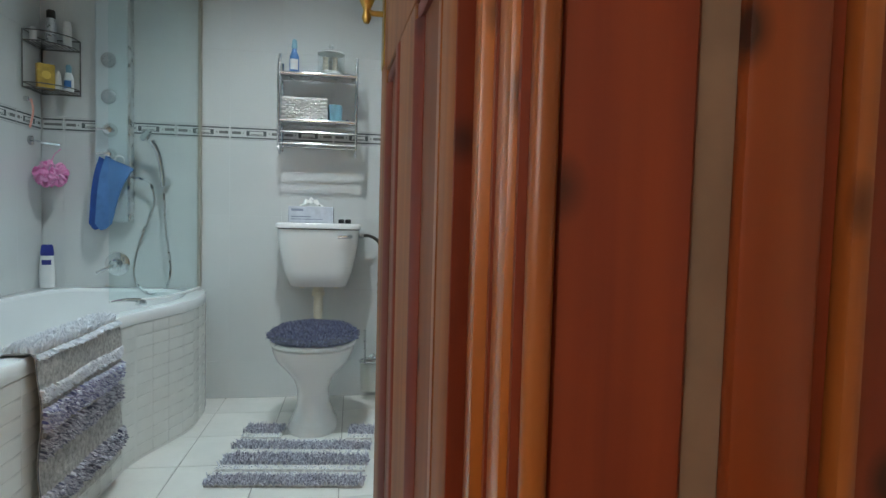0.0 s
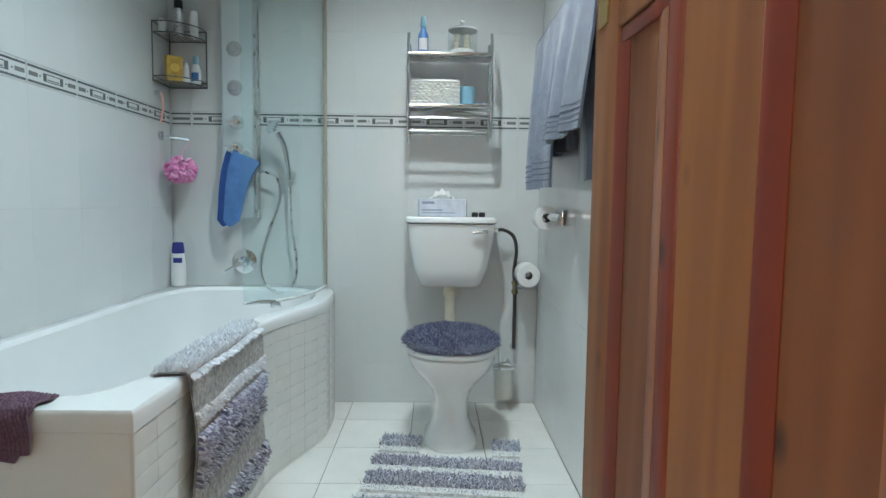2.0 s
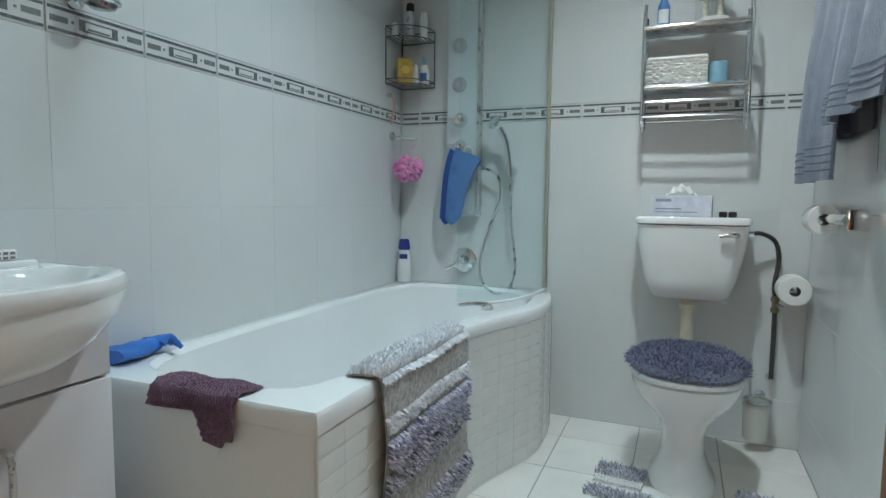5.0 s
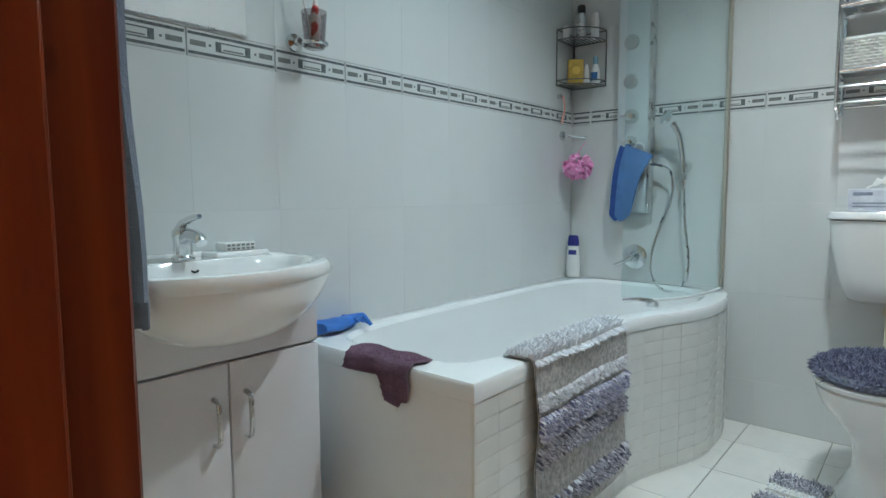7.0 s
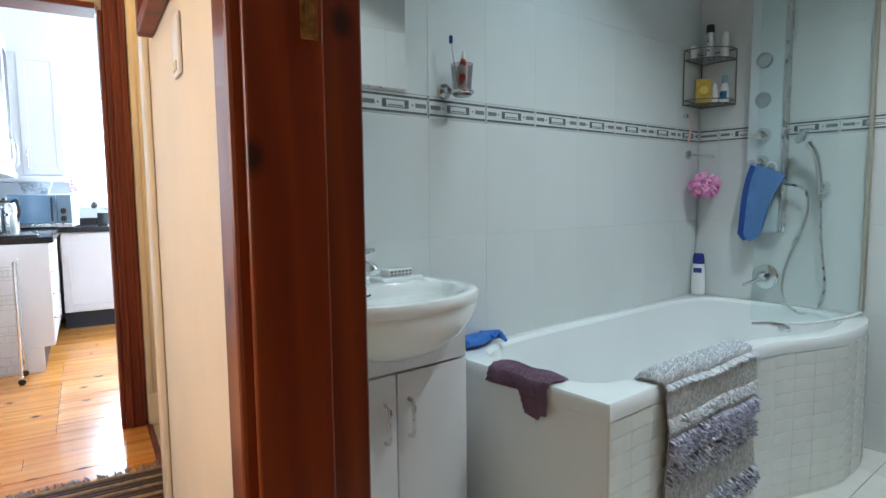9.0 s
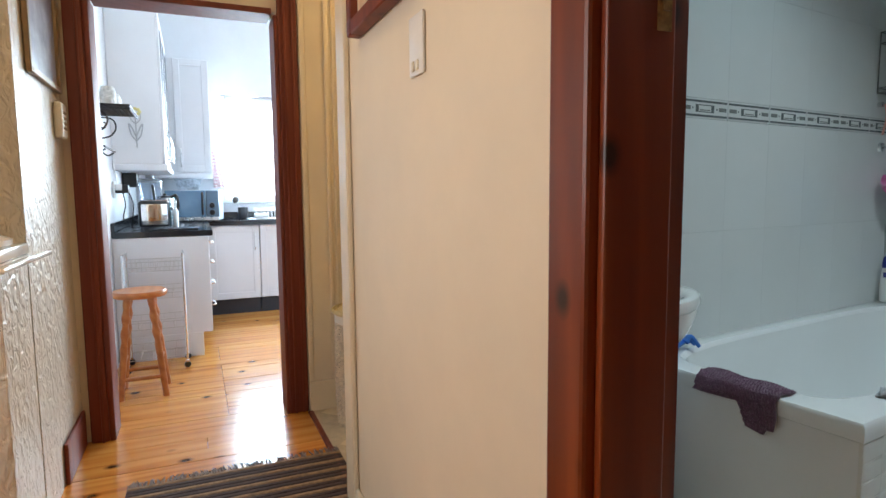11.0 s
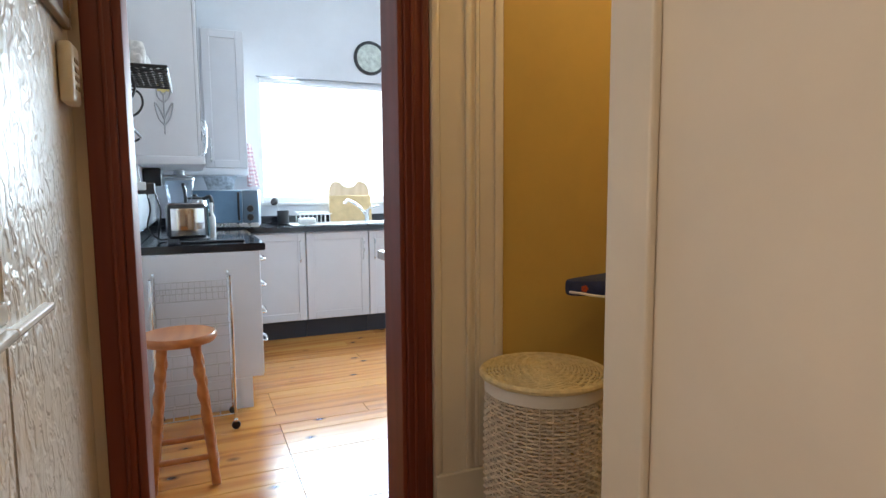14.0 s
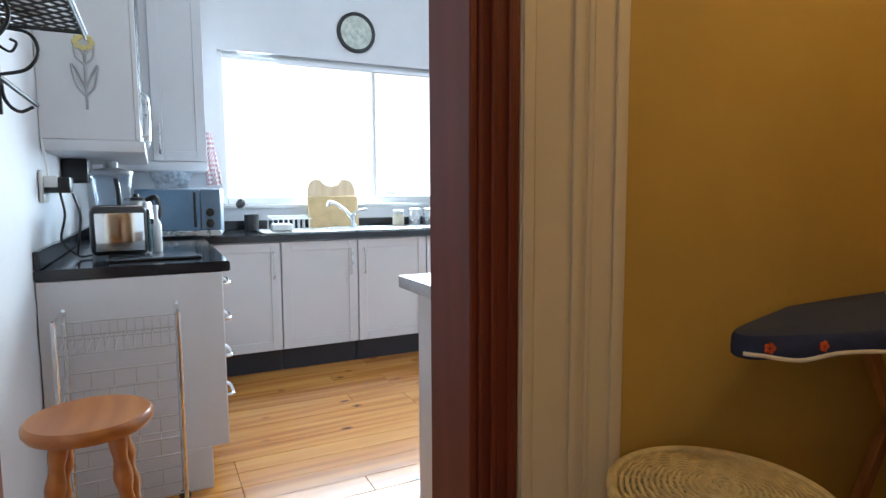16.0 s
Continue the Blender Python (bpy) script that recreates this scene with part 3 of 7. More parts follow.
part("rim", turned(rings(bmesh.new(), loops[7::-1], False), IN), ACRYLIC, tub)
part("tub", turned(rings(bmesh.new(), loops[:6:-1], False), IN), ACRYLIC, tub)
b = bmesh.new()
lp = bath_loop(0.26, 0.40, 0.24, 0.15, 3)
b.faces.new([b.verts.new(p) for p in lp])
part("tub_floor", turned(b, IN), ACRYLIC, tub)
part("end_panel", turned(boxed(LX + 0.003, -0.612, BATH_Y0 + 0.003, BATH_Y0 + 0.02, 0, 0.558), IN), ACRYLIC, tub, "plain white end panel")
ys = [BATH_Y0 + 0.004 + (BY - 0.01 - BATH_Y0) * i / 60 for i in range(61)]
out = [(bath_front(y) - 0.0028, y) for y in ys]
b = prism(bmesh.new(), out + [(x - 0.02, y) for x, y in reversed(out)], 0, 0.558)
skirt = part("front_panel", turned(b, IN), SMALL_TILE, tub, "curved front panel clad in small white tiles")
TW, TH = 0.098, 0.0495
b = bmesh.new()
rings(b, [[(x, sy * (TW / 2 - iy), sz * (TH / 2 - iz)) for sy, sz in ((-1, -1), (1, -1), (1, 1), (-1, 1))]
          for x, iy, iz in ((-0.004, 0.0001, 0.0002), (0.0008, 0.0001, 0.0002), (0.0015, 0.0003, 0.0010), (0.0020, 0.0010, 0.0028), (0.0022, 0.0035, 0.0060))])
small = mesh_of("small_tile", b, SMALL_TILE, True)
small.set_sharp_from_angle(angle=radians(75))
arc, y = [], BATH_Y0 + 0.006
while y < BY - 0.05:
    d = 0.001
    ang = math.atan2(bath_front(y + d) - bath_front(y - d), 2 * d)
    step = TW * math.cos(ang)
    ymid = y + step / 2
    ang = math.atan2(bath_front(ymid + d) - bath_front(ymid - d), 2 * d)
    arc.append((ymid, ang))
    y += step
for row in range(11):
    for ymid, ang in arc:
        part("tile", small, None, skirt, m=IN @ pose(bath_front(ymid) - 0.0035, ymid, 0.012 + TH * (row + 0.5), rnd.uniform(-0.6, 0.6), rnd.uniform(-0.8, 0.8), -math.degrees(ang)))

# rug over the side of the bath
rug = thing("bath_mat", pose(-0.60, 2.1, RIM), "striped shaggy blue-grey bath mat draped over the bath side", "bath mat")
R0, R1 = 1.832, 2.39
prof = [(-0.085, -0.004), (-0.07, 0.008), (-0.03, 0.011), (0.004, 0.009), (0.016, -0.006), (0.019, -0.05)] + [(0.019 + 0.004 * math.sin(i), -0.05 - 0.05 * i) for i in range(1, 10)]
def rug_point(u, k):
    """u runs along the bath, k down the mat."""
    y = R0 + (R1 - R0) * u
    i = min(int(k), len(prof) - 2)
    f = k - i
    x = prof[i][0] * (1 - f) + prof[i + 1][0] * f
    z = prof[i][1] * (1 - f) + prof[i + 1][1] * f
    return Vector((bath_front(y) + 0.605 + x + 0.004 * math.sin(9 * u + k), y - 2.1 + 0.001 * k, z))


b = sheet(bmesh.new(), [[rug_point(u / 16, k) for k in range(len(prof))] for u in range(17)], 0.005)
part("backing", b, WEAVE_SILVER, rug, "silvery woven backing")
b = bmesh.new()
tube(b, [rug_point(0, k * 0.5) + Vector((0.002, -0.001, 0)) for k in range(5, 2 * len(prof) - 1)], 0.0009, 6)
part("hem", b, TOWEL_STRIPE, rug, "dark bound edge")
for k0, k1, mat, num, ln in ((0.0, 3.7, SHAG_WHITE, 2800, 0.022), (5.8, 6.5, SHAG_WHITE, 620, 0.012), (6.9, 8.15, SHAG_LILAC, 1500, 0.022),
                             (8.6, 9.7, SHAG_GREY, 1350, 0.021), (11.8, 13.0, SHAG_GREY, 1100, 0.022)):
    b = bmesh.new()
    spots = []
    for _ in range(num):
        u, k = rnd.random(), rnd.uniform(k0, k1)
        p = rug_point(u, k)
        nrm = Vector((0.15, 0, 1)) if k < 3.4 else Vector((1, 0, -0.25))
        spots.append((p + nrm.normalized() * 0.003, nrm))
    tufts(b, spots, ln, 0.0042, rnd, 0.45)
    tagged(part("shag_band", b, mat, rug), kind="stuff")

# cloths on the bath end
cloth = thing("face_cloth", pose(-0.95, BATH_Y0, RIM), "plum towelling cloth folded over the bath end", "cloth")
grid = []
for i in range(29):
    u = i / 28
    x = -0.090 + 0.24 * u
    drop = 0.034 + (0.062 if u > 0.55 else 0) * min(1, (u - 0.55) * 9) * (1 if u < 0.9 else 0.75) + 0.004 * math.sin(9 * u)
    ln = [(0.085, 0.006), (0.05, 0.011), (0.015, 0.012), (-0.008, 0.006), (-0.014, -0.012), (-0.015 - 0.004 * math.sin(7 * u), -drop * 0.55), (-0.016 - 0.006 * math.cos(8 * u), -drop)]
    grid.append([(x + 0.004 * math.sin(3 * k + 5 * u), y, z + 0.003 * math.sin(11 * u + k)) for k, (y, z) in enumerate(ln)])
part("folded_cloth", sheet(bmesh.new(), grid, 0.0055), TOWEL_PURPLE, cloth)
part("care_tag", boxed(0.098, 0.113, -0.019, -0.017, -0.116, -0.094), WHITE_PLASTIC, cloth, "small white care tag")
b, spots = bmesh.new(), []
for _ in range(2600):
    i, k = rnd.randrange(28), rnd.randrange(6)
    p = Vector(grid[i][k]).lerp(Vector(grid[i + 1][k + 1]), rnd.random())
    nrm = Vector((0, -0.2, 1)) if k < 3 else Vector((0, -1, 0.1))
    spots.append((p + nrm.normalized() * 0.003, nrm))
tufts(b, spots, 0.0032, 0.0020, rnd)
tagged(part("towelling_nap", b, tint_island("plum_pile", (0.12, 0.048, 0.09), (0.30, 0.15, 0.25)), cloth), kind="stuff")
glove = thing("rubber_glove", pose(-1.27, 1.74, RIM), "crumpled blue rubber glove on the bath corner", "glove")
b = bmesh.new()
loops = []
for i in range(9):
    u = i / 8
    loops.append([(0.05 * math.cos(a) * (1 - 0.25 * u) + 0.01 * math.sin(5 * u), -0.07 + 0.14 * u, 0.024 + 0.021 * math.sin(a) * (0.9 + 0.25 * math.sin(3 * a + 6 * u))) for a in (2 * math.pi * j / 14 for j in range(14))])
rings(b, loops)
part("palm", b, RUBBER_BLUE, glove)
for j, (dx, ln) in enumerate(((-0.03, 0.05), (-0.01, 0.065), (0.012, 0.06), (0.034, 0.045))):
    part("finger", tube(bmesh.new(), smooth_path([(dx, 0.06, 0.03), (dx * 1.1, 0.06 + ln * 0.5, 0.028 + 0.006 * j), (dx * 1.3 + 0.012, 0.06 + ln, 0.012)], 4), lambda u: 0.012 * (1 - 0.45 * u), 8), RUBBER_BLUE, glove)


def bottle(name, m, label, profile, mat, cap=None, cap_mat=None, squash=0.6, text=None, text_mat=None, group=""):
    """A moulded bottle: its body, cap and label."""
    t = thing(name, m, label, "bottle", group)
    b = lathe(bmesh.new(), profile, 18)
    turned(b, Matrix.Diagonal((1, squash, 1, 1)))
    part("body", b, mat, t)
    if cap:
        b = lathe(bmesh.new(), cap, 18)
        turned(b, Matrix.Diagonal((1, squash, 1, 1)))
        part("cap", b, cap_mat, t)
    if text:
        w, z0, z1, r = text
        b = bmesh.new()
        rings(b, [[(r * 1.012 * math.sin(a), -r * squash * 1.012 * math.cos(a), z) for a in (w * (k / 6 - 0.5) for k in range(7))] for z in (z0, z1)], False, False)
        part("label_patch", b, text_mat, t)
    return t


bottle("shampoo_bottle", pose(-1.265, 3.335, RIM + 0.002, 0, 0, 12), "white shampoo bottle with a navy cap on the bath rim",
       [(0.02, 0), (0.034, 0.004), (0.036, 0.06), (0.034, 0.12), (0.028, 0.165)], WHITE_PLASTIC, [(0.029, 0.166), (0.031, 0.18), (0.026, 0.215), (0.02, 0.222)], NAVY_PLASTIC, 0.55, (1.3, 0.12, 0.145, 0.034), NAVY_PLASTIC)
# chrome lever on the rim
lever = thing("bath_lever", pose(-0.64, 2.80, RIM + 0.001), "low chrome handle fixed to the bath rim", "handle")
part("base", lathe(bmesh.new(), [(0.022, 0), (0.022, 0.012), (0.014, 0.02)], 16), CHROME, lever)
part("grip", tube(bmesh.new(), smooth_path([(0, 0, 0.018), (-0.05, -0.015, 0.022), (-0.11, -0.02, 0.012)], 5), lambda u: 0.010 * (1 - 0.4 * u), 8), CHROME, lever)

# ---- shower ----
panel = thing("shower_tower", pose(-0.968, BY, 0), "silver shower panel with three round body jets", "shower panel")
b = boxed(-0.08, 0.08, -0.055, -0.002, 0.95, 2.25, 0.012, 3)
part("column", b, PANEL_GREY, panel)
part("edge_strip", boxed(0.078, 0.092, -0.058, -0.004, 0.955, 2.245, 0.004, 2), BRUSHED, panel)
for z in (1.773, 1.588):
    j = part("jet", turned(lathe(bmesh.new(), [(0.036, 0), (0.036, 0.008), (0.030, 0.014), (0.012, 0.016)], 22), pose(-0.012, -0.054, z, 90)), plain("jet_face_%d" % int(z * 1000), (0.42, 0.45, 0.47), 0.35, 0.3), panel)
    b = bmesh.new()
    for k in range(8):
        a = k * math.pi / 4
        lathe(b, [(0.0022, 0.014), (0.0018, 0.018)], 6, 0.019 * math.cos(a), 0.019 * math.sin(a))
    part("nozzle_ring", turned(b, pose(-0.012, -0.054, z, 90)), BLACK_PLASTIC, j)
for z, r in ((1.418, 0.036), (1.295, 0.030)):
    j = part("control_knob", turned(lathe(bmesh.new(), [(r, 0), (r, 0.01), (r * 0.75, 0.03), (r * 0.6, 0.045), (r * 0.3, 0.05)], 20), pose(-0.004, -0.054, z, 90)), CHROME, panel)
    part("knob_lever", turned(boxed(-0.05, 0.006, -0.052, -0.042, -0.006, 0.006, 0.003, 2), pose(-0.004, -0.054, z)), CHROME, j)
spout = thing("bath_mixer", pose(-0.96, BY, 0.73), "round chrome bath mixer plate with a lever", "mixer tap")
part("plate", turned(lathe(bmesh.new(), [(0.062, 0), (0.062, 0.006), (0.05, 0.012)], 28), pose(0, -0.001, 0, 90)), CHROME, spout)
part("hub", turned(lathe(bmesh.new(), [(0.028, 0.01), (0.026, 0.05), (0.018, 0.058)], 20), pose(0, 0, 0, 90)), CHROME, spout)
part("lever", tube(bmesh.new(), [(0, -0.05, 0), (-0.03, -0.065, -0.02), (-0.075, -0.075, -0.045)], 0.009, 8), CHROME, spout)
hand = thing("hand_shower", pose(-0.72, BY, 1.17), "chrome hand shower on a wall slider with a hose", "hand shower")
part("slider", turned(lathe(bmesh.new(), [(0.026, 0), (0.026, 0.03), (0.016, 0.05)], 18), pose(0, 0, 0, 90)), CHROME, hand)
part("handle", tube(bmesh.new(), smooth_path([(0.0, -0.05, -0.03), (-0.004, -0.055, 0.04), (-0.018, -0.07, 0.14), (-0.045, -0.09, 0.20)], 6), lambda u: 0.011 + 0.004 * u, 10), CHROME, hand)
part("spray_head", turned(lathe(bmesh.new(), [(0.012, -0.012), (0.030, -0.004), (0.036, 0.006), (0.034, 0.013), (0.0, 0.013)], 20, ends=False), pose(-0.062, -0.105, 0.222, 62, 0, -38)), CHROME, hand)
b = tube(bmesh.new(), smooth_path([(0.002, -0.05, -0.03), (0.012, -0.05, -0.25), (0.035, -0.05, -0.46), (0.01, -0.06, -0.56), (-0.07, -0.07, -0.585), (-0.14, -0.06, -0.50), (-0.12, -0.05, -0.33), (-0.05, -0.05, -0.14),
                                   (-0.055, -0.055, -0.03), (-0.10, -0.055, 0.005), (-0.165, -0.045, 0.015)], 8), 0.0065, 8)
part("hose", b, BRUSHED, hand)
screen = thing("shower_screen", pose(-0.55, BY, 0), "curved clear glass shower screen with a chrome wall profile", "shower screen")
path = smooth_path([(0.008, -0.03, 0), (0.0, -0.18, 0), (-0.035, -0.36, 0), (-0.11, -0.50, 0), (-0.225, -0.585, 0)], 8)
b = bmesh.new()
outl = [(p.x, p.y) for p in path]
prism(b, outl + [(x - 0.006 * 0.9, y + 0.004) for x, y in reversed(outl)], RIM + 0.012, 2.2)
pane = part("pane", b, SCREEN_GLASS, screen)
pane.visible_shadow = False
part("wall_profile", boxed(-0.006, 0.010, -0.032, -0.001, RIM + 0.006, 2.2, 0.003), plain("satin_profile", (0.44, 0.40, 0.33), 0.4, 0.2, vary=0.1), screen)
part("seal", tube(bmesh.new(), [p + Vector((-0.003, 0.002, RIM + 0.008)) for p in path], 0.006, 6), WHITE_PLASTIC, screen)
flannel = thing("wash_mitt", pose(-0.925, BY - 0.085, 1.262), "blue towelling back strap hanging from a hook", "wash cloth")
part("hook_ring", tube(bmesh.new(), [(0.024 * math.cos(a), 0.012, 0.024 * math.sin(a)) for a in (2 * math.pi * k / 20 for k in range(21))], 0.005, 8), WHITE_PLASTIC, flannel, "white plastic ring")
def strap(u0, u1, dx, dy):
    g = []
    for i in range(15):
        u = i / 14
        a = math.pi * (0.10 + 0.9 * u)
        cx = -0.03 + dx - 0.085 * u
        wd = 0.066 - 0.026 * u
        g.append([(cx + w * wd + 0.006 * math.sin(4 * u + 3 * w), dy - 0.02 * math.sin(a) * (1 + 0.4 * w), -0.01 - 0.30 * u - 0.03 * w * (1 - u) + 0.01 * math.sin(5 * u) - (0.035 * (1 - w * w) * max(0, u - 0.75) * 4)) for w in (-1, -0.5, 0, 0.5, 1)])
    return g


part("front_band", sheet(bmesh.new(), strap(0, 1, 0.045, -0.012), 0.01), BLUE_CLOTH, flannel)
part("back_band", sheet(bmesh.new(), strap(0, 1, 0.002, 0.022), 0.01), DEEP_BLUE, flannel, "darker blue back band")

# corner caddy
caddy = thing("corner_caddy", pose(LX, BY, 1.592), "two-tier dark wire corner caddy", "shelf")
for z, hi in ((0.0, 0.022), (0.222, 0.05)):
    b = bmesh.new()
    arcp = [(0.20 * math.cos(a), -0.20 * math.sin(a), z) for a in (math.pi / 2 * k / 12 for k in range(13))]
    outer = [(0.006, -0.006, z)] + [(min(max(x, 0.006), 0.186), max(min(y, -0.006), -0.186), z_) for x, y, z_ in arcp] + [(0.006, -0.006, z)]
    tube(b, outer, 0.0032, 6)
    tube(b, [(x, y, zz + hi) for x, y, zz in outer], 0.0028, 6)
    part("wire_rim", b, WIRE, caddy)
    b = bmesh.new()
    for k in range(1, 9):
        x = 0.186 * k / 9
        tube(b, [(x, -0.006, z), (x, -math.sqrt(max(0.0, 0.0346 - x * x)), z)], 0.0024, 5)
    part("wire_floor", b, WIRE, caddy)
for x, y in ((0.006, -0.186), (0.186, -0.006), (0.006, -0.006)):
    part("upright", tube(bmesh.new(), [(x, y, -0.004), (x, y, 0.274)], 0.0032, 6), WIRE, caddy)
C = pose(LX, BY, 1.592 + 0.004)
bottle("tall_bottle", C @ pose(0.088, -0.088, 0.222), "slim grey deodorant can with dark lid in the caddy", [(0.022, 0), (0.024, 0.01), (0.024, 0.11), (0.018, 0.13)], BRUSHED, [(0.02, 0.131), (0.02, 0.165), (0.016, 0.17)], BLACK_PLASTIC, 1.0)
bottle("white_bottle", C @ pose(0.145, -0.05, 0.222), "white tube bottle on the caddy's upper tier", [(0.018, 0), (0.02, 0.01), (0.02, 0.10), (0.016, 0.13)], WHITE_PLASTIC, squash=0.8)
bottle("small_jar", C @ pose(0.032, -0.14, 0.222), "small white jar on the caddy's upper tier", [(0.014, 0), (0.016, 0.01), (0.016, 0.06), (0.01, 0.07)], WHITE_PLASTIC, squash=1.0)
box_y = thing("soap_carton", C @ pose(0.070, -0.108, 0.0, 0, 0, 40), "amber and yellow carton in the wire caddy", "carton")
part("carton", boxed(-0.038, 0.038, -0.016, 0.016, 0, 0.125, 0.003, 1), AMBER, box_y)
part("label_patch", turned(lathe(bmesh.new(), [(0.020, 0), (0.020, 0.0015)], 18), pose(0, -0.0165, 0.07, 90)), plain("gold_disc", (0.75, 0.52, 0.10), 0.4), box_y)
bottle("lotion_bottle", C @ pose(0.150, -0.05, 0.0), "white lotion bottle with pale blue cap and label", [(0.018, 0), (0.024, 0.01), (0.024, 0.07), (0.014, 0.10)], WHITE_PLASTIC, [(0.013, 0.101), (0.014, 0.13), (0.01, 0.14)], TEAL_PLASTIC, 0.7, (1.6, 0.02, 0.06, 0.024), BLUE_PLASTIC)
bottle("cream_tube", C @ pose(0.118, -0.085, 0.0), "white squeeze tube standing in the caddy", [(0.014, 0), (0.018, 0.01), (0.012, 0.08), (0.004, 0.10)], WHITE_PLASTIC, squash=0.7)
hook = thing("wall_hook", pose(LX, 3.295, 1.345), "chrome wall hook beside the bath", "hook")
part("rose", turned(lathe(bmesh.new(), [(0.024, 0), (0.022, 0.012), (0.01, 0.018)], 18), pose(0, 0, 0, 0, 90)), CHROME, hook)
part("arm", tube(bmesh.new(), [(0.015, 0, 0), (0.05, 0, -0.008), (0.14, 0, -0.02)], 0.006, 8), CHROME, hook)
razor = thing("razor", pose(LX, 3.25, 1.45), "pink razor hanging on a small wall clip", "razor")
part("clip", turned(lathe(bmesh.new(), [(0.012, 0), (0.012, 0.02), (0.008, 0.024)], 12), pose(0.0, 0, 0.09, 0, 90)), CHROME, razor)
part("handle", tube(bmesh.new(), smooth_path([(0.03, 0, 0.09), (0.036, 0.006, 0.03), (0.026, -0.004, -0.05)], 5), 0.005, 8), plain("pale_pink_plastic", (0.75, 0.36, 0.30), 0.4), razor)
puff = thing("bath_puff", pose(LX + 0.095, 3.295, 1.182), "bright pink netting bath puff", "bath puff")
b = bmesh.new()
for k in range(150):
    d = Vector((rnd.gauss(0, 1), rnd.gauss(0, 1), rnd.gauss(0, 0.7))).normalized()
    s = d.orthogonal().normalized()
    s = (s * math.cos(k) + d.cross(s) * math.sin(k))
    c = Vector((d.x * 0.05, d.y * 0.05, d.z * 0.044))
    pts = [c + d * (0.026 * math.sin(math.pi * q / 6)) + s * (0.030 * (q / 6 - 0.5)) for q in range(7)]
    w = d.cross(s) * 0.008
    vs = [(b.verts.new(p - w), b.verts.new(p + w + d * 0.003)) for p in pts]
    for q in range(6):
        b.faces.new((vs[q][0], vs[q][1], vs[q + 1][1], vs[q + 1][0]))
part("netting", b, PINK, puff)
part("cord", tube(bmesh.new(), smooth_path([(0, 0, 0.03), (0.012, 0, 0.09), (0.045, 0, 0.125)], 4), 0.002, 5), PINK, puff)


# ---- toilet corner ----
def oval(cx, cy, rx, ry, z, n=32, power=2.4, back=None):
    out = []
    for i in range(n):
        a = 2 * math.pi * i / n
        c, s = math.cos(a), math.sin(a)
        k = (abs(c) ** power + abs(s) ** power) ** (-1 / power)
        y = cy + s * k * ry
        if back is not None:
            y = min(y, back)
        out.append((cx + c * k * rx, y, z))
    return out


TX = 0.085
toilet = thing("toilet", pose(TX, 3.0, 0), "white ceramic toilet with a low cistern on the wall", "toilet")
loops = [oval(0, -0.02, 0.118, 0.205, 0.0), oval(0, -0.02, 0.116, 0.202, 0.012), oval(0, -0.01, 0.095, 0.178, 0.045), oval(0, 0.0, 0.077, 0.155, 0.11), oval(0, 0.0, 0.079, 0.160, 0.19),
         oval(0, -0.004, 0.100, 0.185, 0.245), oval(0, -0.008, 0.140, 0.210, 0.29), oval(0, -0.015, 0.175, 0.235, 0.33), oval(0, -0.02, 0.192, 0.252, 0.375), oval(0, -0.02, 0.195, 0.256, 0.395), oval(0, -0.02, 0.185, 0.246, 0.402)]
part("pan", rings(bmesh.new(), loops), CERAMIC, toilet)
part("seat", rings(bmesh.new(), [oval(0, -0.02, 0.190, 0.252, 0.404), oval(0, -0.02, 0.200, 0.262, 0.408), oval(0, -0.02, 0.200, 0.262, 0.420), oval(0, -0.02, 0.192, 0.254, 0.426)]), WHITE_PLASTIC, toilet)
cist = rings(bmesh.new(), [oval(0, 0.305, 0.142, 0.085, 0.637, 40, 6), oval(0, 0.303, 0.150, 0.09, 0.645, 40, 6), oval(0, 0.30, 0.178, 0.100, 0.72, 40, 6), oval(0, 0.297, 0.204, 0.108, 0.85, 40, 6), oval(0, 0.296, 0.212, 0.110, 0.938, 40, 6)])
cistern = part("cistern", cist, CERAMIC, toilet)
part("lid", rings(bmesh.new(), [oval(0, 0.293, 0.214, 0.112, 0.942, 40, 7), oval(0, 0.293, 0.220, 0.116, 0.946, 40, 7), oval(0, 0.293, 0.220, 0.116, 0.962, 40, 7), oval(0, 0.293, 0.212, 0.108, 0.972, 40, 7)]), CERAMIC, cistern)
part("flush_lever", tube(bmesh.new(), smooth_path([(0.165, 0.195, 0.905), (0.16, 0.17, 0.905), (0.14, 0.165, 0.905), (0.10, 0.168, 0.902)], 4), lambda u: 0.012 - 0.003 * u, 10), CHROME, cistern)
# Black ring painted in for the shade beneath the cistern lid.
part("lid_shadow_line", rings(bmesh.new(), [oval(0, 0.295, 0.209, 0.107, 0.937, 40, 6), oval(0, 0.295, 0.209, 0.107, 0.943, 40, 6)]), BLACK_PLASTIC, cistern)
part("flush_pipe", lathe(bmesh.new(), [(0.024, 0.40), (0.024, 0.585), (0.033, 0.587), (0.033, 0.61), (0.028, 0.612), (0.028, 0.64)], 18, 0, 0.27), CREAM_PIPE, toilet, "cream plastic flush pipe")
for x in (-0.09, 0.09):
    part("fixing", lathe(bmesh.new(), [(0.012, 0.62), (0.012, 0.638)], 10, x, 0.32), CREAM_PLASTIC, toilet)
cover = thing("seat_cover", pose(TX, 3.0, 0.4275), "blue-grey shaggy toilet lid cover", "seat cover")
part("base_cloth", rings(bmesh.new(), [oval(0, -0.02, 0.198, 0.258, 0.0), oval(0, -0.02, 0.203, 0.262, 0.012), oval(0, -0.02, 0.18, 0.235, 0.028)]), TOWEL_STRIPE, cover)
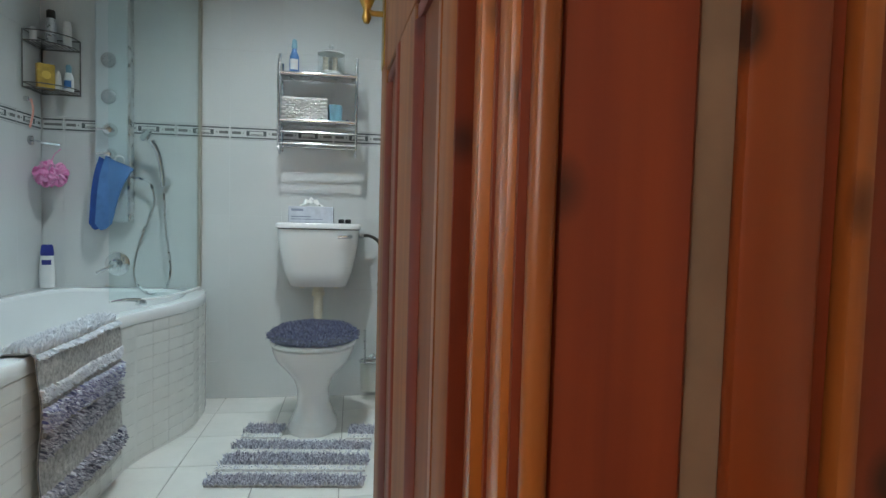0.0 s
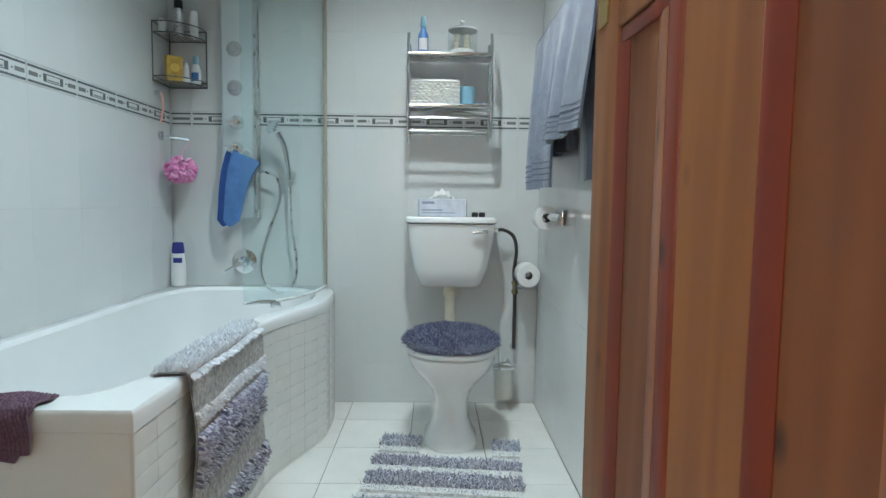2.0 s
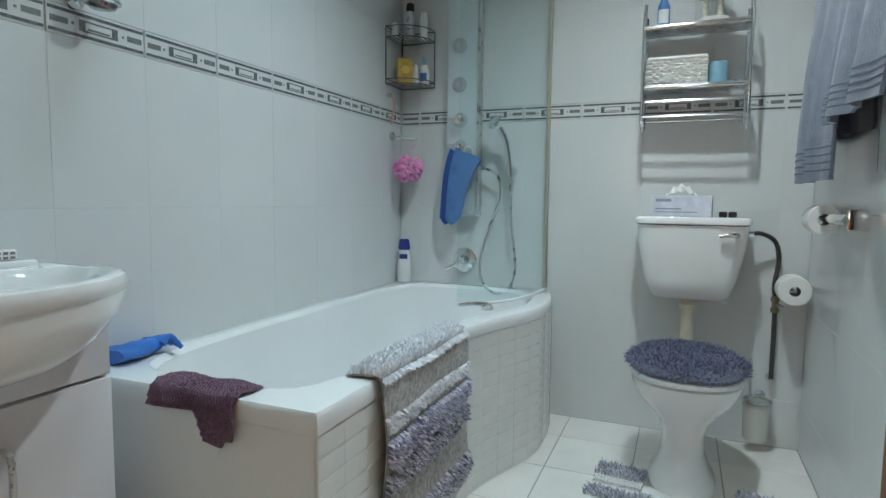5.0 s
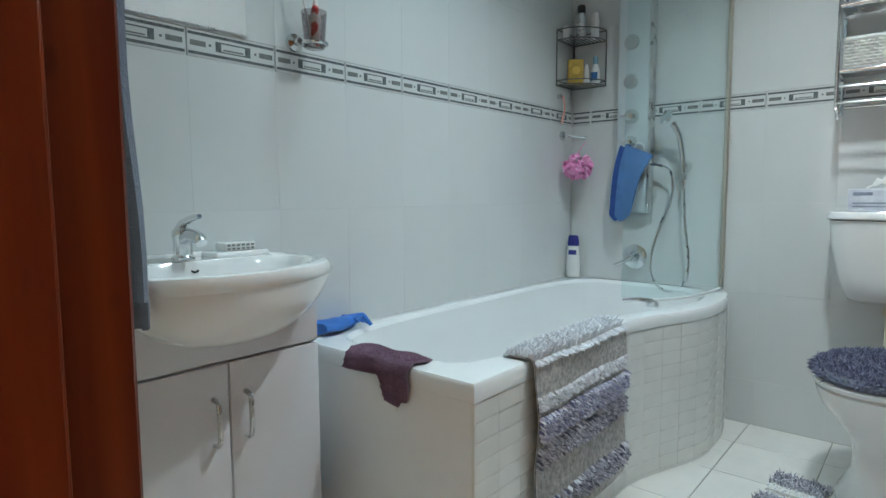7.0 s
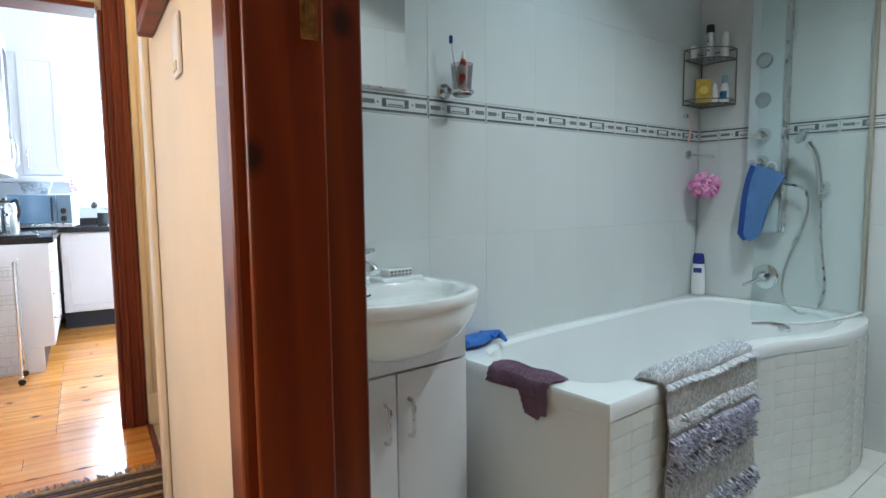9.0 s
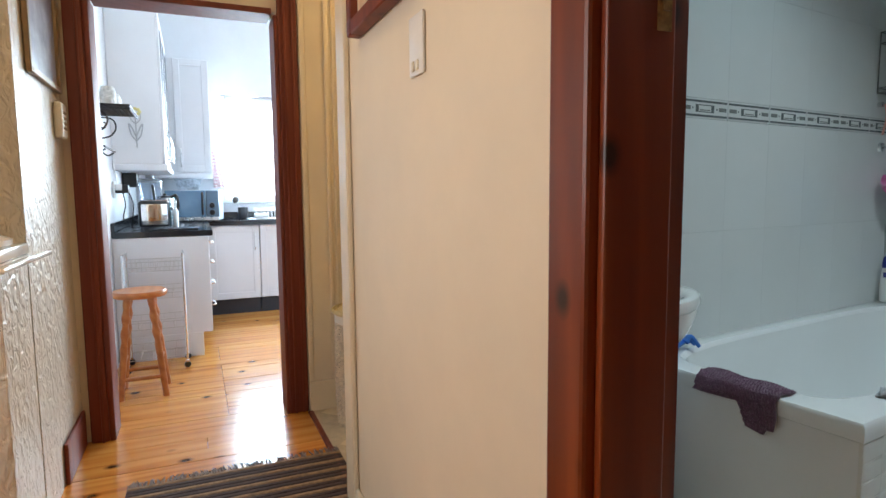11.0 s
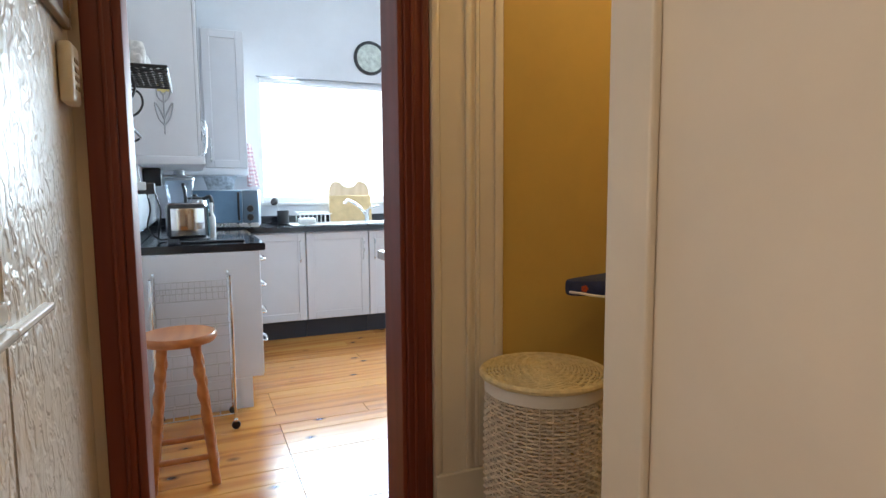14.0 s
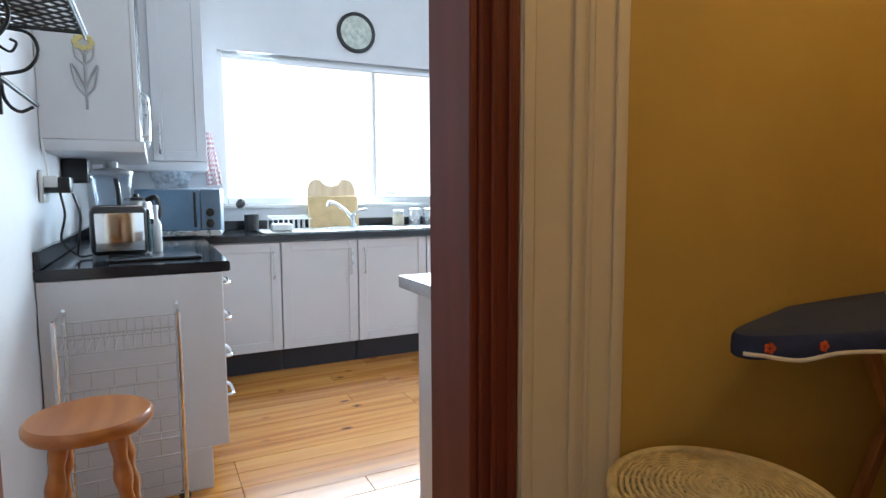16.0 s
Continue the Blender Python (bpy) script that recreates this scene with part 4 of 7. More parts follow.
b, spots = bmesh.new(), []
for _ in range(2600):
    a, r = rnd.uniform(0, 6.283), math.sqrt(rnd.random())
    edge = max(0, (r - 0.85) / 0.15)
    spots.append(((0.205 * r * math.cos(a), -0.02 + 0.262 * r * math.sin(a), 0.027 - 0.014 * edge - 0.012 * edge * rnd.random()), (math.cos(a) * edge * 1.2 + rnd.uniform(-.3, .3), math.sin(a) * edge * 1.2 + rnd.uniform(-.3, .3), 1 - 0.7 * edge)))
tufts(b, spots, 0.026, 0.0034, rnd)
tagged(part("shag", b, SHAG_BLUE, cover), kind="stuff")

mat = thing("toilet_mat", pose(0.055, 2.60, 0, 0, 0, -6), "grey and white striped shaggy mat round the toilet foot", "mat")
MW, M0, M1 = 0.29, -0.31, 0.31
def mat_x(y):
    return 0.29 - 0.03 * (y - M0) / (M1 - M0) + 0.006 * math.sin(14 * y)


stripes = [(-0.31, -0.235, SHAG_MAT), (-0.235, -0.195, WEAVE_WHITE), (-0.195, -0.17, WEAVE_SILVER), (-0.17, -0.13, WEAVE_WHITE), (-0.13, -0.03, SHAG_MAT), (-0.03, 0.03, WEAVE_WHITE), (0.03, 0.10, SHAG_MAT),
           (0.10, 0.14, WEAVE_WHITE), (0.14, 0.165, WEAVE_SILVER), (0.165, 0.21, WEAVE_WHITE), (0.21, 0.31, SHAG_MAT)]
for y0, y1, ma in stripes:
    def cut(x, y):
        return y > 0.14 and abs(x - 0.03) < 0.15
    for x0, x1 in ((-0.29, -0.12), (0.18, 0.29)) if cut(0.03, (y0 + y1) / 2 + 0.01) else ((-0.29, 0.29),):
        part("woven_stripe", boxed(x0, x1, y0, y1, 0.002, 0.010), WEAVE_SILVER if ma is not WEAVE_WHITE else WEAVE_WHITE, mat, smooth=False)
    if ma is WEAVE_SILVER:
        continue
    b, spots = bmesh.new(), []
    for _ in range(1100 if ma is SHAG_MAT else 260):
        x, y = rnd.uniform(-0.295, 0.295), rnd.uniform(y0, y1)
        if not cut(x, y):
            spots.append(((x, y, 0.009), (rnd.uniform(-.5, .5), rnd.uniform(-.5, .5), 1)))
    tufts(b, spots, 0.024 if ma is SHAG_MAT else 0.007, 0.003, rnd)
    tagged(part("shag_stripe", b, SHAG_MAT if ma is SHAG_MAT else SHAG_WHITE, mat), kind="stuff")

tissue = thing("tissue_box", pose(TX - 0.045, 3.30, 0.9725, 0, 0, 3), "pale tissue box on the cistern lid", "tissue box")
part("carton", boxed(-0.115, 0.115, -0.055, 0.055, 0, 0.085, 0.003, 1), CARTON, tissue)
part("end_flap", boxed(0.1152, 0.1175, -0.053, 0.053, 0.002, 0.083), BLACK_PLASTIC, tissue, "dark carton end")
b = bmesh.new()
for k, (w, z, h) in enumerate(((0.16, 0.016, 0.004), (0.10, 0.028, 0.006), (0.06, 0.060, 0.012))):
    box(b, -0.10, -0.10 + w, -0.0565, -0.0555, z, z + h)
part("print", b, plain("grey_print", (0.30, 0.33, 0.42), 0.5), tissue)
g = [[(-0.06 + 0.12 * i / 8, -0.015 + 0.03 * j / 4 + 0.008 * math.sin(2 * i), 0.085 + 0.045 * math.sin(math.pi * i / 8) * (0.4 + 0.6 * math.sin(math.pi * j / 4)) + 0.008 * math.sin(3 * i + j)) for j in range(5)] for i in range(9)]
part("tissue", sheet(bmesh.new(), g, 0.002), PAPER, tissue)
for x in (0.115, 0.150):
    bb = bottle("small_pot", pose(TX + x, 3.27, 0.9725), "tiny black pot on the cistern lid", [(0.015, 0), (0.016, 0.004), (0.016, 0.018), (0.012, 0.022)], BLACK_PLASTIC, squash=1.0, group="pots on the cistern")
    bb["category"] = "pot"

shelf = thing("bathroom_shelf", pose(0.071, BY, 1.33), "chrome two-tier wall shelf over the toilet", "shelf")
SW, SD = 0.197, 0.17
for sx in (-SW, SW):
    b = tube(bmesh.new(), smooth_path([(sx, -SD + 0.05, 0.0), (sx, -SD, 0.06), (sx, -SD - 0.008, 0.25), (sx, -SD, 0.44), (sx, -SD + 0.04, 0.51)], 6), 0.008, 10)
    part("front_post", b, CHROME, shelf)
    part("back_post", tube(bmesh.new(), [(sx, -0.012, 0.02), (sx, -0.012, 0.49)], 0.007, 8), CHROME, shelf)
    for z in (0.03, 0.155, 0.395):
        part("side_rail", tube(bmesh.new(), [(sx, -SD - 0.004, z), (sx, -0.012, z)], 0.005, 8), CHROME, shelf)
for z in (0.165, 0.405):
    t = part("tier", boxed(-SW, SW, -SD, -0.014, z, z + 0.006, 0.002, 1), BRUSHED, shelf)
    part("lip", tube(bmesh.new(), [(-SW, -SD - 0.004, z + 0.002), (SW, -SD - 0.004, z + 0.002)], 0.010, 10), CHROME, t)
for z, y in ((0.05, -SD), (0.11, -SD - 0.004), (0.05, -0.012), (0.13, -0.02)):
    part("towel_bar", tube(bmesh.new(), [(-SW, y, z), (SW, y, z)], 0.005, 8), CHROME, shelf)
S = pose(0.071, BY, 1.33)
bottle("spray_bottle", S @ pose(-0.13, -0.09, 0.4115), "blue spray bottle with clear cap on the shelf", [(0.022, 0), (0.025, 0.008), (0.025, 0.10), (0.014, 0.125), (0.012, 0.14)], BLUE_PLASTIC, [(0.013, 0.141), (0.016, 0.145), (0.012, 0.185), (0.007, 0.19)], TEAL_PLASTIC, 0.8, (1.8, 0.03, 0.085, 0.025), WHITE_PLASTIC)
jar = thing("glass_canister", S @ pose(0.06, -0.09, 0.4115), "clear glass canister with a chrome lid and cotton buds", "canister")
b = lathe(bmesh.new(), [(0.066, 0), (0.070, 0.004), (0.070, 0.115), (0.064, 0.122)], 28)
g_ = part("glass_body", b, GLASS, jar)
part("contents", lathe(bmesh.new(), [(0.058, 0.004), (0.060, 0.01), (0.058, 0.03), (0.02, 0.035)], 20), PAPER, jar, "white cotton pads")
for x in (-0.028, 0.022):
    part("bud_bundle", lathe(bmesh.new(), [(0.013, 0.034), (0.015, 0.05), (0.012, 0.095), (0.016, 0.105)], 10, x, -0.01), plain("cotton_buds", (0.62, 0.58, 0.48), 0.9, vary=0.3, scale=90), jar)
part("lid", lathe(bmesh.new(), [(0.071, 0.123), (0.071, 0.130), (0.05, 0.139), (0.01, 0.142), (0.007, 0.152), (0.014, 0.162), (0.011, 0.174)], 24), plain("frosted_lid", (0.66, 0.68, 0.68), 0.2), jar)
bask = thing("wicker_tray", S @ pose(-0.07, -0.09, 0.1715), "small white woven basket on the shelf", "basket")
def woven_wall(bm, pts, z0, rows, h, r):
    """Rows of strands that weave in and out round a closed line."""
    n = len(pts)
    for k in (rows if isinstance(rows, range) else range(rows)):
        loop = []
        for i in range(n):
            x, y = pts[i]
            nx, ny = pts[(i + 1) % n][1] - pts[i - 1][1], pts[i - 1][0] - pts[(i + 1) % n][0]
            ln = math.hypot(nx, ny) or 1
            o = r * 0.9 * (1 if (i + k) % 2 else -1)
            loop.append((x + nx / ln * o, y + ny / ln * o, z0 + h * k))
        tube(bm, loop + loop[:1], r, 5, False)
    return bm


rect = []
for i in range(15):
    rect.append((-0.108 + 0.216 * i / 15, -0.058))
for i in range(8):
    rect.append((0.108, -0.058 + 0.116 * i / 8))
for i in range(15):
    rect.append((0.108 - 0.216 * i / 15, 0.058))
for i in range(8):
    rect.append((-0.108, 0.058 - 0.116 * i / 8))
for k in range(9):
    part("weave_strand", woven_wall(bmesh.new(), rect, 0.008, range(k, k + 1), 0.0115, 0.0062), WICKER_WHITE, bask)
part("floor", boxed(-0.105, 0.105, -0.055, 0.055, 0.001, 0.008), WICKER_WHITE, bask)
part("rim", tube(bmesh.new(), [(x, y, 0.114) for x, y in rect + rect[:1]], 0.009, 8), WICKER_WHITE, bask)
bottle("blue_tub", S @ pose(0.085, -0.08, 0.1715), "pale blue tub beside the woven basket", [(0.034, 0), (0.036, 0.006), (0.038, 0.09), (0.034, 0.10)], TEAL_PLASTIC, squash=0.9)
tr = thing("trinkets", S @ pose(0.145, -0.12, 0.1715), "small blue and white trinkets on the shelf", "trinket")
for k in range(4):
    part("pebble", turned(lathe(bmesh.new(), [(0.004, 0), (0.012, 0.006), (0.010, 0.016), (0.003, 0.02)], 10), pose(-0.022 + 0.014 * k, 0.012 * (k % 2), 0)), (TEAL_PLASTIC, CHROME, BLUE_PLASTIC, WHITE_PLASTIC)[k], tr)

pipe = thing("water_pipe", pose(0.42, BY, 0.30), "dark braided cistern hose with a brass stop tap", "pipe")
part("hose", tube(bmesh.new(), smooth_path([(-0.118, -0.09, 0.605), (-0.07, -0.075, 0.607), (-0.018, -0.055, 0.575), (0.0, -0.045, 0.50), (-0.01, -0.04, 0.40), (-0.005, -0.04, 0.34)], 7), 0.009, 10), DARK_HOSE, pipe)
part("riser", tube(bmesh.new(), [(-0.002, -0.03, 0.0), (-0.002, -0.035, 0.20), (-0.004, -0.04, 0.31)], 0.0095, 10), DARK_HOSE, pipe)
v = part("stop_tap", lathe(bmesh.new(), [(0.012, 0.28), (0.017, 0.285), (0.017, 0.30), (0.012, 0.305), (0.012, 0.325), (0.017, 0.33), (0.017, 0.345), (0.011, 0.35)], 8, -0.004, -0.04), plain("dull_brass", (0.28, 0.22, 0.13), 0.4, 0.9), pipe)
part("tap_handle", tube(bmesh.new(), [(-0.004, -0.04, 0.315), (0.012, -0.065, 0.315), (0.02, -0.075, 0.315)], 0.006, 8), CHROME, v)
part("union", turned(lathe(bmesh.new(), [(0.014, 0), (0.014, 0.025)], 8), pose(-0.125, -0.09, 0.605, 0, 90)), CHROME, pipe)
part("wall_flange", turned(lathe(bmesh.new(), [(0.018, 0), (0.012, 0.02), (0.010, 0.034)], 12), pose(-0.002, 0, 0.0, 90)), CHROME, pipe)


def roll(m, label, r, w):
    t = thing("toilet_roll", m, label, "toilet roll")
    b = bmesh.new()
    n = 28
    prof = [(0.02, 0), (r - 0.003, 0), (r, 0.003), (r, w - 0.003), (r - 0.003, w), (0.02, w), (0.02, 0)]
    rings(b, [[(q * math.cos(a), -z, q * math.sin(a)) for a in (2 * math.pi * k / n for k in range(n))] for q, z in prof], False)
    part("paper", b, PAPER, t)
    b = bmesh.new()
    rings(b, [[(0.0195 * math.cos(a), -z, 0.0195 * math.sin(a)) for a in (2 * math.pi * k / n for k in range(n))] for z in (0.001, w - 0.001)], False)
    part("core", b, plain("card_core", (0.12, 0.09, 0.07), 0.9), t, "brown card core")
    return t


roll(pose(0.465, BY - 0.06, 0.69), "spare white toilet roll on a wall peg", 0.058, 0.105)
peg = thing("roll_peg", pose(0.465, BY, 0.69), "short chrome wall peg for a spare roll", "peg")
part("pin", turned(lathe(bmesh.new(), [(0.008, 0), (0.008, 0.15)], 10), pose(0, -0.001, 0.0, 90)), CHROME, peg)
holder = thing("roll_holder", pose(RX, 2.62, 0.985), "chrome toilet roll holder on the tiled side wall", "roll holder")
part("bracket", boxed(-0.055, -0.001, -0.012, 0.0, -0.03, 0.03, 0.004, 2), CHROME, holder)
part("bar", turned(lathe(bmesh.new(), [(0.017, 0), (0.017, 0.19)], 14), pose(-0.05, 0.0, 0.0, -90)), CHROME, holder)
roll(pose(RX - 0.052, 3.02, 0.978), "white toilet roll on the chrome holder", 0.05, 0.10)
part("bar_tip", turned(lathe(bmesh.new(), [(0.010, 0.185), (0.010, 0.42)], 12), pose(-0.05, 0.0, -0.004, -90)), CHROME, holder)
brush = thing("toilet_brush", pose(0.365, BY, 0.05), "toilet brush in a frosted wall-hung cup", "toilet brush")
part("cup", lathe(bmesh.new(), [(0.042, 0), (0.046, 0.004), (0.052, 0.16), (0.047, 0.16), (0.042, 0.01)], 24, 0, -0.075), plain("frosted_cup", (0.62, 0.62, 0.57), 0.4, vary=0.05), brush)
part("ring", tube(bmesh.new(), [(0.054 * math.cos(a), -0.075 + 0.054 * math.sin(a), 0.165) for a in (2 * math.pi * k / 24 for k in range(25))], 0.006, 8), CHROME, brush)
part("bracket", turned(lathe(bmesh.new(), [(0.02, 0), (0.02, 0.01), (0.008, 0.02), (0.008, 0.03)], 14), pose(0.02, 0, 0.17, 90)), CHROME, brush)
part("handle", tube(bmesh.new(), [(-0.022, -0.085, 0.08), (-0.03, -0.09, 0.34)], 0.0065, 8), BRUSHED, brush)

# towels on the side wall
rail = thing("towel_rail", pose(RX, 2.6, 1.73), "chrome towel rail on the tiled side wall", "towel rail")
part("bar", tube(bmesh.new(), [(-0.07, -0.55, 0), (-0.07, 0.58, 0)], 0.008, 10), CHROME, rail)
for y in (-0.55, 0.58):
    part("bracket", tube(bmesh.new(), [(-0.001, y, 0.0), (-0.04, y, 0.006), (-0.075, y, 0.0)], lambda u: 0.014 - 0.005 * u, 10), CHROME, rail)


def hung_towel(y0, y1, bottom, x_out, label, ph, back):
    t = thing("bath_towel", pose(RX - 0.07, (y0 + y1) / 2, 1.74), label, "towel", "towels on the rail")
    hw, dz = (y1 - y0) / 2, bottom - 1.74
    def row(z, side, j, n):
        v = j / (n - 1)
        y = -hw + 2 * hw * v
        fold = 0.018 * math.sin(13 * v + ph) * min(1, abs(z) * 4) + 0.008 * math.sin(31 * v + ph * 2) * min(1, abs(z) * 3)
        return (side * (0.014 + x_out * min(1, abs(z) * 2)) + fold, y * (1 - 0.08 * abs(z / dz)), z)
    n = 19
    zs = [0, 0.25, 0.5, 0.72, 0.86, 0.93, 1.0]
    g = [[row(back * u, 1, j, n) for j in range(n)] for u in reversed(zs[1:])] + [[(0.012 * math.cos(a), -hw + 2 * hw * j / (n - 1), 0.012 * math.sin(a)) for j in range(n)] for a in (0.5, 1.57, 2.6)]
    part("back_fall", sheet(bmesh.new(), g, 0.007), TOWEL_GREY, t)
    g = [[row(dz * u, -1, j, n) for j in range(n)] for u in (0.01, 0.15, 0.3, 0.45, 0.6, 0.75, 0.88, 0.96, 1.0)]
    f = part("front_fall", sheet(bmesh.new(), g, 0.008), TOWEL_GREY, t)
    for q in (0.845, 0.88, 0.915, 0.95):
        g = [[(row(dz * (q + w), -1, j, n)[0] - 0.0052, *row(dz * (q + w), -1, j, n)[1:]) for j in range(n)] for w in (0, 0.008)]
        part("woven_band", sheet(bmesh.new(), g, 0.002), TOWEL_STRIPE, f)
    return t


hung_towel(2.60, 3.09, 1.10, 0.03, "long blue-grey towel with dark woven bands", 0.4, -0.5)
hung_towel(2.06, 2.62, 1.25, 0.055, "folded blue-grey towel over the longer one", 2.2, -0.62)

# ---- vanity ----
VY0, VY1 = 0.985, 1.495
VC = (VY0 + VY1) / 2
van = thing("vanity_unit", pose(LX, VC, 0), "white two-door vanity unit under the basin", "vanity unit")
part("body", boxed(0.004, 0.262, VY0 - VC, VY1 - VC, 0.0, 0.845, 0.002, 1), WHITE_BOARD, van)
part("fascia", boxed(0.262, 0.280, VY0 - VC, VY1 - VC, 0.664, 0.845, 0.002, 1), WHITE_BOARD, van)
for y0, y1, hy in ((VY0 - VC, -0.002, -0.04), (0.002, VY1 - VC, 0.04)):
    d = part("door", boxed(0.264, 0.282, y0, y1, 0.06, 0.658, 0.003, 2), WHITE_BOARD, van)
    part("handle", tube(bmesh.new(), smooth_path([(0.280, hy, 0.475), (0.300, hy, 0.478), (0.306, hy, 0.50), (0.306, hy, 0.56), (0.300, hy, 0.578), (0.280, hy, 0.582)], 5), 0.006, 10), BRUSHED, d, "brushed metal bow handle")
# Black strip stands in for the shade in the gap over the doors.
part("door_gap_shade", boxed(0.20, 0.2615, VY0 - VC + 0.004, VY1 - VC - 0.004, 0.657, 0.665), BLACK_PLASTIC, van)
basin = thing("wash_basin", pose(LX, VC, 0.846), "white ceramic wash basin with a bowed front", "wash basin")
def basin_loop(front, side, back, z, power):
    out, n = [], 72
    for i in range(n):
        a = 2 * math.pi * i / n
        c, s = math.cos(a), math.sin(a)
        k = (abs(c) ** power + abs(s) ** power) ** (-1 / power) if power else 1 / max(abs(c), abs(s))
        u, v = c * k, s * k
        y = v * (0.272 - side)
        bow = 0.330 + 0.122 * (1 - min(1, abs(y) / 0.272) ** 2.4) - front
        out.append((back + (u + 1) / 2 * (bow - back), y, z))
    return out


ls = [basin_loop(0.012, 0.010, 0.004, 0.000, 0), basin_loop(0.002, 0.002, 0.004, 0.012, 0), basin_loop(0.0, 0, 0.004, 0.026, 14), basin_loop(0.004, 0.004, 0.004, 0.036, 12), basin_loop(0.014, 0.014, 0.012, 0.040, 10),
      basin_loop(0.032, 0.04, 0.13, 0.037, 3.2), basin_loop(0.050, 0.055, 0.14, 0.02, 2.8), basin_loop(0.10, 0.10, 0.165, -0.06, 2.4), basin_loop(0.16, 0.17, 0.20, -0.095, 2.2), basin_loop(0.22, 0.235, 0.235, -0.10, 2)]
part("bowl", rings(bmesh.new(), ls[::-1]), CERAMIC, basin)
# the underside sweeps from the lip down to an arc on the unit's front
b = bmesh.new()
rows = []
for i in range(15):
    q = i / 14 * math.pi / 2
    row = []
    for k in range(41):
        w = -1 + k / 20
        y0 = w * 0.262
        x0 = 0.330 + 0.122 * (1 - (abs(y0) / 0.272) ** 2.4) - 0.010
        z1 = -0.006 - 0.134 * (1 - abs(w) ** 2.3) ** 0.75
        f = math.cos(q) ** 0.85
        row.append(b.verts.new((0.279 + (x0 - 0.279) * f, y0 * (0.965 + 0.035 * f), 0.003 + (z1 - 0.003) * math.sin(q))))
    rows.append(row)
for r0, r1 in zip(rows, rows[1:]):
    for k in range(40):
        b.faces.new((r0[k], r1[k], r1[k + 1], r0[k + 1]))
bmesh.ops.recalc_face_normals(b, faces=b.faces)
part("underside", b, CERAMIC, basin)
part("upstand", boxed(0.004, 0.028, -0.24, 0.24, 0.034, 0.050, 0.007, 3), CERAMIC, basin)
part("soap_ledge", boxed(0.012, 0.105, 0.075, 0.235, 0.030, 0.050, 0.009, 4), CERAMIC, basin)
part("overflow", turned(lathe(bmesh.new(), [(0.012, 0), (0.014, 0.003), (0.009, 0.004), (0.008, 0.001)], 16), pose(0.135, 0.0, 0.02, 0, 60)), BLACK_PLASTIC, basin)
tap = thing("basin_tap", pose(LX + 0.085, VC, 0.886), "chrome single-lever basin tap", "tap")
part("base", lathe(bmesh.new(), [(0.028, 0), (0.028, 0.005), (0.023, 0.010), (0.022, 0.050), (0.025, 0.056), (0.024, 0.072), (0.012, 0.082)], 20), CHROME, tap)
part("spout", tube(bmesh.new(), smooth_path([(0.008, 0, 0.050), (0.045, 0, 0.060), (0.082, 0, 0.055), (0.095, 0, 0.044)], 6), lambda u: 0.018 - 0.004 * u, 12), CHROME, tap)
part("lever", tube(bmesh.new(), smooth_path([(-0.012, 0, 0.070), (0.004, 0, 0.086), (0.045, 0.0, 0.100), (0.090, 0, 0.108)], 6), lambda u: 0.015 - 0.009 * u, 10), CHROME, tap)
dish = thing("soap_dish", pose(LX + 0.060, VC + 0.155, 0.8965), "white soap dish with a small grey pattern", "soap dish")
part("dish", boxed(-0.025, 0.030, -0.045, 0.045, 0, 0.022, 0.004, 2), CERAMIC, dish)
b = bmesh.new()
for k in range(6):
    box(b, 0.0302, 0.0315, -0.040 + 0.014 * k, -0.031 + 0.014 * k, 0.003, 0.008)
    box(b, 0.0302, 0.0315, -0.040 + 0.014 * k, -0.031 + 0.014 * k, 0.012, 0.018)
part("pattern", b, BORDER_GREY, dish)
mir = thing("wall_mirror", pose(LX, 1.2, 1.488), "frameless wall mirror over the wash basin", "mirror")
part("mirror_glass", boxed(0.001, 0.006, -0.245, 0.287, 0.0, 0.85, 0.0015, 1), MIRROR, mir)
part("edge", boxed(0.001, 0.0068, -0.245, 0.289, -0.004, -0.0005), BRUSHED, mir)
cup = thing("tumbler_holder", pose(LX, 1.645, 1.50), "chrome wall holder with a clear tumbler and toothbrushes", "toothbrush holder")
part("rose", turned(lathe(bmesh.new(), [(0.027, 0), (0.026, 0.012), (0.012, 0.018), (0.010, 0.035)], 20), pose(0, 0, 0, 0, 90)), CHROME, cup)
part("ring", tube(bmesh.new(), [(0.065 + 0.036 * math.cos(a), 0.03 + 0.036 * math.sin(a), -0.008) for a in (2 * math.pi * k / 24 for k in range(25))], 0.006, 8), CHROME, cup)
# Shade put into the glass tint, so the tumbler casts a deeper shadow.
part("tumbler", lathe(bmesh.new(), [(0.028, -0.022), (0.030, -0.02), (0.038, 0.085), (0.036, 0.085), (0.027, -0.014)], 22, 0.065, 0.03), glass("tumbler_shadow_glass", (0.78, 0.75, 0.75), 0.03), cup)
part("toothpaste", turned(lathe(bmesh.new(), [(0.010, -0.012), (0.014, 0.01), (0.016, 0.07), (0.003, 0.125)], 12), pose(0.063, 0.036, 0, 4, 6)), patched("red_white_tube", (0.80, 0.74, 0.72), (0.55, 0.06, 0.06), 26.0), cup, "red and white toothpaste tube")
br = part("toothbrush", tube(bmesh.new(), [(0.06, 0.024, -0.012), (0.056, 0.006, 0.09), (0.054, -0.006, 0.15)], 0.0045, 8), WHITE_PLASTIC, cup)
part("brush_head", boxed(0.047, 0.062, -0.013, -0.004, 0.148, 0.175, 0.003, 1), NAVY_PLASTIC, br)
htowel = thing("hand_towel", pose(-0.96, 1.0, 0.80), "grey hand towel hanging beside the basin", "towel")
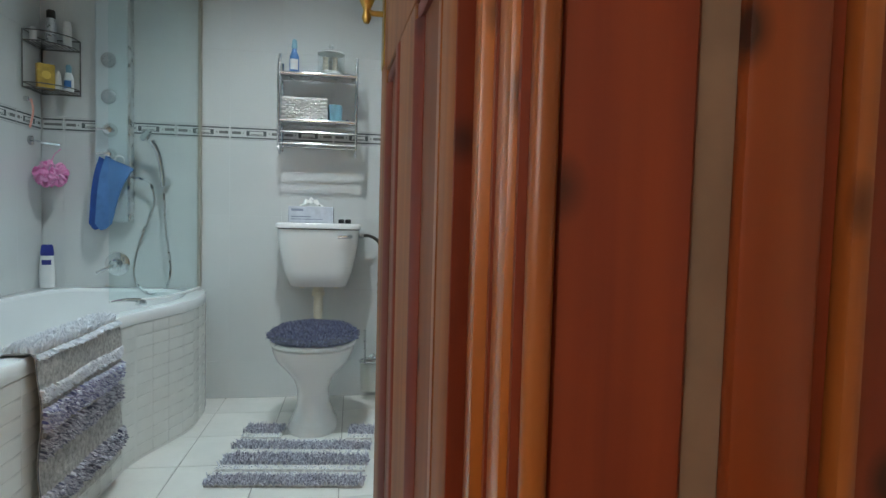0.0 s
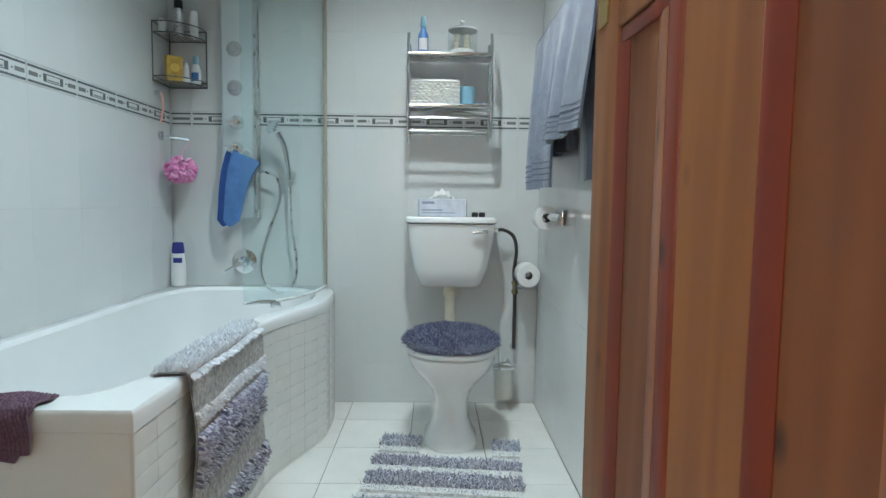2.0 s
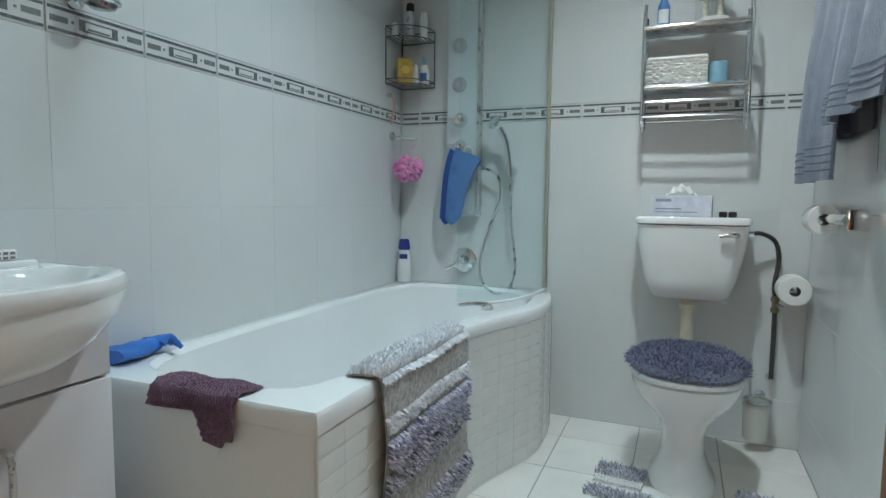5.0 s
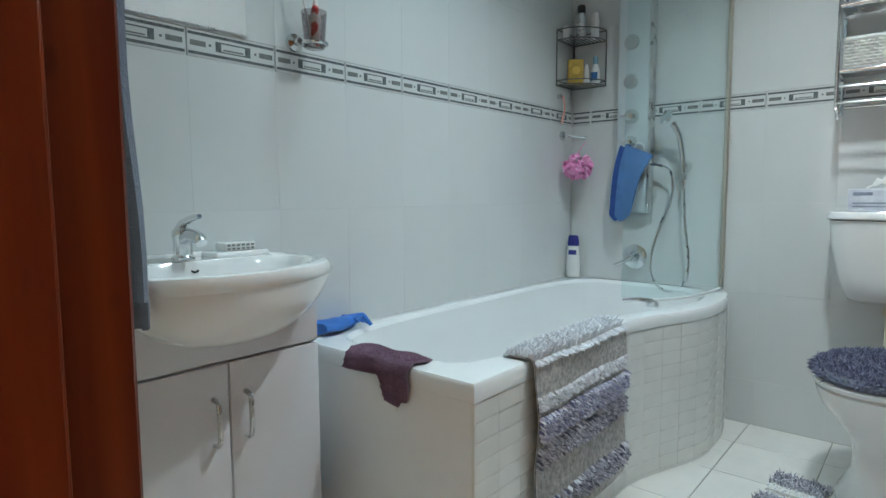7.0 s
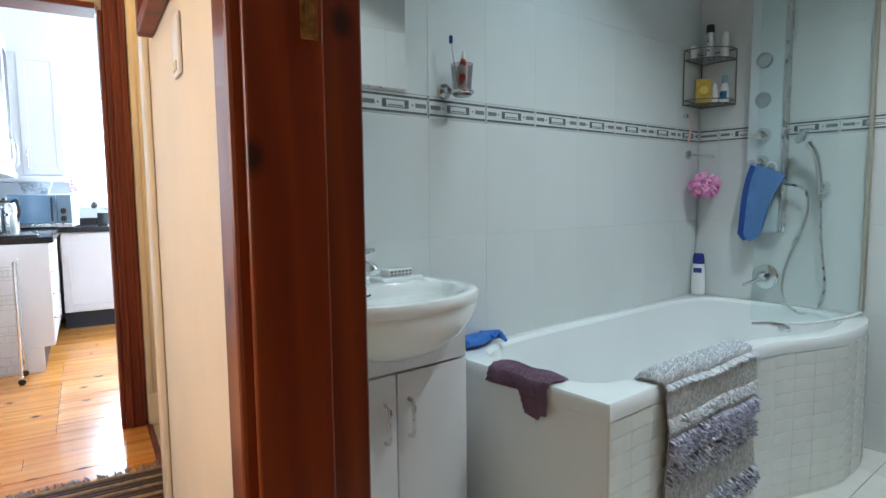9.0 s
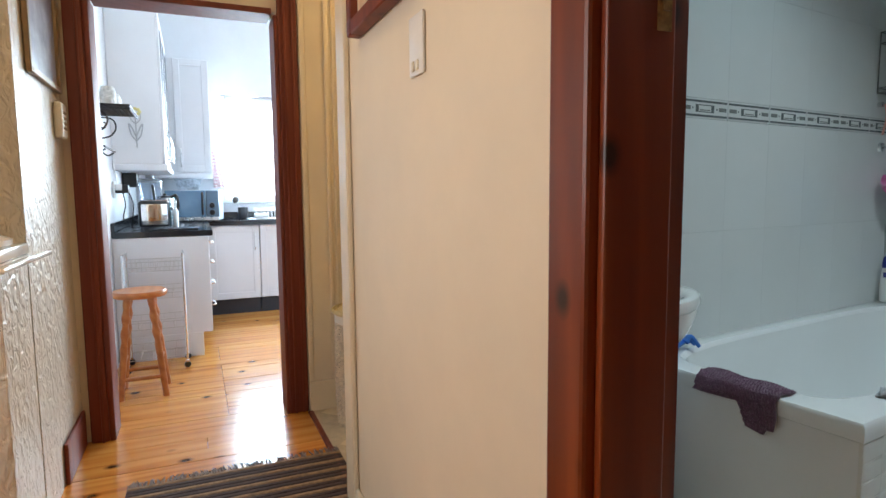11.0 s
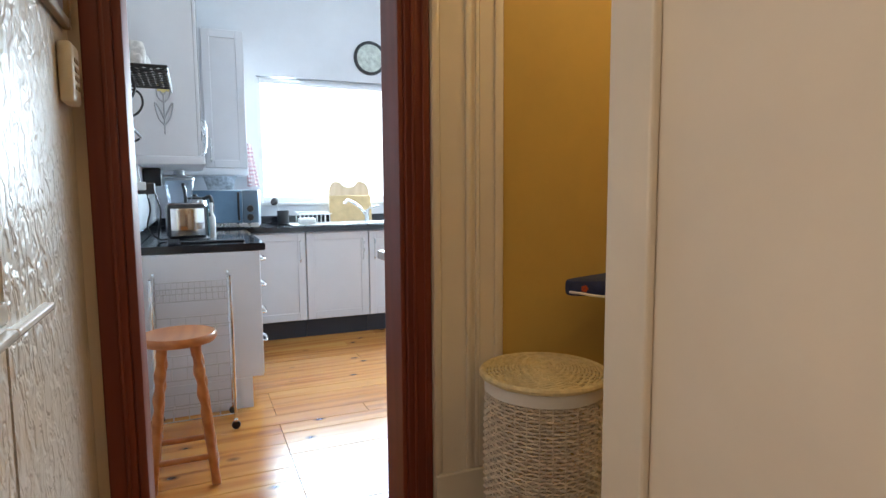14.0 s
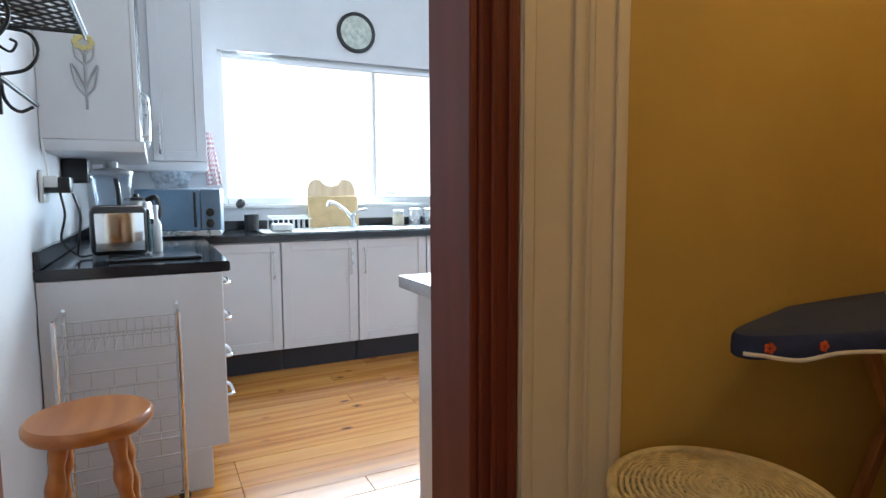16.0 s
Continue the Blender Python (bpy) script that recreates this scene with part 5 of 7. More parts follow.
g = [[(-0.075 + 0.15 * j / 12 + 0.008 * math.sin(6 * i + j), 0.012 * math.sin(1.3 * j + 0.5) + 0.004 * math.sin(i), 0.05 + 0.75 * i / 9) for j in range(13)] for i in range(10)]
g = [[(x * (1.0 - 0.35 * (z / 0.85) ** 2) - 0.05 * (z / 0.8), y, z) for x, y, z in r] for r in g]
part("towelling", sheet(bmesh.new(), g, 0.012), TOWEL_GREY, htowel)
g = [[(-0.070 + 0.14 * j / 8, 0.012 * math.sin(1.9 * j + 0.5), 0.0 + 0.05 * i) for j in range(9)] for i in range(2)]
part("hem", sheet(bmesh.new(), g, 0.011), TOWEL_STRIPE, htowel, "dark patterned hem")
hk = thing("towel_hook", pose(-1.05, 0.985, 1.60), "chrome hook holding the hand towel", "hook")
part("hook_arm", tube(bmesh.new(), smooth_path([(0, -0.06, 0.02), (0, 0.0, 0.02), (0, 0.02, 0.0), (0, 0.02, -0.02)], 4), 0.007, 8), CHROME, hk)

# ---- tiles of the bathroom ----
ROWS_Z = [(0.0, 0.203), (0.203, 0.600), (0.600, 1.000), (1.000, 1.407), (1.479, 1.880), (1.880, 2.280), (2.280, 2.680)]
walls = {o.name: o for o in scene.objects if o.name.startswith("wall_bath")}


def tiled(wall, m, a0, a1, phase, pitch, border):
    """Tiles on a wall: m takes (along, out, up) into the room."""
    cuts = [a0] + [phase + pitch * k for k in range(-20, 20) if a0 + 0.03 < phase + pitch * k < a1 - 0.03] + [a1]
    shapes = {}
    for lo, hi in zip(cuts, cuts[1:]):
        for z0, z1 in ROWS_Z:
            key = (round(hi - lo, 4), round(z1 - z0, 4))
            if key not in shapes:
                w, h = key
                shapes[key] = mesh_of("wall_tile", boxed(0.00002, w - 0.00002, -0.0075, 0.0, 0.0002, h - 0.0002, 0.0005, 1), TILE)
            part("wall_tile", shapes[key], None, wall, m=m @ pose(lo, rnd.uniform(-0.0001, 0.0001), z0))
        if border:
            w = round(hi - lo, 4)
            if ("b", w) not in shapes:
                shapes[("b", w)] = mesh_of("border_tile", boxed(0.002, w - 0.002, -0.0075, 0.0, 0.0008, 0.0712, 0.0012, 1), TILE)
                d, g = bmesh.new(), bmesh.new()
                for z in (0.006, 0.056):
                    box(d, 0.005, w - 0.005, -0.001, 0.0009, z + 0.001, z + 0.0085)
                if w > 0.15:
                    c = w / 2
                    for x0, x1 in ((c - 0.052, c - 0.036), (c + 0.036, c + 0.052)):
                        box(d, x0, x1, -0.001, 0.0009, 0.0225, 0.0495)
                    box(d, c - 0.036, c + 0.036, -0.001, 0.0009, 0.0225, 0.0258)
                    box(d, c - 0.036, c + 0.036, -0.001, 0.0009, 0.0462, 0.0495)
                    box(g, c - 0.030, c + 0.030, -0.001, 0.0008, 0.0285, 0.0325)
                    for x in (c - 0.068, c + 0.068):
                        box(d, x - 0.003, x + 0.003, -0.001, 0.0009, 0.033, 0.039)
                    for x0, x1 in ((0.010, c - 0.080), (c + 0.080, w - 0.010)):
                        box(g, x0, x1, -0.001, 0.0009, 0.029, 0.043)
                else:
                    box(g, 0.01, w - 0.01, -0.001, 0.0008, 0.03, 0.042)
                shapes[("d", w)], shapes[("g", w)] = mesh_of("dark_pattern", d, BORDER_DARK), mesh_of("grey_pattern", g, BORDER_GREY)
            t = part("border_tile", shapes[("b", w)], None, wall, m=m @ pose(lo, 0, 1.407))
            part("dark_pattern", shapes[("d", w)], None, t)
            part("grey_pattern", shapes[("g", w)], None, t)


tiled(walls["wall_bath_left"], pose(LX, 0, 0, 0, 0, 90) @ Matrix.Diagonal((1, -1, 1, 1)), 0.95, BY - 0.008, 1.58, 0.2665, True)
tiled(walls["wall_bath_back"], pose(0, BY, 0) @ Matrix.Diagonal((1, -1, 1, 1)), LX, RX, -0.398, 0.2725, True)
tiled(walls["wall_bath_right"], pose(RX, 0, 0, 0, 0, 90), 0.80, BY - 0.008, 1.58, 0.2665, False)
fl = [o for o in scene.objects if o.name == "floor_bath"][0]
PITCH = 0.318
floor_tile = mesh_of("floor_tile", boxed(0.0016, PITCH - 0.0016, 0.0016, PITCH - 0.0016, -0.010, 0.0, 0.0015, 1), FLOOR_TILE)
for i in range(-4, 4):
    for j in range(-6, 4):
        x, y = -0.41 + PITCH * i, 2.52 + PITCH * j
        if x > LX - 0.2 and x < RX - 0.02 and y < BY - 0.05 and y > 0.3:
            if y < 0.72 and x < -0.1:
                continue
            x1, y1 = min(x + PITCH, RX - 0.001), min(y + PITCH, BY - 0.001)
            y0 = max(y, 0.80 if x < 0 else 0.74)
            x0 = max(x, LX)
            if (x1 - x0, y1 - y0) == (PITCH, PITCH):
                part("floor_tile", floor_tile, None, fl, m=pose(x, y, 0))
            elif x1 - x0 > 0.03 and y1 - y0 > 0.03:
                part("floor_tile", boxed(x0 + 0.0016, x1 - 0.0016, y0 + 0.0016, y1 - 0.0016, -0.010, 0.0, 0.0015, 1), FLOOR_TILE, fl, smooth=False)


# ---- kitchen doorway and hall trim ----
kd = structure("door_frame_kitchen", boxed(-3.058, -3.028, 0.512, 0.606, 0, 2.16, 0.008, 3), FRAME_RED, HALL, "dark red varnished wooden kitchen door frame", "door frame")
b = bmesh.new()
box(b, -3.215, -3.032, 0.494, 0.511, 0, 2.03, 0.003, 1)
box(b, -3.026, -3.018, 0.535, 0.548, 0, 2.15, 0.003, 1)
box(b, -3.026, -3.020, 0.575, 0.586, 0, 2.15, 0.003, 1)
part("frame_side", b, FRAME_RED, kd)
b = bmesh.new()
box(b, -3.058, -3.028, -0.398, -0.322, 0, 2.16, 0.008, 3)
box(b, -3.215, -3.032, -0.321, -0.296, 0, 2.03, 0.004, 2)
box(b, -3.026, -3.018, -0.352, -0.340, 0, 2.15, 0.003, 1)
part("frame_side", b, FRAME_RED, kd)
b = bmesh.new()
box(b, -3.058, -3.026, -0.398, 0.606, 2.162, 2.255, 0.006, 2)
box(b, -3.215, -3.032, -0.296, 0.486, 2.032, 2.06, 0.003, 1)
part("frame_head", b, FRAME_RED, kd)
# cream moulded lining of the laundry nook
lin = structure("trim_laundry", boxed(-3.046, -3.032, 0.610, 0.888, 0.0, 2.25, 0.003, 1), CREAM_PAINT, HALL, "cream painted moulded door lining by the laundry", "trim")
b = bmesh.new()
for y0, y1, t in ((0.612, 0.640, 0.006), (0.735, 0.760, 0.008), (0.775, 0.790, 0.004), (0.850, 0.884, 0.006)):
    box(b, -3.0315, -3.031 + t, y0, y1, 0.0, 2.25, 0.005, 2)
part("moulding", b, CREAM_PAINT, lin)
part("plinth_block", boxed(-3.0315, -3.012, 0.612, 0.886, 0, 0.16, 0.004, 1), CREAM_PAINT, lin)
b = boxed(-2.075, -1.962, 0.578, 0.5985, 0, 2.30, 0.006, 2)
box(b, -2.004, -2.0, 0.5995, 0.765, 0, 2.25)
structure("trim_laundry_edge", b, CREAM_PAINT, HALL, "cream painted corner board of the laundry opening", "trim")
b = bmesh.new()
box(b, -1.960, -0.694, 0.582, 0.5985, 0.0, 0.09, 0.004, 1)
structure("baseboard", b, CREAM_PAINT, HALL, "cream painted skirting board along the hall", "skirting board")
b = boxed(-3.026, -2.62, -0.4285, -0.412, 0, 0.17, 0.006, 2)
structure("baseboard_dark", b, RED_WOOD, HALL, "dark red varnished skirting board", "skirting board")
structure("threshold", boxed(-3.02, -1.99, 0.600, 0.626, -0.012, 0.006, 0.004, 1), RED_WOOD, HALL, "dark red wooden threshold strip", "threshold")

# pedestal and column
ped = thing("column_pedestal", HALL @ pose(-2.17, -0.66, 0), "cream textured pedestal with a round column on it", "column")
part("block", boxed(-0.158, 0.165, -0.24, 0.228, 0, 0.932, 0.004, 1), TEXTURED, ped, smooth=False)
b = boxed(-0.156, 0.185, -0.25, 0.250, 0.933, 0.950, 0.006, 2)
box(b, -0.156, 0.20, -0.25, 0.236, 0.951, 0.960, 0.003, 1)
part("cap", b, CREAM_GLOSS, ped)
part("plinth", boxed(-0.156, 0.222, -0.25, 0.236, 0.961, 0.998, 0.006, 2), CREAM_GLOSS, ped)
col = lathe(bmesh.new(), [(0.225, 0.999), (0.232, 1.006), (0.232, 1.022), (0.205, 1.032), (0.190, 1.046), (0.186, 1.060), (0.196, 1.072), (0.204, 1.084), (0.196, 1.096), (0.184, 1.102), (0.180, 1.112), (0.176, 1.4), (0.150, 2.4), (0.165, 2.42), (0.165, 3.095)], 40, 0.03, 0.0)
part("column", col, CREAM_GLOSS, ped)
CAPW = boxed(-0.27, -0.005, -0.018, 0.018, 0, 0.016, 0.004, 2)
structure("trim_pier_ledge", CAPW, CREAM_GLOSS, HALL @ pose(-2.17 - 0.155, -0.43, 0.933), "cream gloss ledge running on from the pedestal cap", "trim")

# pictures, thermostat and switches
pic = thing("picture_frame", HALL @ pose(-2.73, -0.429, 1.59), "small framed picture with a grey mount", "picture")
b = bmesh.new()
for x0, x1, z0, z1 in ((-0.255, -0.23, 0, 0.62), (0.23, 0.255, 0, 0.62), (-0.23, 0.23, 0, 0.025), (-0.23, 0.23, 0.595, 0.62)):
    box(b, x0, x1, 0.002, 0.022, z0, z1, 0.003, 1)
part("frame", b, plain("dull_gold", (0.25, 0.17, 0.09), 0.4, 0.3, vary=0.2), pic)
part("print", boxed(-0.229, 0.229, 0.003, 0.010, 0.026, 0.594), plain("grey_print_paper", (0.24, 0.22, 0.24), 0.4, vary=0.5, scale=8), pic)
thermo = thing("phone_handset", HALL @ pose(-2.93, -0.429, 1.395), "cream wall-mounted intercom by the door frame", "intercom")
part("case", boxed(-0.05, 0.05, 0.001, 0.034, 0, 0.15, 0.010, 3), CREAM_PLASTIC, thermo)
b = bmesh.new()
for i in range(3):
    for j in range(4):
        box(b, -0.026 + 0.019 * i, -0.014 + 0.019 * i, 0.0338, 0.0365, 0.035 + 0.022 * j, 0.047 + 0.022 * j, 0.001)
part("keypad", b, plain("brown_keys", (0.30, 0.22, 0.12), 0.5), thermo)
sw = thing("light_switch", HALL @ pose(-1.305, 0.6, 1.43), "white two-gang light switch on the hall wall", "light switch")
part("plate", boxed(-0.045, 0.045, -0.010, -0.001, 0, 0.14, 0.004, 2), WHITE_PLASTIC, sw)
for x in (-0.022, 0.006):
    part("rocker", boxed(x, x + 0.016, -0.014, -0.0095, 0.010, 0.034, 0.002, 1), CREAM_PLASTIC, sw)
fr = thing("wooden_frame", HALL @ pose(-1.80, 0.6, 1.635), "dark brown wooden framed notice board on the hall wall", "picture")
b = bmesh.new()
for x0, x1, z0, z1 in ((-0.02, 0.025, 0, 0.5), (0.425, 0.47, 0, 0.5), (0.025, 0.425, 0, 0.045), (0.025, 0.425, 0.455, 0.5)):
    box(b, x0, x1, -0.045, -0.002, z0, z1, 0.004, 1)
part("frame", b, RED_WOOD, fr)
part("backing", boxed(0.026, 0.424, -0.02, -0.003, 0.046, 0.454), PALE_WOOD, fr)

# runner on the hall floor
runner = thing("hall_rug", HALL @ pose(-2.05, 0.22, 0.002), "dark brown striped woven hall rug with a fringe", "rug")
for k in range(40):
    x = -0.42 + 0.026 * k
    b = tube(bmesh.new(), [(x, -0.42 + 0.84 * i / 12, 0.006 + 0.001 * math.sin(3 * i + k)) for i in range(13)], 0.0125, 6)
    turned(b, Matrix.Diagonal((1, 1, 0.45, 1)))
    part("woven_strip", b, (SHAG_DARK := bpy.data.materials.get("rug_dark") or plain("rug_dark", (0.045, 0.028, 0.03), 0.95, vary=0.5, scale=50)) if k % 3 else (bpy.data.materials.get("rug_tan") or plain("rug_tan", (0.26, 0.17, 0.10), 0.95, vary=0.4, scale=50)), runner)
b = bmesh.new()
tufts(b, [((-0.43, -0.42 + 0.84 * rnd.random(), 0.006), (-1, rnd.uniform(-.4, .4), 0.1)) for _ in range(160)], 0.045, 0.004, rnd, 0.2)
tagged(part("fringe", b, tint_island("rug_fringe", (0.05, 0.03, 0.03), (0.2, 0.13, 0.09)), runner), kind="stuff")

# ---- laundry nook ----
hamper = thing("laundry_hamper", HALL @ pose(-2.775, 0.90, 0.003), "round white wicker laundry hamper with a lid", "laundry basket")
HAMPER_WICKER = plain("tan_white_wicker", (0.66, 0.57, 0.44), 0.55, vary=0.28, scale=40)
HR = 0.187
N = 60
def ring(r):
    return [(r * math.cos(2 * math.pi * i / N), r * math.sin(2 * math.pi * i / N)) for i in range(N)]


for k in range(44):
    b = bmesh.new()
    z = 0.015 + 0.0118 * k
    r = HR + 0.006 * math.sin(math.pi * k / 44)
    loop = [(x + x / r * 0.0046 * (1 if (i + k) % 2 else -1), y + y / r * 0.0046 * (1 if (i + k) % 2 else -1), z) for i, (x, y) in enumerate(ring(r))]
    tube(b, loop + loop[:1], 0.0045, 5, False)
    part("weave_strand", b, HAMPER_WICKER, hamper)
for i in range(0, N, 2):
    x, y = ring(HR)[i]
    part("stake", tube(bmesh.new(), [(x, y, 0.0), (x * 1.02, y * 1.02, 0.28), (x, y, 0.545)], 0.0036, 5), HAMPER_WICKER, hamper)
part("liner_band", rings(bmesh.new(), [[(x, y, z) for x, y in ring(HR + dr)] for dr, z in ((0.002, 0.515), (0.010, 0.52), (0.010, 0.562), (0.0, 0.566))], False), plain("cream_cloth", (0.70, 0.66, 0.58), 0.9, vary=0.06, bump_scale=80, bump_strength=0.4), hamper, "cream cloth liner edge")
part("inner_floor", lathe(bmesh.new(), [(HR - 0.01, 0.0), (HR - 0.01, 0.01)], 30), HAMPER_WICKER, hamper)
LIDM = plain("pale_wicker", (0.64, 0.52, 0.28), 0.55, vary=0.18, scale=40)
b = bmesh.new()
for k in range(17):
    r = 0.010 + 0.0115 * k
    n = max(12, int(r * 260))
    loop = [(r * math.cos(2 * math.pi * i / n), r * math.sin(2 * math.pi * i / n), 0.590 - 0.10 * r * r / 0.2 + 0.0028 * (1 if (i + k) % 2 else -1)) for i in range(n)]
    tube(b, loop + loop[:1], 0.0046, 5, False)
lid = part("lid", b, LIDM, hamper, "pale woven wicker lid")
b = bmesh.new()
for i in range(28):
    a = 2 * math.pi * i / 28
    tube(b, [(r * math.cos(a), r * math.sin(a), 0.589 - 0.5 * r * r) for r in (0.01, 0.07, 0.14, 0.194)], 0.0038, 5)
part("spokes", b, LIDM, lid)
part("lid_rim", tube(bmesh.new(), [(0.202 * math.cos(a), 0.202 * math.sin(a), 0.572) for a in (2 * math.pi * k / 48 for k in range(49))], 0.011, 8), LIDM, lid)
part("loop_handle", tube(bmesh.new(), smooth_path([(0.075, 0.18, 0.50), (0.095, 0.222, 0.505), (0.122, 0.222, 0.47), (0.118, 0.16, 0.44)], 5), 0.010, 8), HAMPER_WICKER, hamper)

iron_board = thing("ironing_board", HALL @ pose(-2.86, 1.055, -0.016), "ironing board with a navy flowered cover and wooden legs", "ironing board")
NAVY = plain("navy_cover", (0.025, 0.04, 0.11), 0.9, vary=0.25, scale=30, bump_scale=60, bump_strength=0.5, bump_dist=0.004)
BW = 0.155
def board_half(v):
    """Half the board's width from its nose to its tail."""
    return BW * min(1, math.sqrt(max(0.0, v / 0.42))) * (0.62 + 0.38 * min(1, v / 0.42)) + 0.012
vs_ = [0.0, 0.008, 0.025, 0.06, 0.11, 0.18, 0.27, 0.38, 0.6, 0.9, 1.22]
outl = [(board_half(v), v) for v in vs_] + [(-board_half(v), v) for v in reversed(vs_)]
b = bmesh.new()
rings(b, [[(x * s, y0 * 1.0 if y0 > 0.02 else y0 - (s - 0.9) * 0.05, z) for x, y0 in outl] for s, z in ((0.90, 0.822), (1.0, 0.828), (1.02, 0.845), (1.0, 0.864), (0.93, 0.873), (0.5, 0.876))])
part("cover", b, NAVY, iron_board)
ed = [(x * 1.025, y - 0.006 if y < 0.02 else y, 0.828 + 0.008 * math.sin(26 * y + (2 if x > 0 else 0))) for x, y in outl[:11]]
part("hem", tube(bmesh.new(), smooth_path(ed, 3), 0.005, 6), WICKER_WHITE, iron_board, "white frayed hem")
ORANGE = plain("orange_flower", (0.62, 0.10, 0.03), 0.8)
for yv in (0.035, 0.15):
    b = bmesh.new()
    for k in range(5):
        a = 2 * math.pi * k / 5
        lathe(b, [(0.0055, 0), (0.0045, 0.003)], 8, 0.0075 * math.cos(a), 0.0075 * math.sin(a))
    hx = board_half(yv) * 1.02
    turned(b, pose(hx, yv, 0.848, 90, 0, 62 if yv < 0.1 else 78))
    part("flower", b, ORANGE, iron_board)
LEGW = wood("leg_wood", (0.22, 0.085, 0.025), (0.33, 0.14, 0.045), (0.42, 0.20, 0.07), 2, 0.45, 0.1, knots=False)
for sx in (-0.10, 0.10):
    b = boxed(sx - 0.012, sx + 0.012, -0.024, 0.024, 0, 0.955, 0.004, 1)
    turned(b, Matrix.Translation((0, 0.50, 0.016)) @ pose(0, 0, 0, -33))
    part("leg", b, LEGW, iron_board)
    sx2 = sx * 0.7
    b = boxed(sx2 - 0.012, sx2 + 0.012, -0.024, 0.024, 0, 0.955, 0.004, 1)
    turned(b, Matrix.Translation((0, 1.10, 0.016)) @ pose(0, 0, 0, 33))
    part("leg", b, LEGW, iron_board)
part("crossbar", boxed(-0.13, 0.13, 0.52, 0.56, 0.04, 0.08, 0.004, 1), LEGW, iron_board)
part("crossbar", boxed(-0.10, 0.10, 0.78, 0.815, 0.45, 0.48, 0.004, 1), LEGW, iron_board)
iron = thing("steam_iron", HALL @ pose(-2.86, 1.77, 0.8605, 0, 0, 20), "grey steam iron with a dark looped grip standing upright", "iron")
IRON_GREY = plain("pale_grey_plastic", (0.46, 0.44, 0.44), 0.35)
b = bmesh.new()
rings(b, [[(x0, -w, z), (x0 + 0.012, -w, z), (x0 + 0.012, w, z), (x0, w, z)] for x0, w, z in ((-0.066, 0.048, 0.004), (-0.050, 0.052, 0.05), (-0.022, 0.044, 0.12), (0.004, 0.028, 0.18), (0.026, 0.004, 0.232))])
part("sole", b, BRUSHED, iron, "slanting metal sole plate")
b = bmesh.new()
loopi = [Vector((0.018 + 0.036 * math.cos(a), 0, 0.082 + 0.056 * math.sin(a))) for a in (2 * math.pi * k / 24 for k in range(25))]
tube(b, loopi, 0.016, 8, False)
tube(b, [(0.022, 0, 0.135), (0.026, 0, 0.17), (0.030, 0, 0.222)], lambda u: 0.024 - 0.014 * u, 8)
part("grip", b, plain("dark_brown_plastic", (0.06, 0.035, 0.035), 0.35), iron, "dark looped grip")
part("heel", boxed(-0.066, 0.062, -0.045, 0.045, 0, 0.016, 0.005, 2), IRON_GREY, iron)
part("body_spine", tube(bmesh.new(), [(0.056, 0, 0.012), (0.058, 0, 0.09), (0.050, 0, 0.16), (0.034, 0, 0.226)], lambda u: 0.012 - 0.006 * u, 8), IRON_GREY, iron)
part("cord", tube(bmesh.new(), smooth_path([(0.03, -0.02, 0.01), (0.10, 0.02, 0.006), (0.13, 0.16, 0.006), (0.04, 0.22, 0.006), (-0.06, 0.12, 0.006), (-0.08, 0.05, 0.01)], 6), 0.0035, 6), WHITE_PLASTIC, iron)
sock = thing("wall_socket", HALL @ pose(-3.048, 2.16, 1.36), "white wall socket with a dark plug and cord", "socket")
part("plate", boxed(0.001, 0.018, -0.06, 0.06, 0, 0.09, 0.004, 2), CREAM_PLASTIC, sock)
plug = part("plug", boxed(0.018, 0.06, 0.0, 0.05, 0.012, 0.075, 0.008, 2), BLACK_PLASTIC, sock)
part("cord", tube(bmesh.new(), smooth_path([(0.05, 0.025, 0.015), (0.06, 0.03, -0.05), (0.08, 0.07, -0.30), (0.10, 0.16, -0.49)], 6), 0.0045, 6), plain("maroon_cord", (0.09, 0.02, 0.03), 0.5), plug)
crate = thing("storage_box", HALL @ pose(-2.80, 2.55, 0.003), "dark grey storage box under the ironing board", "box")
part("body", boxed(-0.17, 0.17, -0.35, 0.35, 0, 0.42, 0.01, 2), plain("grey_box", (0.14, 0.13, 0.12), 0.6, vary=0.15), crate)
part("foot_strip", boxed(-0.172, 0.174, -0.352, 0.352, 0.0, 0.05, 0.004, 1), BLACK_PLASTIC, crate)

# ---- kitchen ----
def shaker(bm_parent, y0, y1, z0, z1, x, handle_y=None, hz=(0.62, 0.79), name="door"):
    """A framed door that faces +x, with its bow handle."""
    d = part(name, boxed(x - 0.012, x, y0, y1, z0, z1), WHITE_BOARD, bm_parent, smooth=False)
    b = bmesh.new()
    w = 0.06
    box(b, x, x + 0.008, y0, y0 + w, z0, z1, 0.002, 1)
    box(b, x, x + 0.008, y1 - w, y1, z0, z1, 0.002, 1)
    box(b, x, x + 0.0078, y0 + w, y1 - w, z0, z0 + w, 0.002, 1)
    box(b, x, x + 0.0078, y0 + w, y1 - w, z1 - w, z1, 0.002, 1)
    part("door_frame", b, WHITE_BOARD, d, smooth=False)
    if handle_y is not None:
        h0, h1 = hz
        part("handle", tube(bmesh.new(), smooth_path([(x + 0.006, handle_y, h0), (x + 0.03, handle_y, h0 + 0.01), (x + 0.034, handle_y, (h0 + h1) / 2), (x + 0.03, handle_y, h1 - 0.01), (x + 0.006, handle_y, h1)], 5), 0.006, 8), BRUSHED, d, "brushed metal bow handle")
    return d


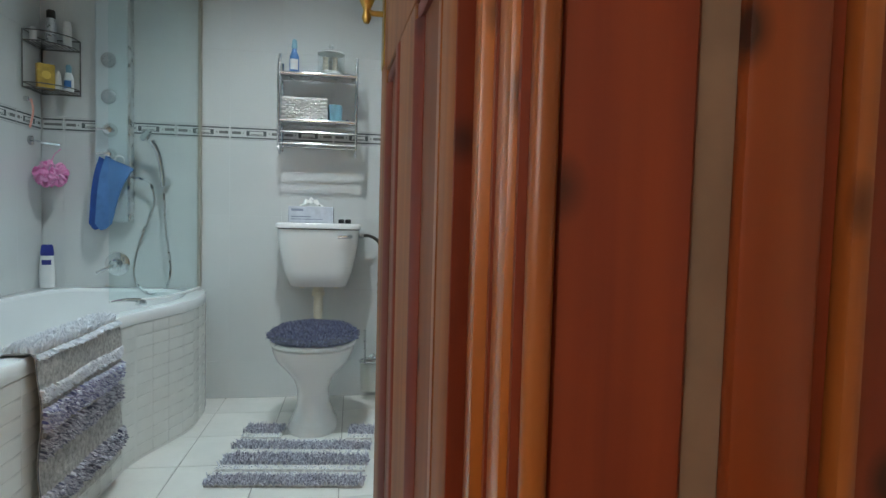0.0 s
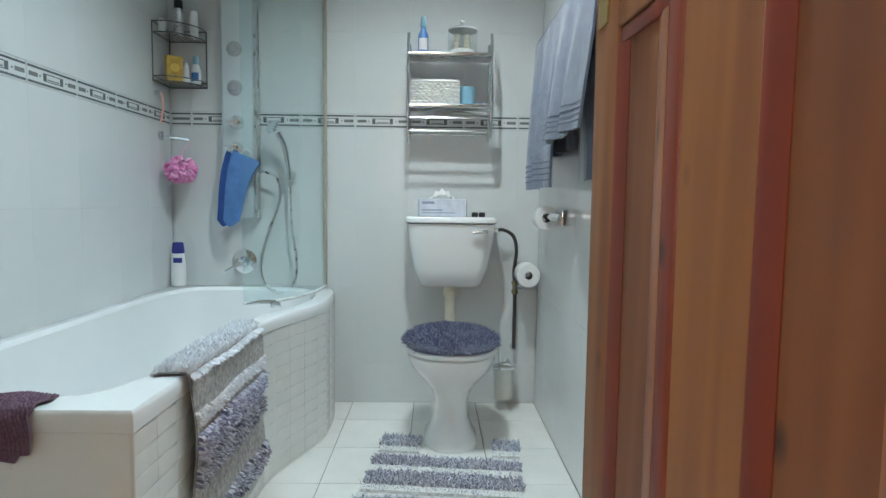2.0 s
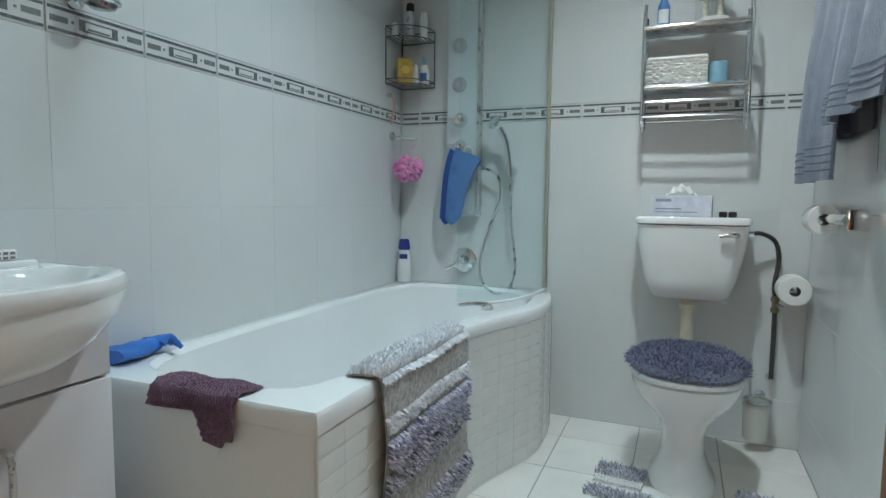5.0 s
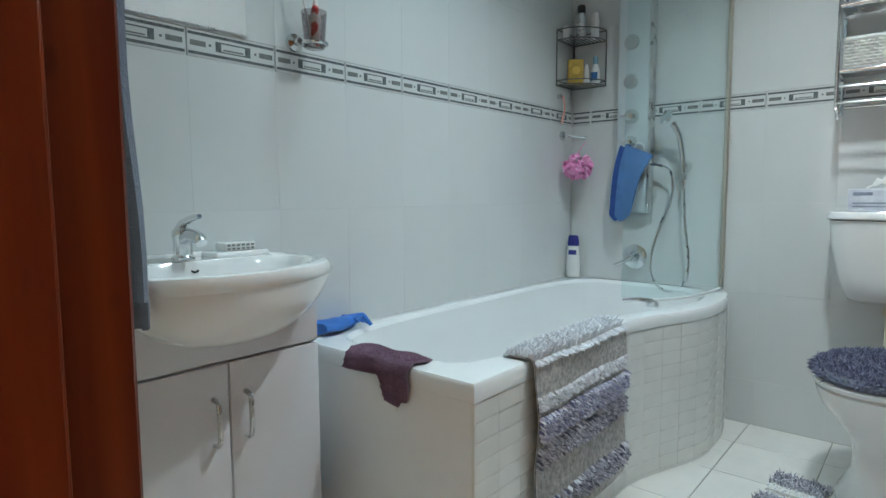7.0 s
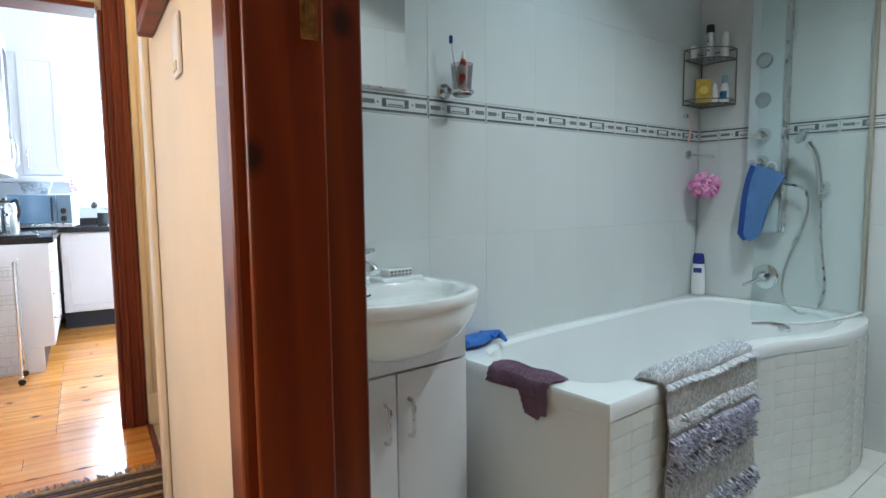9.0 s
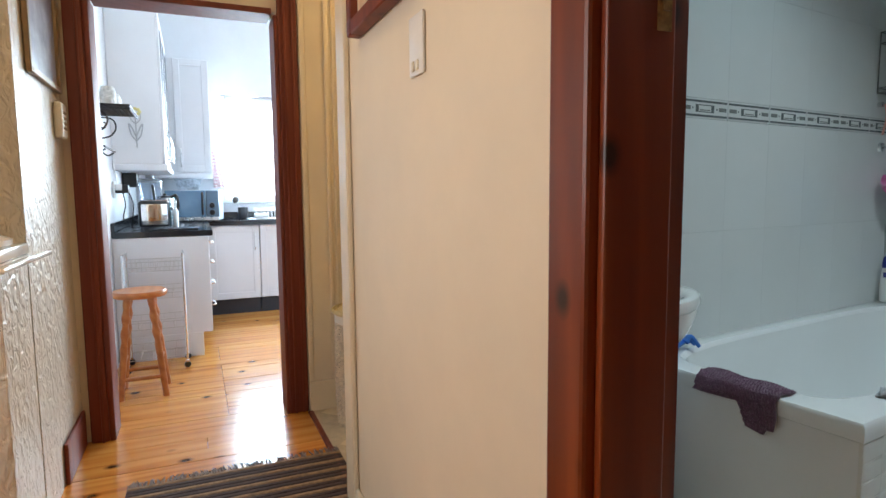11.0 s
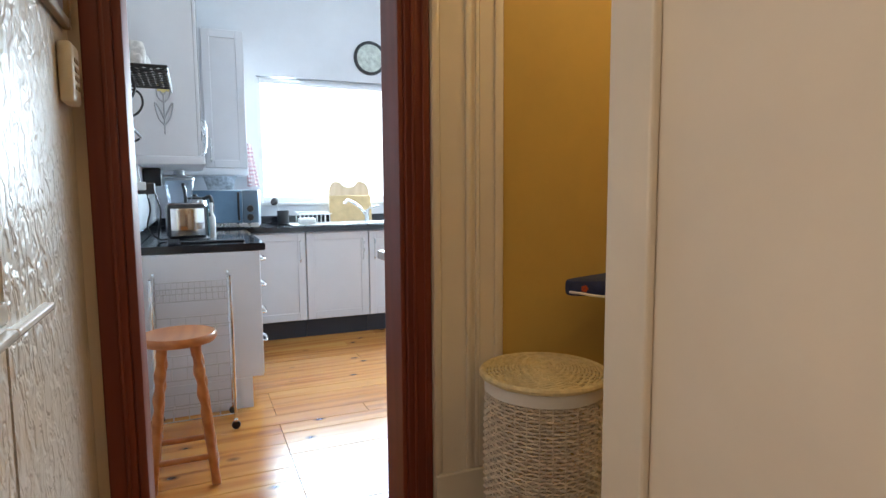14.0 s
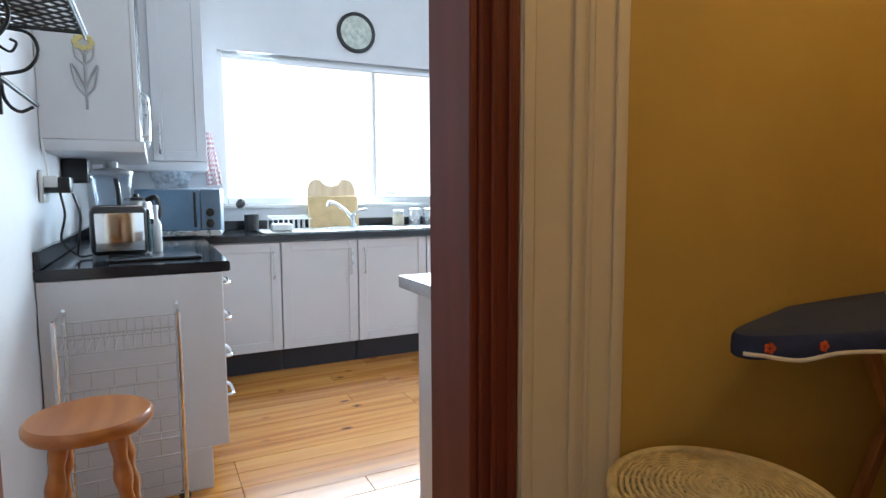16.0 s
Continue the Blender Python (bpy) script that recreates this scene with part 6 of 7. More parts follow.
for k, (y0, y1, hy) in enumerate(((0.20, 0.655, 0.61), (0.66, 1.165, 1.12), (1.17, 1.675, 1.215), (1.68, 2.2, 2.15), (2.205, 2.72, 2.25))):
    u = thing("base_cabinet", HALL @ pose(-6.14, (y0 + y1) / 2, 0), "white shaker base cabinet below the sink", "cabinet", "kitchen base cabinets")
    h = (y1 - y0) / 2
    part("body", boxed(-0.315, 0.306, -h, h, 0.15, 0.858), WHITE_BOARD, u, smooth=False)
    shaker(u, -h + 0.002, h - 0.002, 0.155, 0.85, 0.319, hy - (y0 + y1) / 2)
    part("plinth", boxed(-0.315, 0.25, -h, h, 0, 0.149), PLINTH, u, "dark kick board", smooth=False)
left = thing("drawer_cabinet", HALL @ pose(-4.75, -0.13, 0), "white drawer cabinet at the counter's end", "cabinet")
part("body", boxed(-0.30, 0.296, -0.296, 0.29, 0.17, 0.858), WHITE_BOARD, left, smooth=False)
part("end_panel", boxed(0.297, 0.313, -0.296, 0.305, 0.17, 0.858, 0.002, 1), WHITE_BOARD, left)
part("end_panel_foot", boxed(0.297, 0.313, -0.296, 0.243, 0.0, 0.169, 0.002, 1), WHITE_BOARD, left)
part("plinth", boxed(-0.30, 0.296, -0.296, 0.24, 0, 0.168), PLINTH, left, "dark kick board", smooth=False)
for z0, z1 in ((0.175, 0.40), (0.405, 0.56), (0.565, 0.71), (0.715, 0.852)):
    d = part("drawer", boxed(-0.298, 0.290, 0.291, 0.309, z0, z1, 0.002, 1), WHITE_BOARD, left)
    zz = z1 - 0.045
    part("handle", tube(bmesh.new(), smooth_path([(0.11, 0.308, zz), (0.115, 0.328, zz), (0.16, 0.336, zz), (0.24, 0.336, zz), (0.27, 0.328, zz), (0.275, 0.308, zz)], 4), 0.0065, 8), CHROME, d, "bright bow handle")
for k, x0 in enumerate((-5.75, -5.41)):
    u = thing("base_cabinet", HALL @ pose(x0 + 0.17, -0.13, 0), "white base cabinet along the side wall", "cabinet", "side wall base cabinets")
    part("body", boxed(-0.168, 0.168, -0.296, 0.29, 0.17, 0.858), WHITE_BOARD, u, smooth=False)
    part("door", boxed(-0.166, 0.166, 0.291, 0.309, 0.175, 0.852, 0.002, 1), WHITE_BOARD, u)
    part("plinth", boxed(-0.168, 0.168, -0.296, 0.24, 0, 0.168), PLINTH, u, smooth=False)
top = thing("worktop", HALL @ pose(-5.2, -0.43, 0.86), "polished black L-shaped kitchen worktop", "worktop")
b = bmesh.new()
prism(b, [(0.765, 0.0), (0.765, 0.635), (-0.58, 0.635), (-0.58, 3.15), (-1.258, 3.15), (-1.258, 0.0)], 0, 0.04)
bmesh.ops.bevel(b, geom=[e for e in b.edges], offset=0.004, segments=2, affect="EDGES")
part("slab", b, WORKTOP, top)
part("upstand", boxed(-1.24, 0.765, 0.001, 0.022, 0.041, 0.105, 0.003, 1), WORKTOP, top)
part("upstand", boxed(-1.258, -1.238, 0.03, 3.14, 0.041, 0.105, 0.003, 1), WORKTOP, top)
sink = thing("kitchen_sink", HALL @ pose(-6.08, 1.35, 0.901), "stainless steel sink with a drainer", "sink")
b = bmesh.new()
box(b, -0.22, 0.22, -0.78, -0.30, 0, 0.008, 0.003, 1)
box(b, -0.22, 0.22, 0.32, 0.50, 0, 0.008, 0.003, 1)
box(b, -0.22, -0.18, -0.30, 0.32, 0, 0.008, 0.003, 1)
box(b, 0.18, 0.22, -0.30, 0.32, 0, 0.008, 0.003, 1)
part("rim", b, BRUSHED, sink)
part("bowl", rings(bmesh.new(), [[(x * s, 0.01 + y * s, z) for x, y in ((-0.18, -0.31), (0.18, -0.31), (0.18, 0.31), (-0.18, 0.31))] for s, z in ((1, 0.004), (0.96, 0.0035), (0.9, 0.002))]), BRUSHED, sink)
mix = thing("kitchen_tap", HALL @ pose(-6.26, 1.28, 0.909), "chrome kitchen mixer tap with a swivel spout", "tap")
part("base", lathe(bmesh.new(), [(0.027, 0), (0.027, 0.01), (0.021, 0.02), (0.021, 0.08), (0.024, 0.09), (0.018, 0.10)], 18), CHROME, mix)
part("spout", tube(bmesh.new(), smooth_path([(0.0, -0.01, 0.05), (0.05, -0.07, 0.12), (0.08, -0.15, 0.17), (0.085, -0.20, 0.185), (0.085, -0.215, 0.155)], 6), 0.012, 10), CHROME, mix)
part("lever", tube(bmesh.new(), [(0, 0, 0.095), (0.02, 0.05, 0.125), (0.02, 0.10, 0.13)], lambda u: 0.011 - 0.004 * u, 8), CHROME, mix)

# things by the sink
def board_outline(w, h, notch):
    out = [(-w, 0), (w, 0), (w, h * 0.72)]
    for k in range(7):
        a = math.pi / 2 * k / 6
        out.append((w - 0.06 + 0.06 * math.cos(a), h * 0.72 + h * 0.28 * math.sin(a)))
    if notch:
        out += [(0.075 * math.cos(a), h * 1.0 - 0.05 * math.sin(a)) for a in (math.pi * k / 8 for k in range(9))]
    for k in range(7):
        a = math.pi / 2 * (6 - k) / 6
        out.append((-w + 0.06 - 0.06 * math.cos(a), h * 0.72 + h * 0.28 * math.sin(a)))
    return out + [(-w, h * 0.72)]


cb = solid("chopping_board", turned(prism(bmesh.new(), board_outline(0.185, 0.36, True), 0, 0.018), pose(0, 0, 0, 82, 0, 90)), PALE_WOOD, HALL @ pose(-6.385, 1.16, 0.903), "pale wooden chopping board with a notched top", "chopping board")
cb2 = solid("chopping_board", turned(boxed(-0.19, 0.19, 0, 0.235, 0, 0.018, 0.004, 1), pose(0, 0, 0, 80, 0, 90)), plain("bamboo", (0.58, 0.40, 0.20), 0.5, vary=0.15, scale=12), HALL @ pose(-6.345, 1.16, 0.903), "rectangular bamboo chopping board by the tap", "chopping board")
rack = thing("dish_rack", HALL @ pose(-6.16, 0.78, 0.911), "white wire dish rack on the drainer", "dish rack")
for k in range(8):
    part("wire", tube(bmesh.new(), [(-0.1, -0.12 + 0.035 * k, 0.0), (-0.1, -0.12 + 0.035 * k, 0.09), (0.1, -0.12 + 0.035 * k, 0.075), (0.1, -0.12 + 0.035 * k, 0.0)], 0.003, 5), WHITE_PLASTIC, rack)
part("rail", tube(bmesh.new(), [(-0.1, -0.13, 0.09), (-0.1, 0.14, 0.09)], 0.004, 6), WHITE_PLASTIC, rack)
part("rail", tube(bmesh.new(), [(0.1, -0.13, 0.075), (0.1, 0.14, 0.075)], 0.004, 6), WHITE_PLASTIC, rack)
sponge = solid("scourer", boxed(-0.04, 0.04, -0.07, 0.07, 0, 0.05, 0.015, 3), WHITE_PLASTIC, HALL @ pose(-5.98, 0.70, 0.911), "white cloth bundle beside the dish rack", "cloth")
pot = thing("utensil_pot", HALL @ pose(-6.22, 0.545, 0.901), "black utensil pot with a round brush", "utensil pot")
part("pot", lathe(bmesh.new(), [(0.042, 0), (0.046, 0.004), (0.05, 0.115), (0.045, 0.115), (0.04, 0.01)], 20), BLACK_PLASTIC, pot)
part("brush_stem", tube(bmesh.new(), [(0, 0, 0.02), (-0.01, -0.05, 0.16)], 0.006, 6), WHITE_PLASTIC, pot)
part("brush_head", turned(lathe(bmesh.new(), [(0.028, -0.015), (0.036, 0.0), (0.03, 0.016)], 14), pose(-0.01, -0.065, 0.19, 60, 0, 30)), DARK_HOSE, pot)
for k, (y, r, h, mt) in enumerate(((1.66, 0.045, 0.10, plain("beige_contents", (0.55, 0.47, 0.36), 0.8)), (1.80, 0.046, 0.11, BRUSHED), (1.92, 0.046, 0.11, BRUSHED))):
    j = thing("storage_jar", HALL @ pose(-6.30, y, 0.901), "clear storage jar with a steel lid by the window" if k == 0 else "steel storage jar by the window", "jar", "jars by the window")
    part("body", lathe(bmesh.new(), [(r * 0.9, 0), (r, 0.006), (r, h * 0.75), (r * 0.85, h)], 20), mt, j)
    part("lid", lathe(bmesh.new(), [(r * 0.95, h + 0.001), (r * 0.95, h + 0.022), (r * 0.8, h + 0.027)], 20), BRUSHED, j)

# window
win = thing("window_1", HALL @ pose(-6.46, 0, 0), "wide white-framed kitchen window with half-drawn blinds", "window", kind="structure")
b = bmesh.new()
y0, y1, z0, z1 = WIN
for a0, a1, c0, c1 in ((y0, y0 + 0.04, z0, z1), (y1 - 0.04, y1, z0, z1), (y0 + 0.04, y1 - 0.04, z0, z0 + 0.05), (y0 + 0.04, y1 - 0.04, z1 - 0.04, z1), (1.545, 1.562, z0 + 0.05, z1 - 0.04)):
    box(b, -0.10, -0.05, a0, a1, c0, c1, 0.004, 1)
part("window_frame", b, WHITE_PLASTIC, win)
part("window_sill", boxed(-0.10, 0.02, y0 - 0.02, y1 + 0.02, z0 - 0.03, z0 - 0.001, 0.004, 1), WHITE_PLASTIC, win)
for a0, a1 in ((y0 + 0.04, 1.544), (1.563, y1 - 0.04)):
    pn = part("pane", boxed(-0.078, -0.074, a0, a1, z0 + 0.05, z1 - 0.04), WINDOW_GLASS, win)
    pn.visible_shadow = False
part("latch", boxed(-0.05, -0.03, 1.62, 1.72, z0 + 0.07, z0 + 0.085, 0.003, 1), BRUSHED, win)
SLAT = plain("blind_slat", (0.86, 0.88, 0.92), 0.45, vary=0.03)
blind = thing("venetian_blind", HALL @ pose(-6.46, 0, 0), "white venetian blind half drawn over the window", "blind")
part("head_rail", boxed(-0.045, -0.005, 0.42, 2.72, z1 - 0.06, z1 - 0.03, 0.003, 1), SLAT, blind)
slat = mesh_of("slat", turned(boxed(-0.012, 0.012, 1.58, 2.70, -0.0006, 0.0006), pose(0, 0, 0, 0, 6)), SLAT)
for k in range(36):
    part("slat", slat, None, blind, m=pose(-0.025, 0, z1 - 0.075 - 0.0235 * k))
for y in (1.66, 2.6):
    part("cord", tube(bmesh.new(), [(-0.025, y, z1 - 0.06), (-0.025, y, z1 - 0.93)], 0.0012, 4), SLAT, blind)
outside = solid("backdrop", boxed(-0.1, 0.1, -14, 14, -1, 9), plain("backdrop_white", (0.85, 0.87, 0.9), 0.9), HALL @ pose(-11, 1.5, 0), "bright pale wall and sky beyond the window", "backdrop", kind="structure", smooth=False)
bm_ = outside.data.materials[0].node_tree.nodes["Principled BSDF"]
bm_.inputs["Emission Color"].default_value, bm_.inputs["Emission Strength"].default_value = (0.94, 0.97, 1.0, 1), 5.0

clock = thing("wall_plate", HALL @ pose(-6.458, 1.395, 2.378), "round glass wall plate with a black rim", "plate")
part("rim", turned(lathe(bmesh.new(), [(0.152, 0), (0.150, 0.014), (0.138, 0.02), (0.124, 0.016), (0.124, 0.004)], 40, ends=False), pose(0, 0, 0, 0, 90)), BLACK_PLASTIC, clock)
part("plate", turned(lathe(bmesh.new(), [(0.126, 0.002), (0.126, 0.008), (0.09, 0.006), (0.085, 0.011), (0.05, 0.007), (0.045, 0.012), (0.02, 0.008), (0.012, 0.014)], 36), pose(0, 0, 0, 0, 90)), plain("pale_plate", (0.60, 0.64, 0.58), 0.15, vary=0.25, scale=25), clock)

# wall units
wu = thing("wall_cabinet", HALL @ pose(-5.33, -0.43, 1.30), "white wall cabinet with glazed doors and a painted flower", "wall cabinet")
part("body", boxed(-0.58, 0.58, 0.003, 0.325, 0.075, 1.15), WHITE_BOARD, wu, smooth=False)
part("light_rail", boxed(-0.58, 0.583, 0.003, 0.36, 0.028, 0.074, 0.006, 2), WHITE_BOARD, wu)
part("under_shelf", boxed(-0.57, 0.57, 0.01, 0.32, 0.060, 0.0735), WHITE_BOARD, wu, smooth=False)
for k, x0 in enumerate((-0.58, -0.19, 0.20)):
    d = part("door", boxed(x0 + 0.002, x0 + 0.382, 0.326, 0.345, 0.08, 1.145, 0.003, 1), WHITE_BOARD, wu)
    b = bmesh.new()
    for q in range(3):
        box(b, x0 + 0.07 + 0.085 * q, x0 + 0.145 + 0.085 * q, 0.3455, 0.348, 0.17, 1.05)
    part("glazing", b, PLINTH, d, smooth=False)
    part("handle", tube(bmesh.new(), smooth_path([(x0 + 0.04, 0.344, 0.12), (x0 + 0.04, 0.372, 0.14), (x0 + 0.04, 0.378, 0.22), (x0 + 0.04, 0.372, 0.30), (x0 + 0.04, 0.344, 0.32)], 5), 0.0065, 8), BRUSHED, d)
PALE_GREY = plain("grey_wire", (0.42, 0.42, 0.44), 0.4, 0.5)
b = bmesh.new()
for sgn in (-1, 1):
    tube(b, smooth_path([(0.584, 0.165, 0.24), (0.584, 0.165 + sgn * 0.03, 0.28), (0.584, 0.165 + sgn * 0.045, 0.36), (0.584, 0.165 + sgn * 0.025, 0.33), (0.584, 0.165, 0.27)], 4), 0.0045, 6)
    tube(b, smooth_path([(0.584, 0.165, 0.36), (0.584, 0.165 + sgn * 0.028, 0.39), (0.584, 0.165 + sgn * 0.030, 0.44), (0.584, 0.165, 0.40)], 4), 0.0045, 6)
tube(b, [(0.584, 0.165, 0.19), (0.584, 0.165, 0.40)], 0.0045, 6)
orn = part("flower_ornament", b, PALE_GREY, wu, "grey wire flower ornament")
b = bmesh.new()
for k in range(8):
    a = 2 * math.pi * k / 8
    box(b, 0.582, 0.588, 0.165 + 0.028 * math.cos(a) - 0.011, 0.165 + 0.028 * math.cos(a) + 0.011, 0.445 + 0.022 * math.sin(a) - 0.010, 0.445 + 0.022 * math.sin(a) + 0.010, 0.002)
part("petals", b, plain("straw_yellow", (0.66, 0.55, 0.22), 0.7), orn, "straw yellow petals")
wu2 = thing("wall_cabinet", HALL @ pose(-6.28, 0.0, 1.285), "tall white shaker wall cabinet next to the window", "wall cabinet")
part("body", boxed(-0.175, 0.155, -0.42, 0.27, 0.075, 1.14), WHITE_BOARD, wu2, smooth=False)
part("light_rail", boxed(-0.175, 0.182, -0.42, 0.27, 0.02, 0.074, 0.006, 2), WHITE_BOARD, wu2)
shaker(wu2, -0.04, 0.268, 0.08, 1.135, 0.168, 0.0, (0.13, 0.30))
tea = thing("tea_towel", HALL @ pose(-6.42, 0.325, 1.58), "red and white checked tea towel hanging by the window", "tea towel")
g = [[(0.012 + 0.012 * math.sin(2.1 * j), -0.05 + 0.1 * j / 6 * (0.5 + 0.5 * i / 9) + 0.01 * i / 9, -0.04 * i + 0.0) for j in range(7)] for i in range(10)]
CHECK, ct, cb_ = material("checked_cloth")
wv1 = node(ct, "ShaderNodeTexChecker", Scale=60.0, Color1=(0.62, 0.36, 0.38, 1), Color2=(0.80, 0.76, 0.78, 1))
ct.links.new(coords(ct), wv1.inputs["Vector"])
ct.links.new(wv1.outputs["Color"], cb_.inputs["Base Color"])
cb_.inputs["Roughness"].default_value = 0.9
part("cloth", sheet(bmesh.new(), g, 0.006), CHECK, tea)

# appliances on the counter
mw = thing("microwave", HALL @ pose(-5.95, 0.095, 0.901, 0, 0, -8) @ Matrix.Diagonal((1, 0.93, 1.0, 1)), "silver microwave oven with a blue-grey door", "microwave")
part("case", boxed(-0.17, 0.17, -0.24, 0.255, 0.012, 0.29, 0.008, 2), plain("silver_paint", (0.40, 0.48, 0.56), 0.35, 0.2), mw)
part("door", boxed(0.171, 0.186, -0.236, 0.13, 0.045, 0.284, 0.004, 1), plain("dark_blue_glass", (0.15, 0.26, 0.39), 0.25, vary=0.1), mw)
part("control_panel", boxed(0.171, 0.184, 0.134, 0.252, 0.045, 0.284, 0.004, 1), plain("grey_panel", (0.13, 0.20, 0.28), 0.3), mw)
part("handle", tube(bmesh.new(), smooth_path([(0.184, 0.105, 0.075), (0.215, 0.105, 0.085), (0.215, 0.105, 0.25), (0.184, 0.105, 0.26)], 4), 0.009, 8), BLACK_PLASTIC, mw)
part("base_trim", boxed(0.171, 0.190, -0.238, 0.253, 0.012, 0.043, 0.004, 1), BRUSHED, mw)
for z in (0.085, 0.15):
    part("dial", turned(lathe(bmesh.new(), [(0.026, 0), (0.024, 0.014), (0.018, 0.016)], 18), pose(0.184, 0.19, z, 0, 90)), BLACK_PLASTIC, mw)
for x, y in ((-0.14, -0.2), (-0.14, 0.2), (0.14, -0.2), (0.14, 0.2)):
    part("foot", lathe(bmesh.new(), [(0.015, 0), (0.015, 0.013)], 10, x, y), BLACK_PLASTIC, mw)
bread = thing("metal_bowl", HALL @ pose(-5.97, 0.05, 1.1925), "embossed silver square bowl on the microwave", "bowl")
b = bmesh.new()
rings(b, [[(x * s, y * s * 1.15, z) for x, y in ((-0.1, -0.1), (0.1, -0.1), (0.1, 0.1), (-0.1, 0.1))] for s, z in ((0.75, 0.0), (1.0, 0.095), (1.06, 0.10), (0.98, 0.10), (0.74, 0.01))])
part("bowl", b, plain("embossed_silver", (0.55, 0.57, 0.60), 0.3, 0.8, vary=0.5, scale=35, bump_scale=40, bump_strength=0.9, bump_dist=0.006), bread)
toaster = thing("toaster", HALL @ pose(-4.77, -0.175, 0.901, 0, 0, 6) @ Matrix.Diagonal((1.12, 0.88, 1.12, 1)), "chrome toaster with black ends on the counter", "toaster")
part("shell", boxed(-0.075, 0.075, -0.125, 0.105, 0.015, 0.185, 0.022, 4), BLACK_PLASTIC, toaster)
part("side_plate", boxed(0.0752, 0.082, -0.108, 0.088, 0.03, 0.165, 0.003, 2), CHROME, toaster)
part("top_plate", boxed(-0.05, 0.05, -0.11, 0.09, 0.184, 0.190, 0.002, 1), CHROME, toaster)
part("end_cap", boxed(-0.06, 0.06, 0.106, 0.118, 0.02, 0.175, 0.004, 2), plain("teal_metal", (0.12, 0.22, 0.25), 0.25, 0.5), toaster)
part("lever", boxed(-0.012, 0.012, 0.118, 0.138, 0.12, 0.14, 0.003, 1), BLACK_PLASTIC, toaster)
b = bmesh.new()
for x in (-0.028, 0.012):
    box(b, x, x + 0.016, -0.095, 0.075, 0.1905, 0.192)
part("slots", b, PLINTH, toaster)
trayk = solid("baking_tray", boxed(-0.10, 0.10, -0.16, 0.17, 0, 0.012, 0.004, 1), plain("dark_tray", (0.10, 0.11, 0.13), 0.25, 0.6), HALL @ pose(-4.68, -0.06, 0.901, 0, 0, 4), "dark metal tray on the worktop", "tray")
JUG_GLASS = glass("jug_glass", (0.93, 0.96, 0.99), 0.12)
bl = thing("blender_jug", HALL @ pose(-5.06, -0.215, 0.901), "glass blender jug with a chrome cap", "blender")
part("base", lathe(bmesh.new(), [(0.08, 0), (0.082, 0.01), (0.07, 0.12), (0.055, 0.14)], 22), BRUSHED, bl)
part("jug", lathe(bmesh.new(), [(0.052, 0.145), (0.056, 0.15), (0.085, 0.34), (0.083, 0.345), (0.055, 0.155)], 24), JUG_GLASS, bl)
part("lid", lathe(bmesh.new(), [(0.087, 0.346), (0.087, 0.36), (0.06, 0.37), (0.03, 0.375), (0.03, 0.40), (0.02, 0.405)], 22), plain("smoky_lid", (0.30, 0.33, 0.36), 0.3), bl)
part("jug_handle", tube(bmesh.new(), smooth_path([(0.06, 0.02, 0.18), (0.12, 0.03, 0.20), (0.13, 0.03, 0.28), (0.085, 0.02, 0.32)], 4), 0.010, 8), BLACK_PLASTIC, bl)
ket = thing("charger_box", HALL @ pose(-5.35, -0.43, 1.19) @ Matrix.Diagonal((1.3, 1.3, 1.2, 1)), "black plug-in box on the kitchen wall", "plug")
part("box", boxed(-0.10, 0.06, 0.002, 0.085, 0.02, 0.115, 0.010, 2), BLACK_PLASTIC, ket)
part("label_strip", boxed(-0.05, 0.05, 0.0855, 0.087, 0.03, 0.06), PLINTH, ket)
kt = thing("kettle", HALL @ pose(-5.40, -0.13, 0.901), "brushed steel kettle with a black handle", "kettle")
part("body", lathe(bmesh.new(), [(0.085, 0), (0.09, 0.01), (0.085, 0.12), (0.07, 0.21), (0.06, 0.225)], 24), BRUSHED, kt)
part("lid", lathe(bmesh.new(), [(0.062, 0.226), (0.05, 0.24), (0.015, 0.245), (0.012, 0.26)], 18), BLACK_PLASTIC, kt)
part("handle", tube(bmesh.new(), smooth_path([(0.06, 0.05, 0.23), (0.10, 0.09, 0.24), (0.115, 0.10, 0.16), (0.08, 0.07, 0.06)], 5), 0.013, 8), BLACK_PLASTIC, kt)
soap = bottle("soap_bottle", HALL @ pose(-4.97, -0.045, 0.901), "white soap bottle with a pale blue label", [(0.025, 0), (0.028, 0.005), (0.028, 0.12), (0.012, 0.15), (0.012, 0.185)], WHITE_PLASTIC, [(0.016, 0.186), (0.016, 0.205), (0.012, 0.21)], WHITE_PLASTIC, 0.8, (1.8, 0.02, 0.10, 0.028), TEAL_PLASTIC)
skt = thing("wall_socket", HALL @ pose(-4.72, -0.428, 1.13), "white double socket with black plugs and cords", "socket")
part("plate", boxed(-0.075, 0.075, 0.001, 0.014, 0, 0.12, 0.004, 2), WHITE_PLASTIC, skt)
for x, z in ((0.02, 0.035),):
    pl = part("plug", boxed(x - 0.045, x + 0.045, 0.015, 0.10, z, z + 0.06, 0.008, 2), BLACK_PLASTIC, skt)
for k in range(2):
    part("cord", tube(bmesh.new(), smooth_path([(0.02, 0.06 + 0.04 * k, 0.035), (0.015, 0.07 + 0.05 * k, -0.05), (-0.02 + 0.03 * k, 0.05 + 0.06 * k, -0.15), (-0.06, 0.10, -0.215), (-0.11, 0.14, -0.22)], 6), 0.0045, 6), BLACK_PLASTIC, skt)
part("white_plug", boxed(0.03, 0.07, 0.015, 0.06, 0.055, 0.10, 0.006, 2), WHITE_PLASTIC, skt)
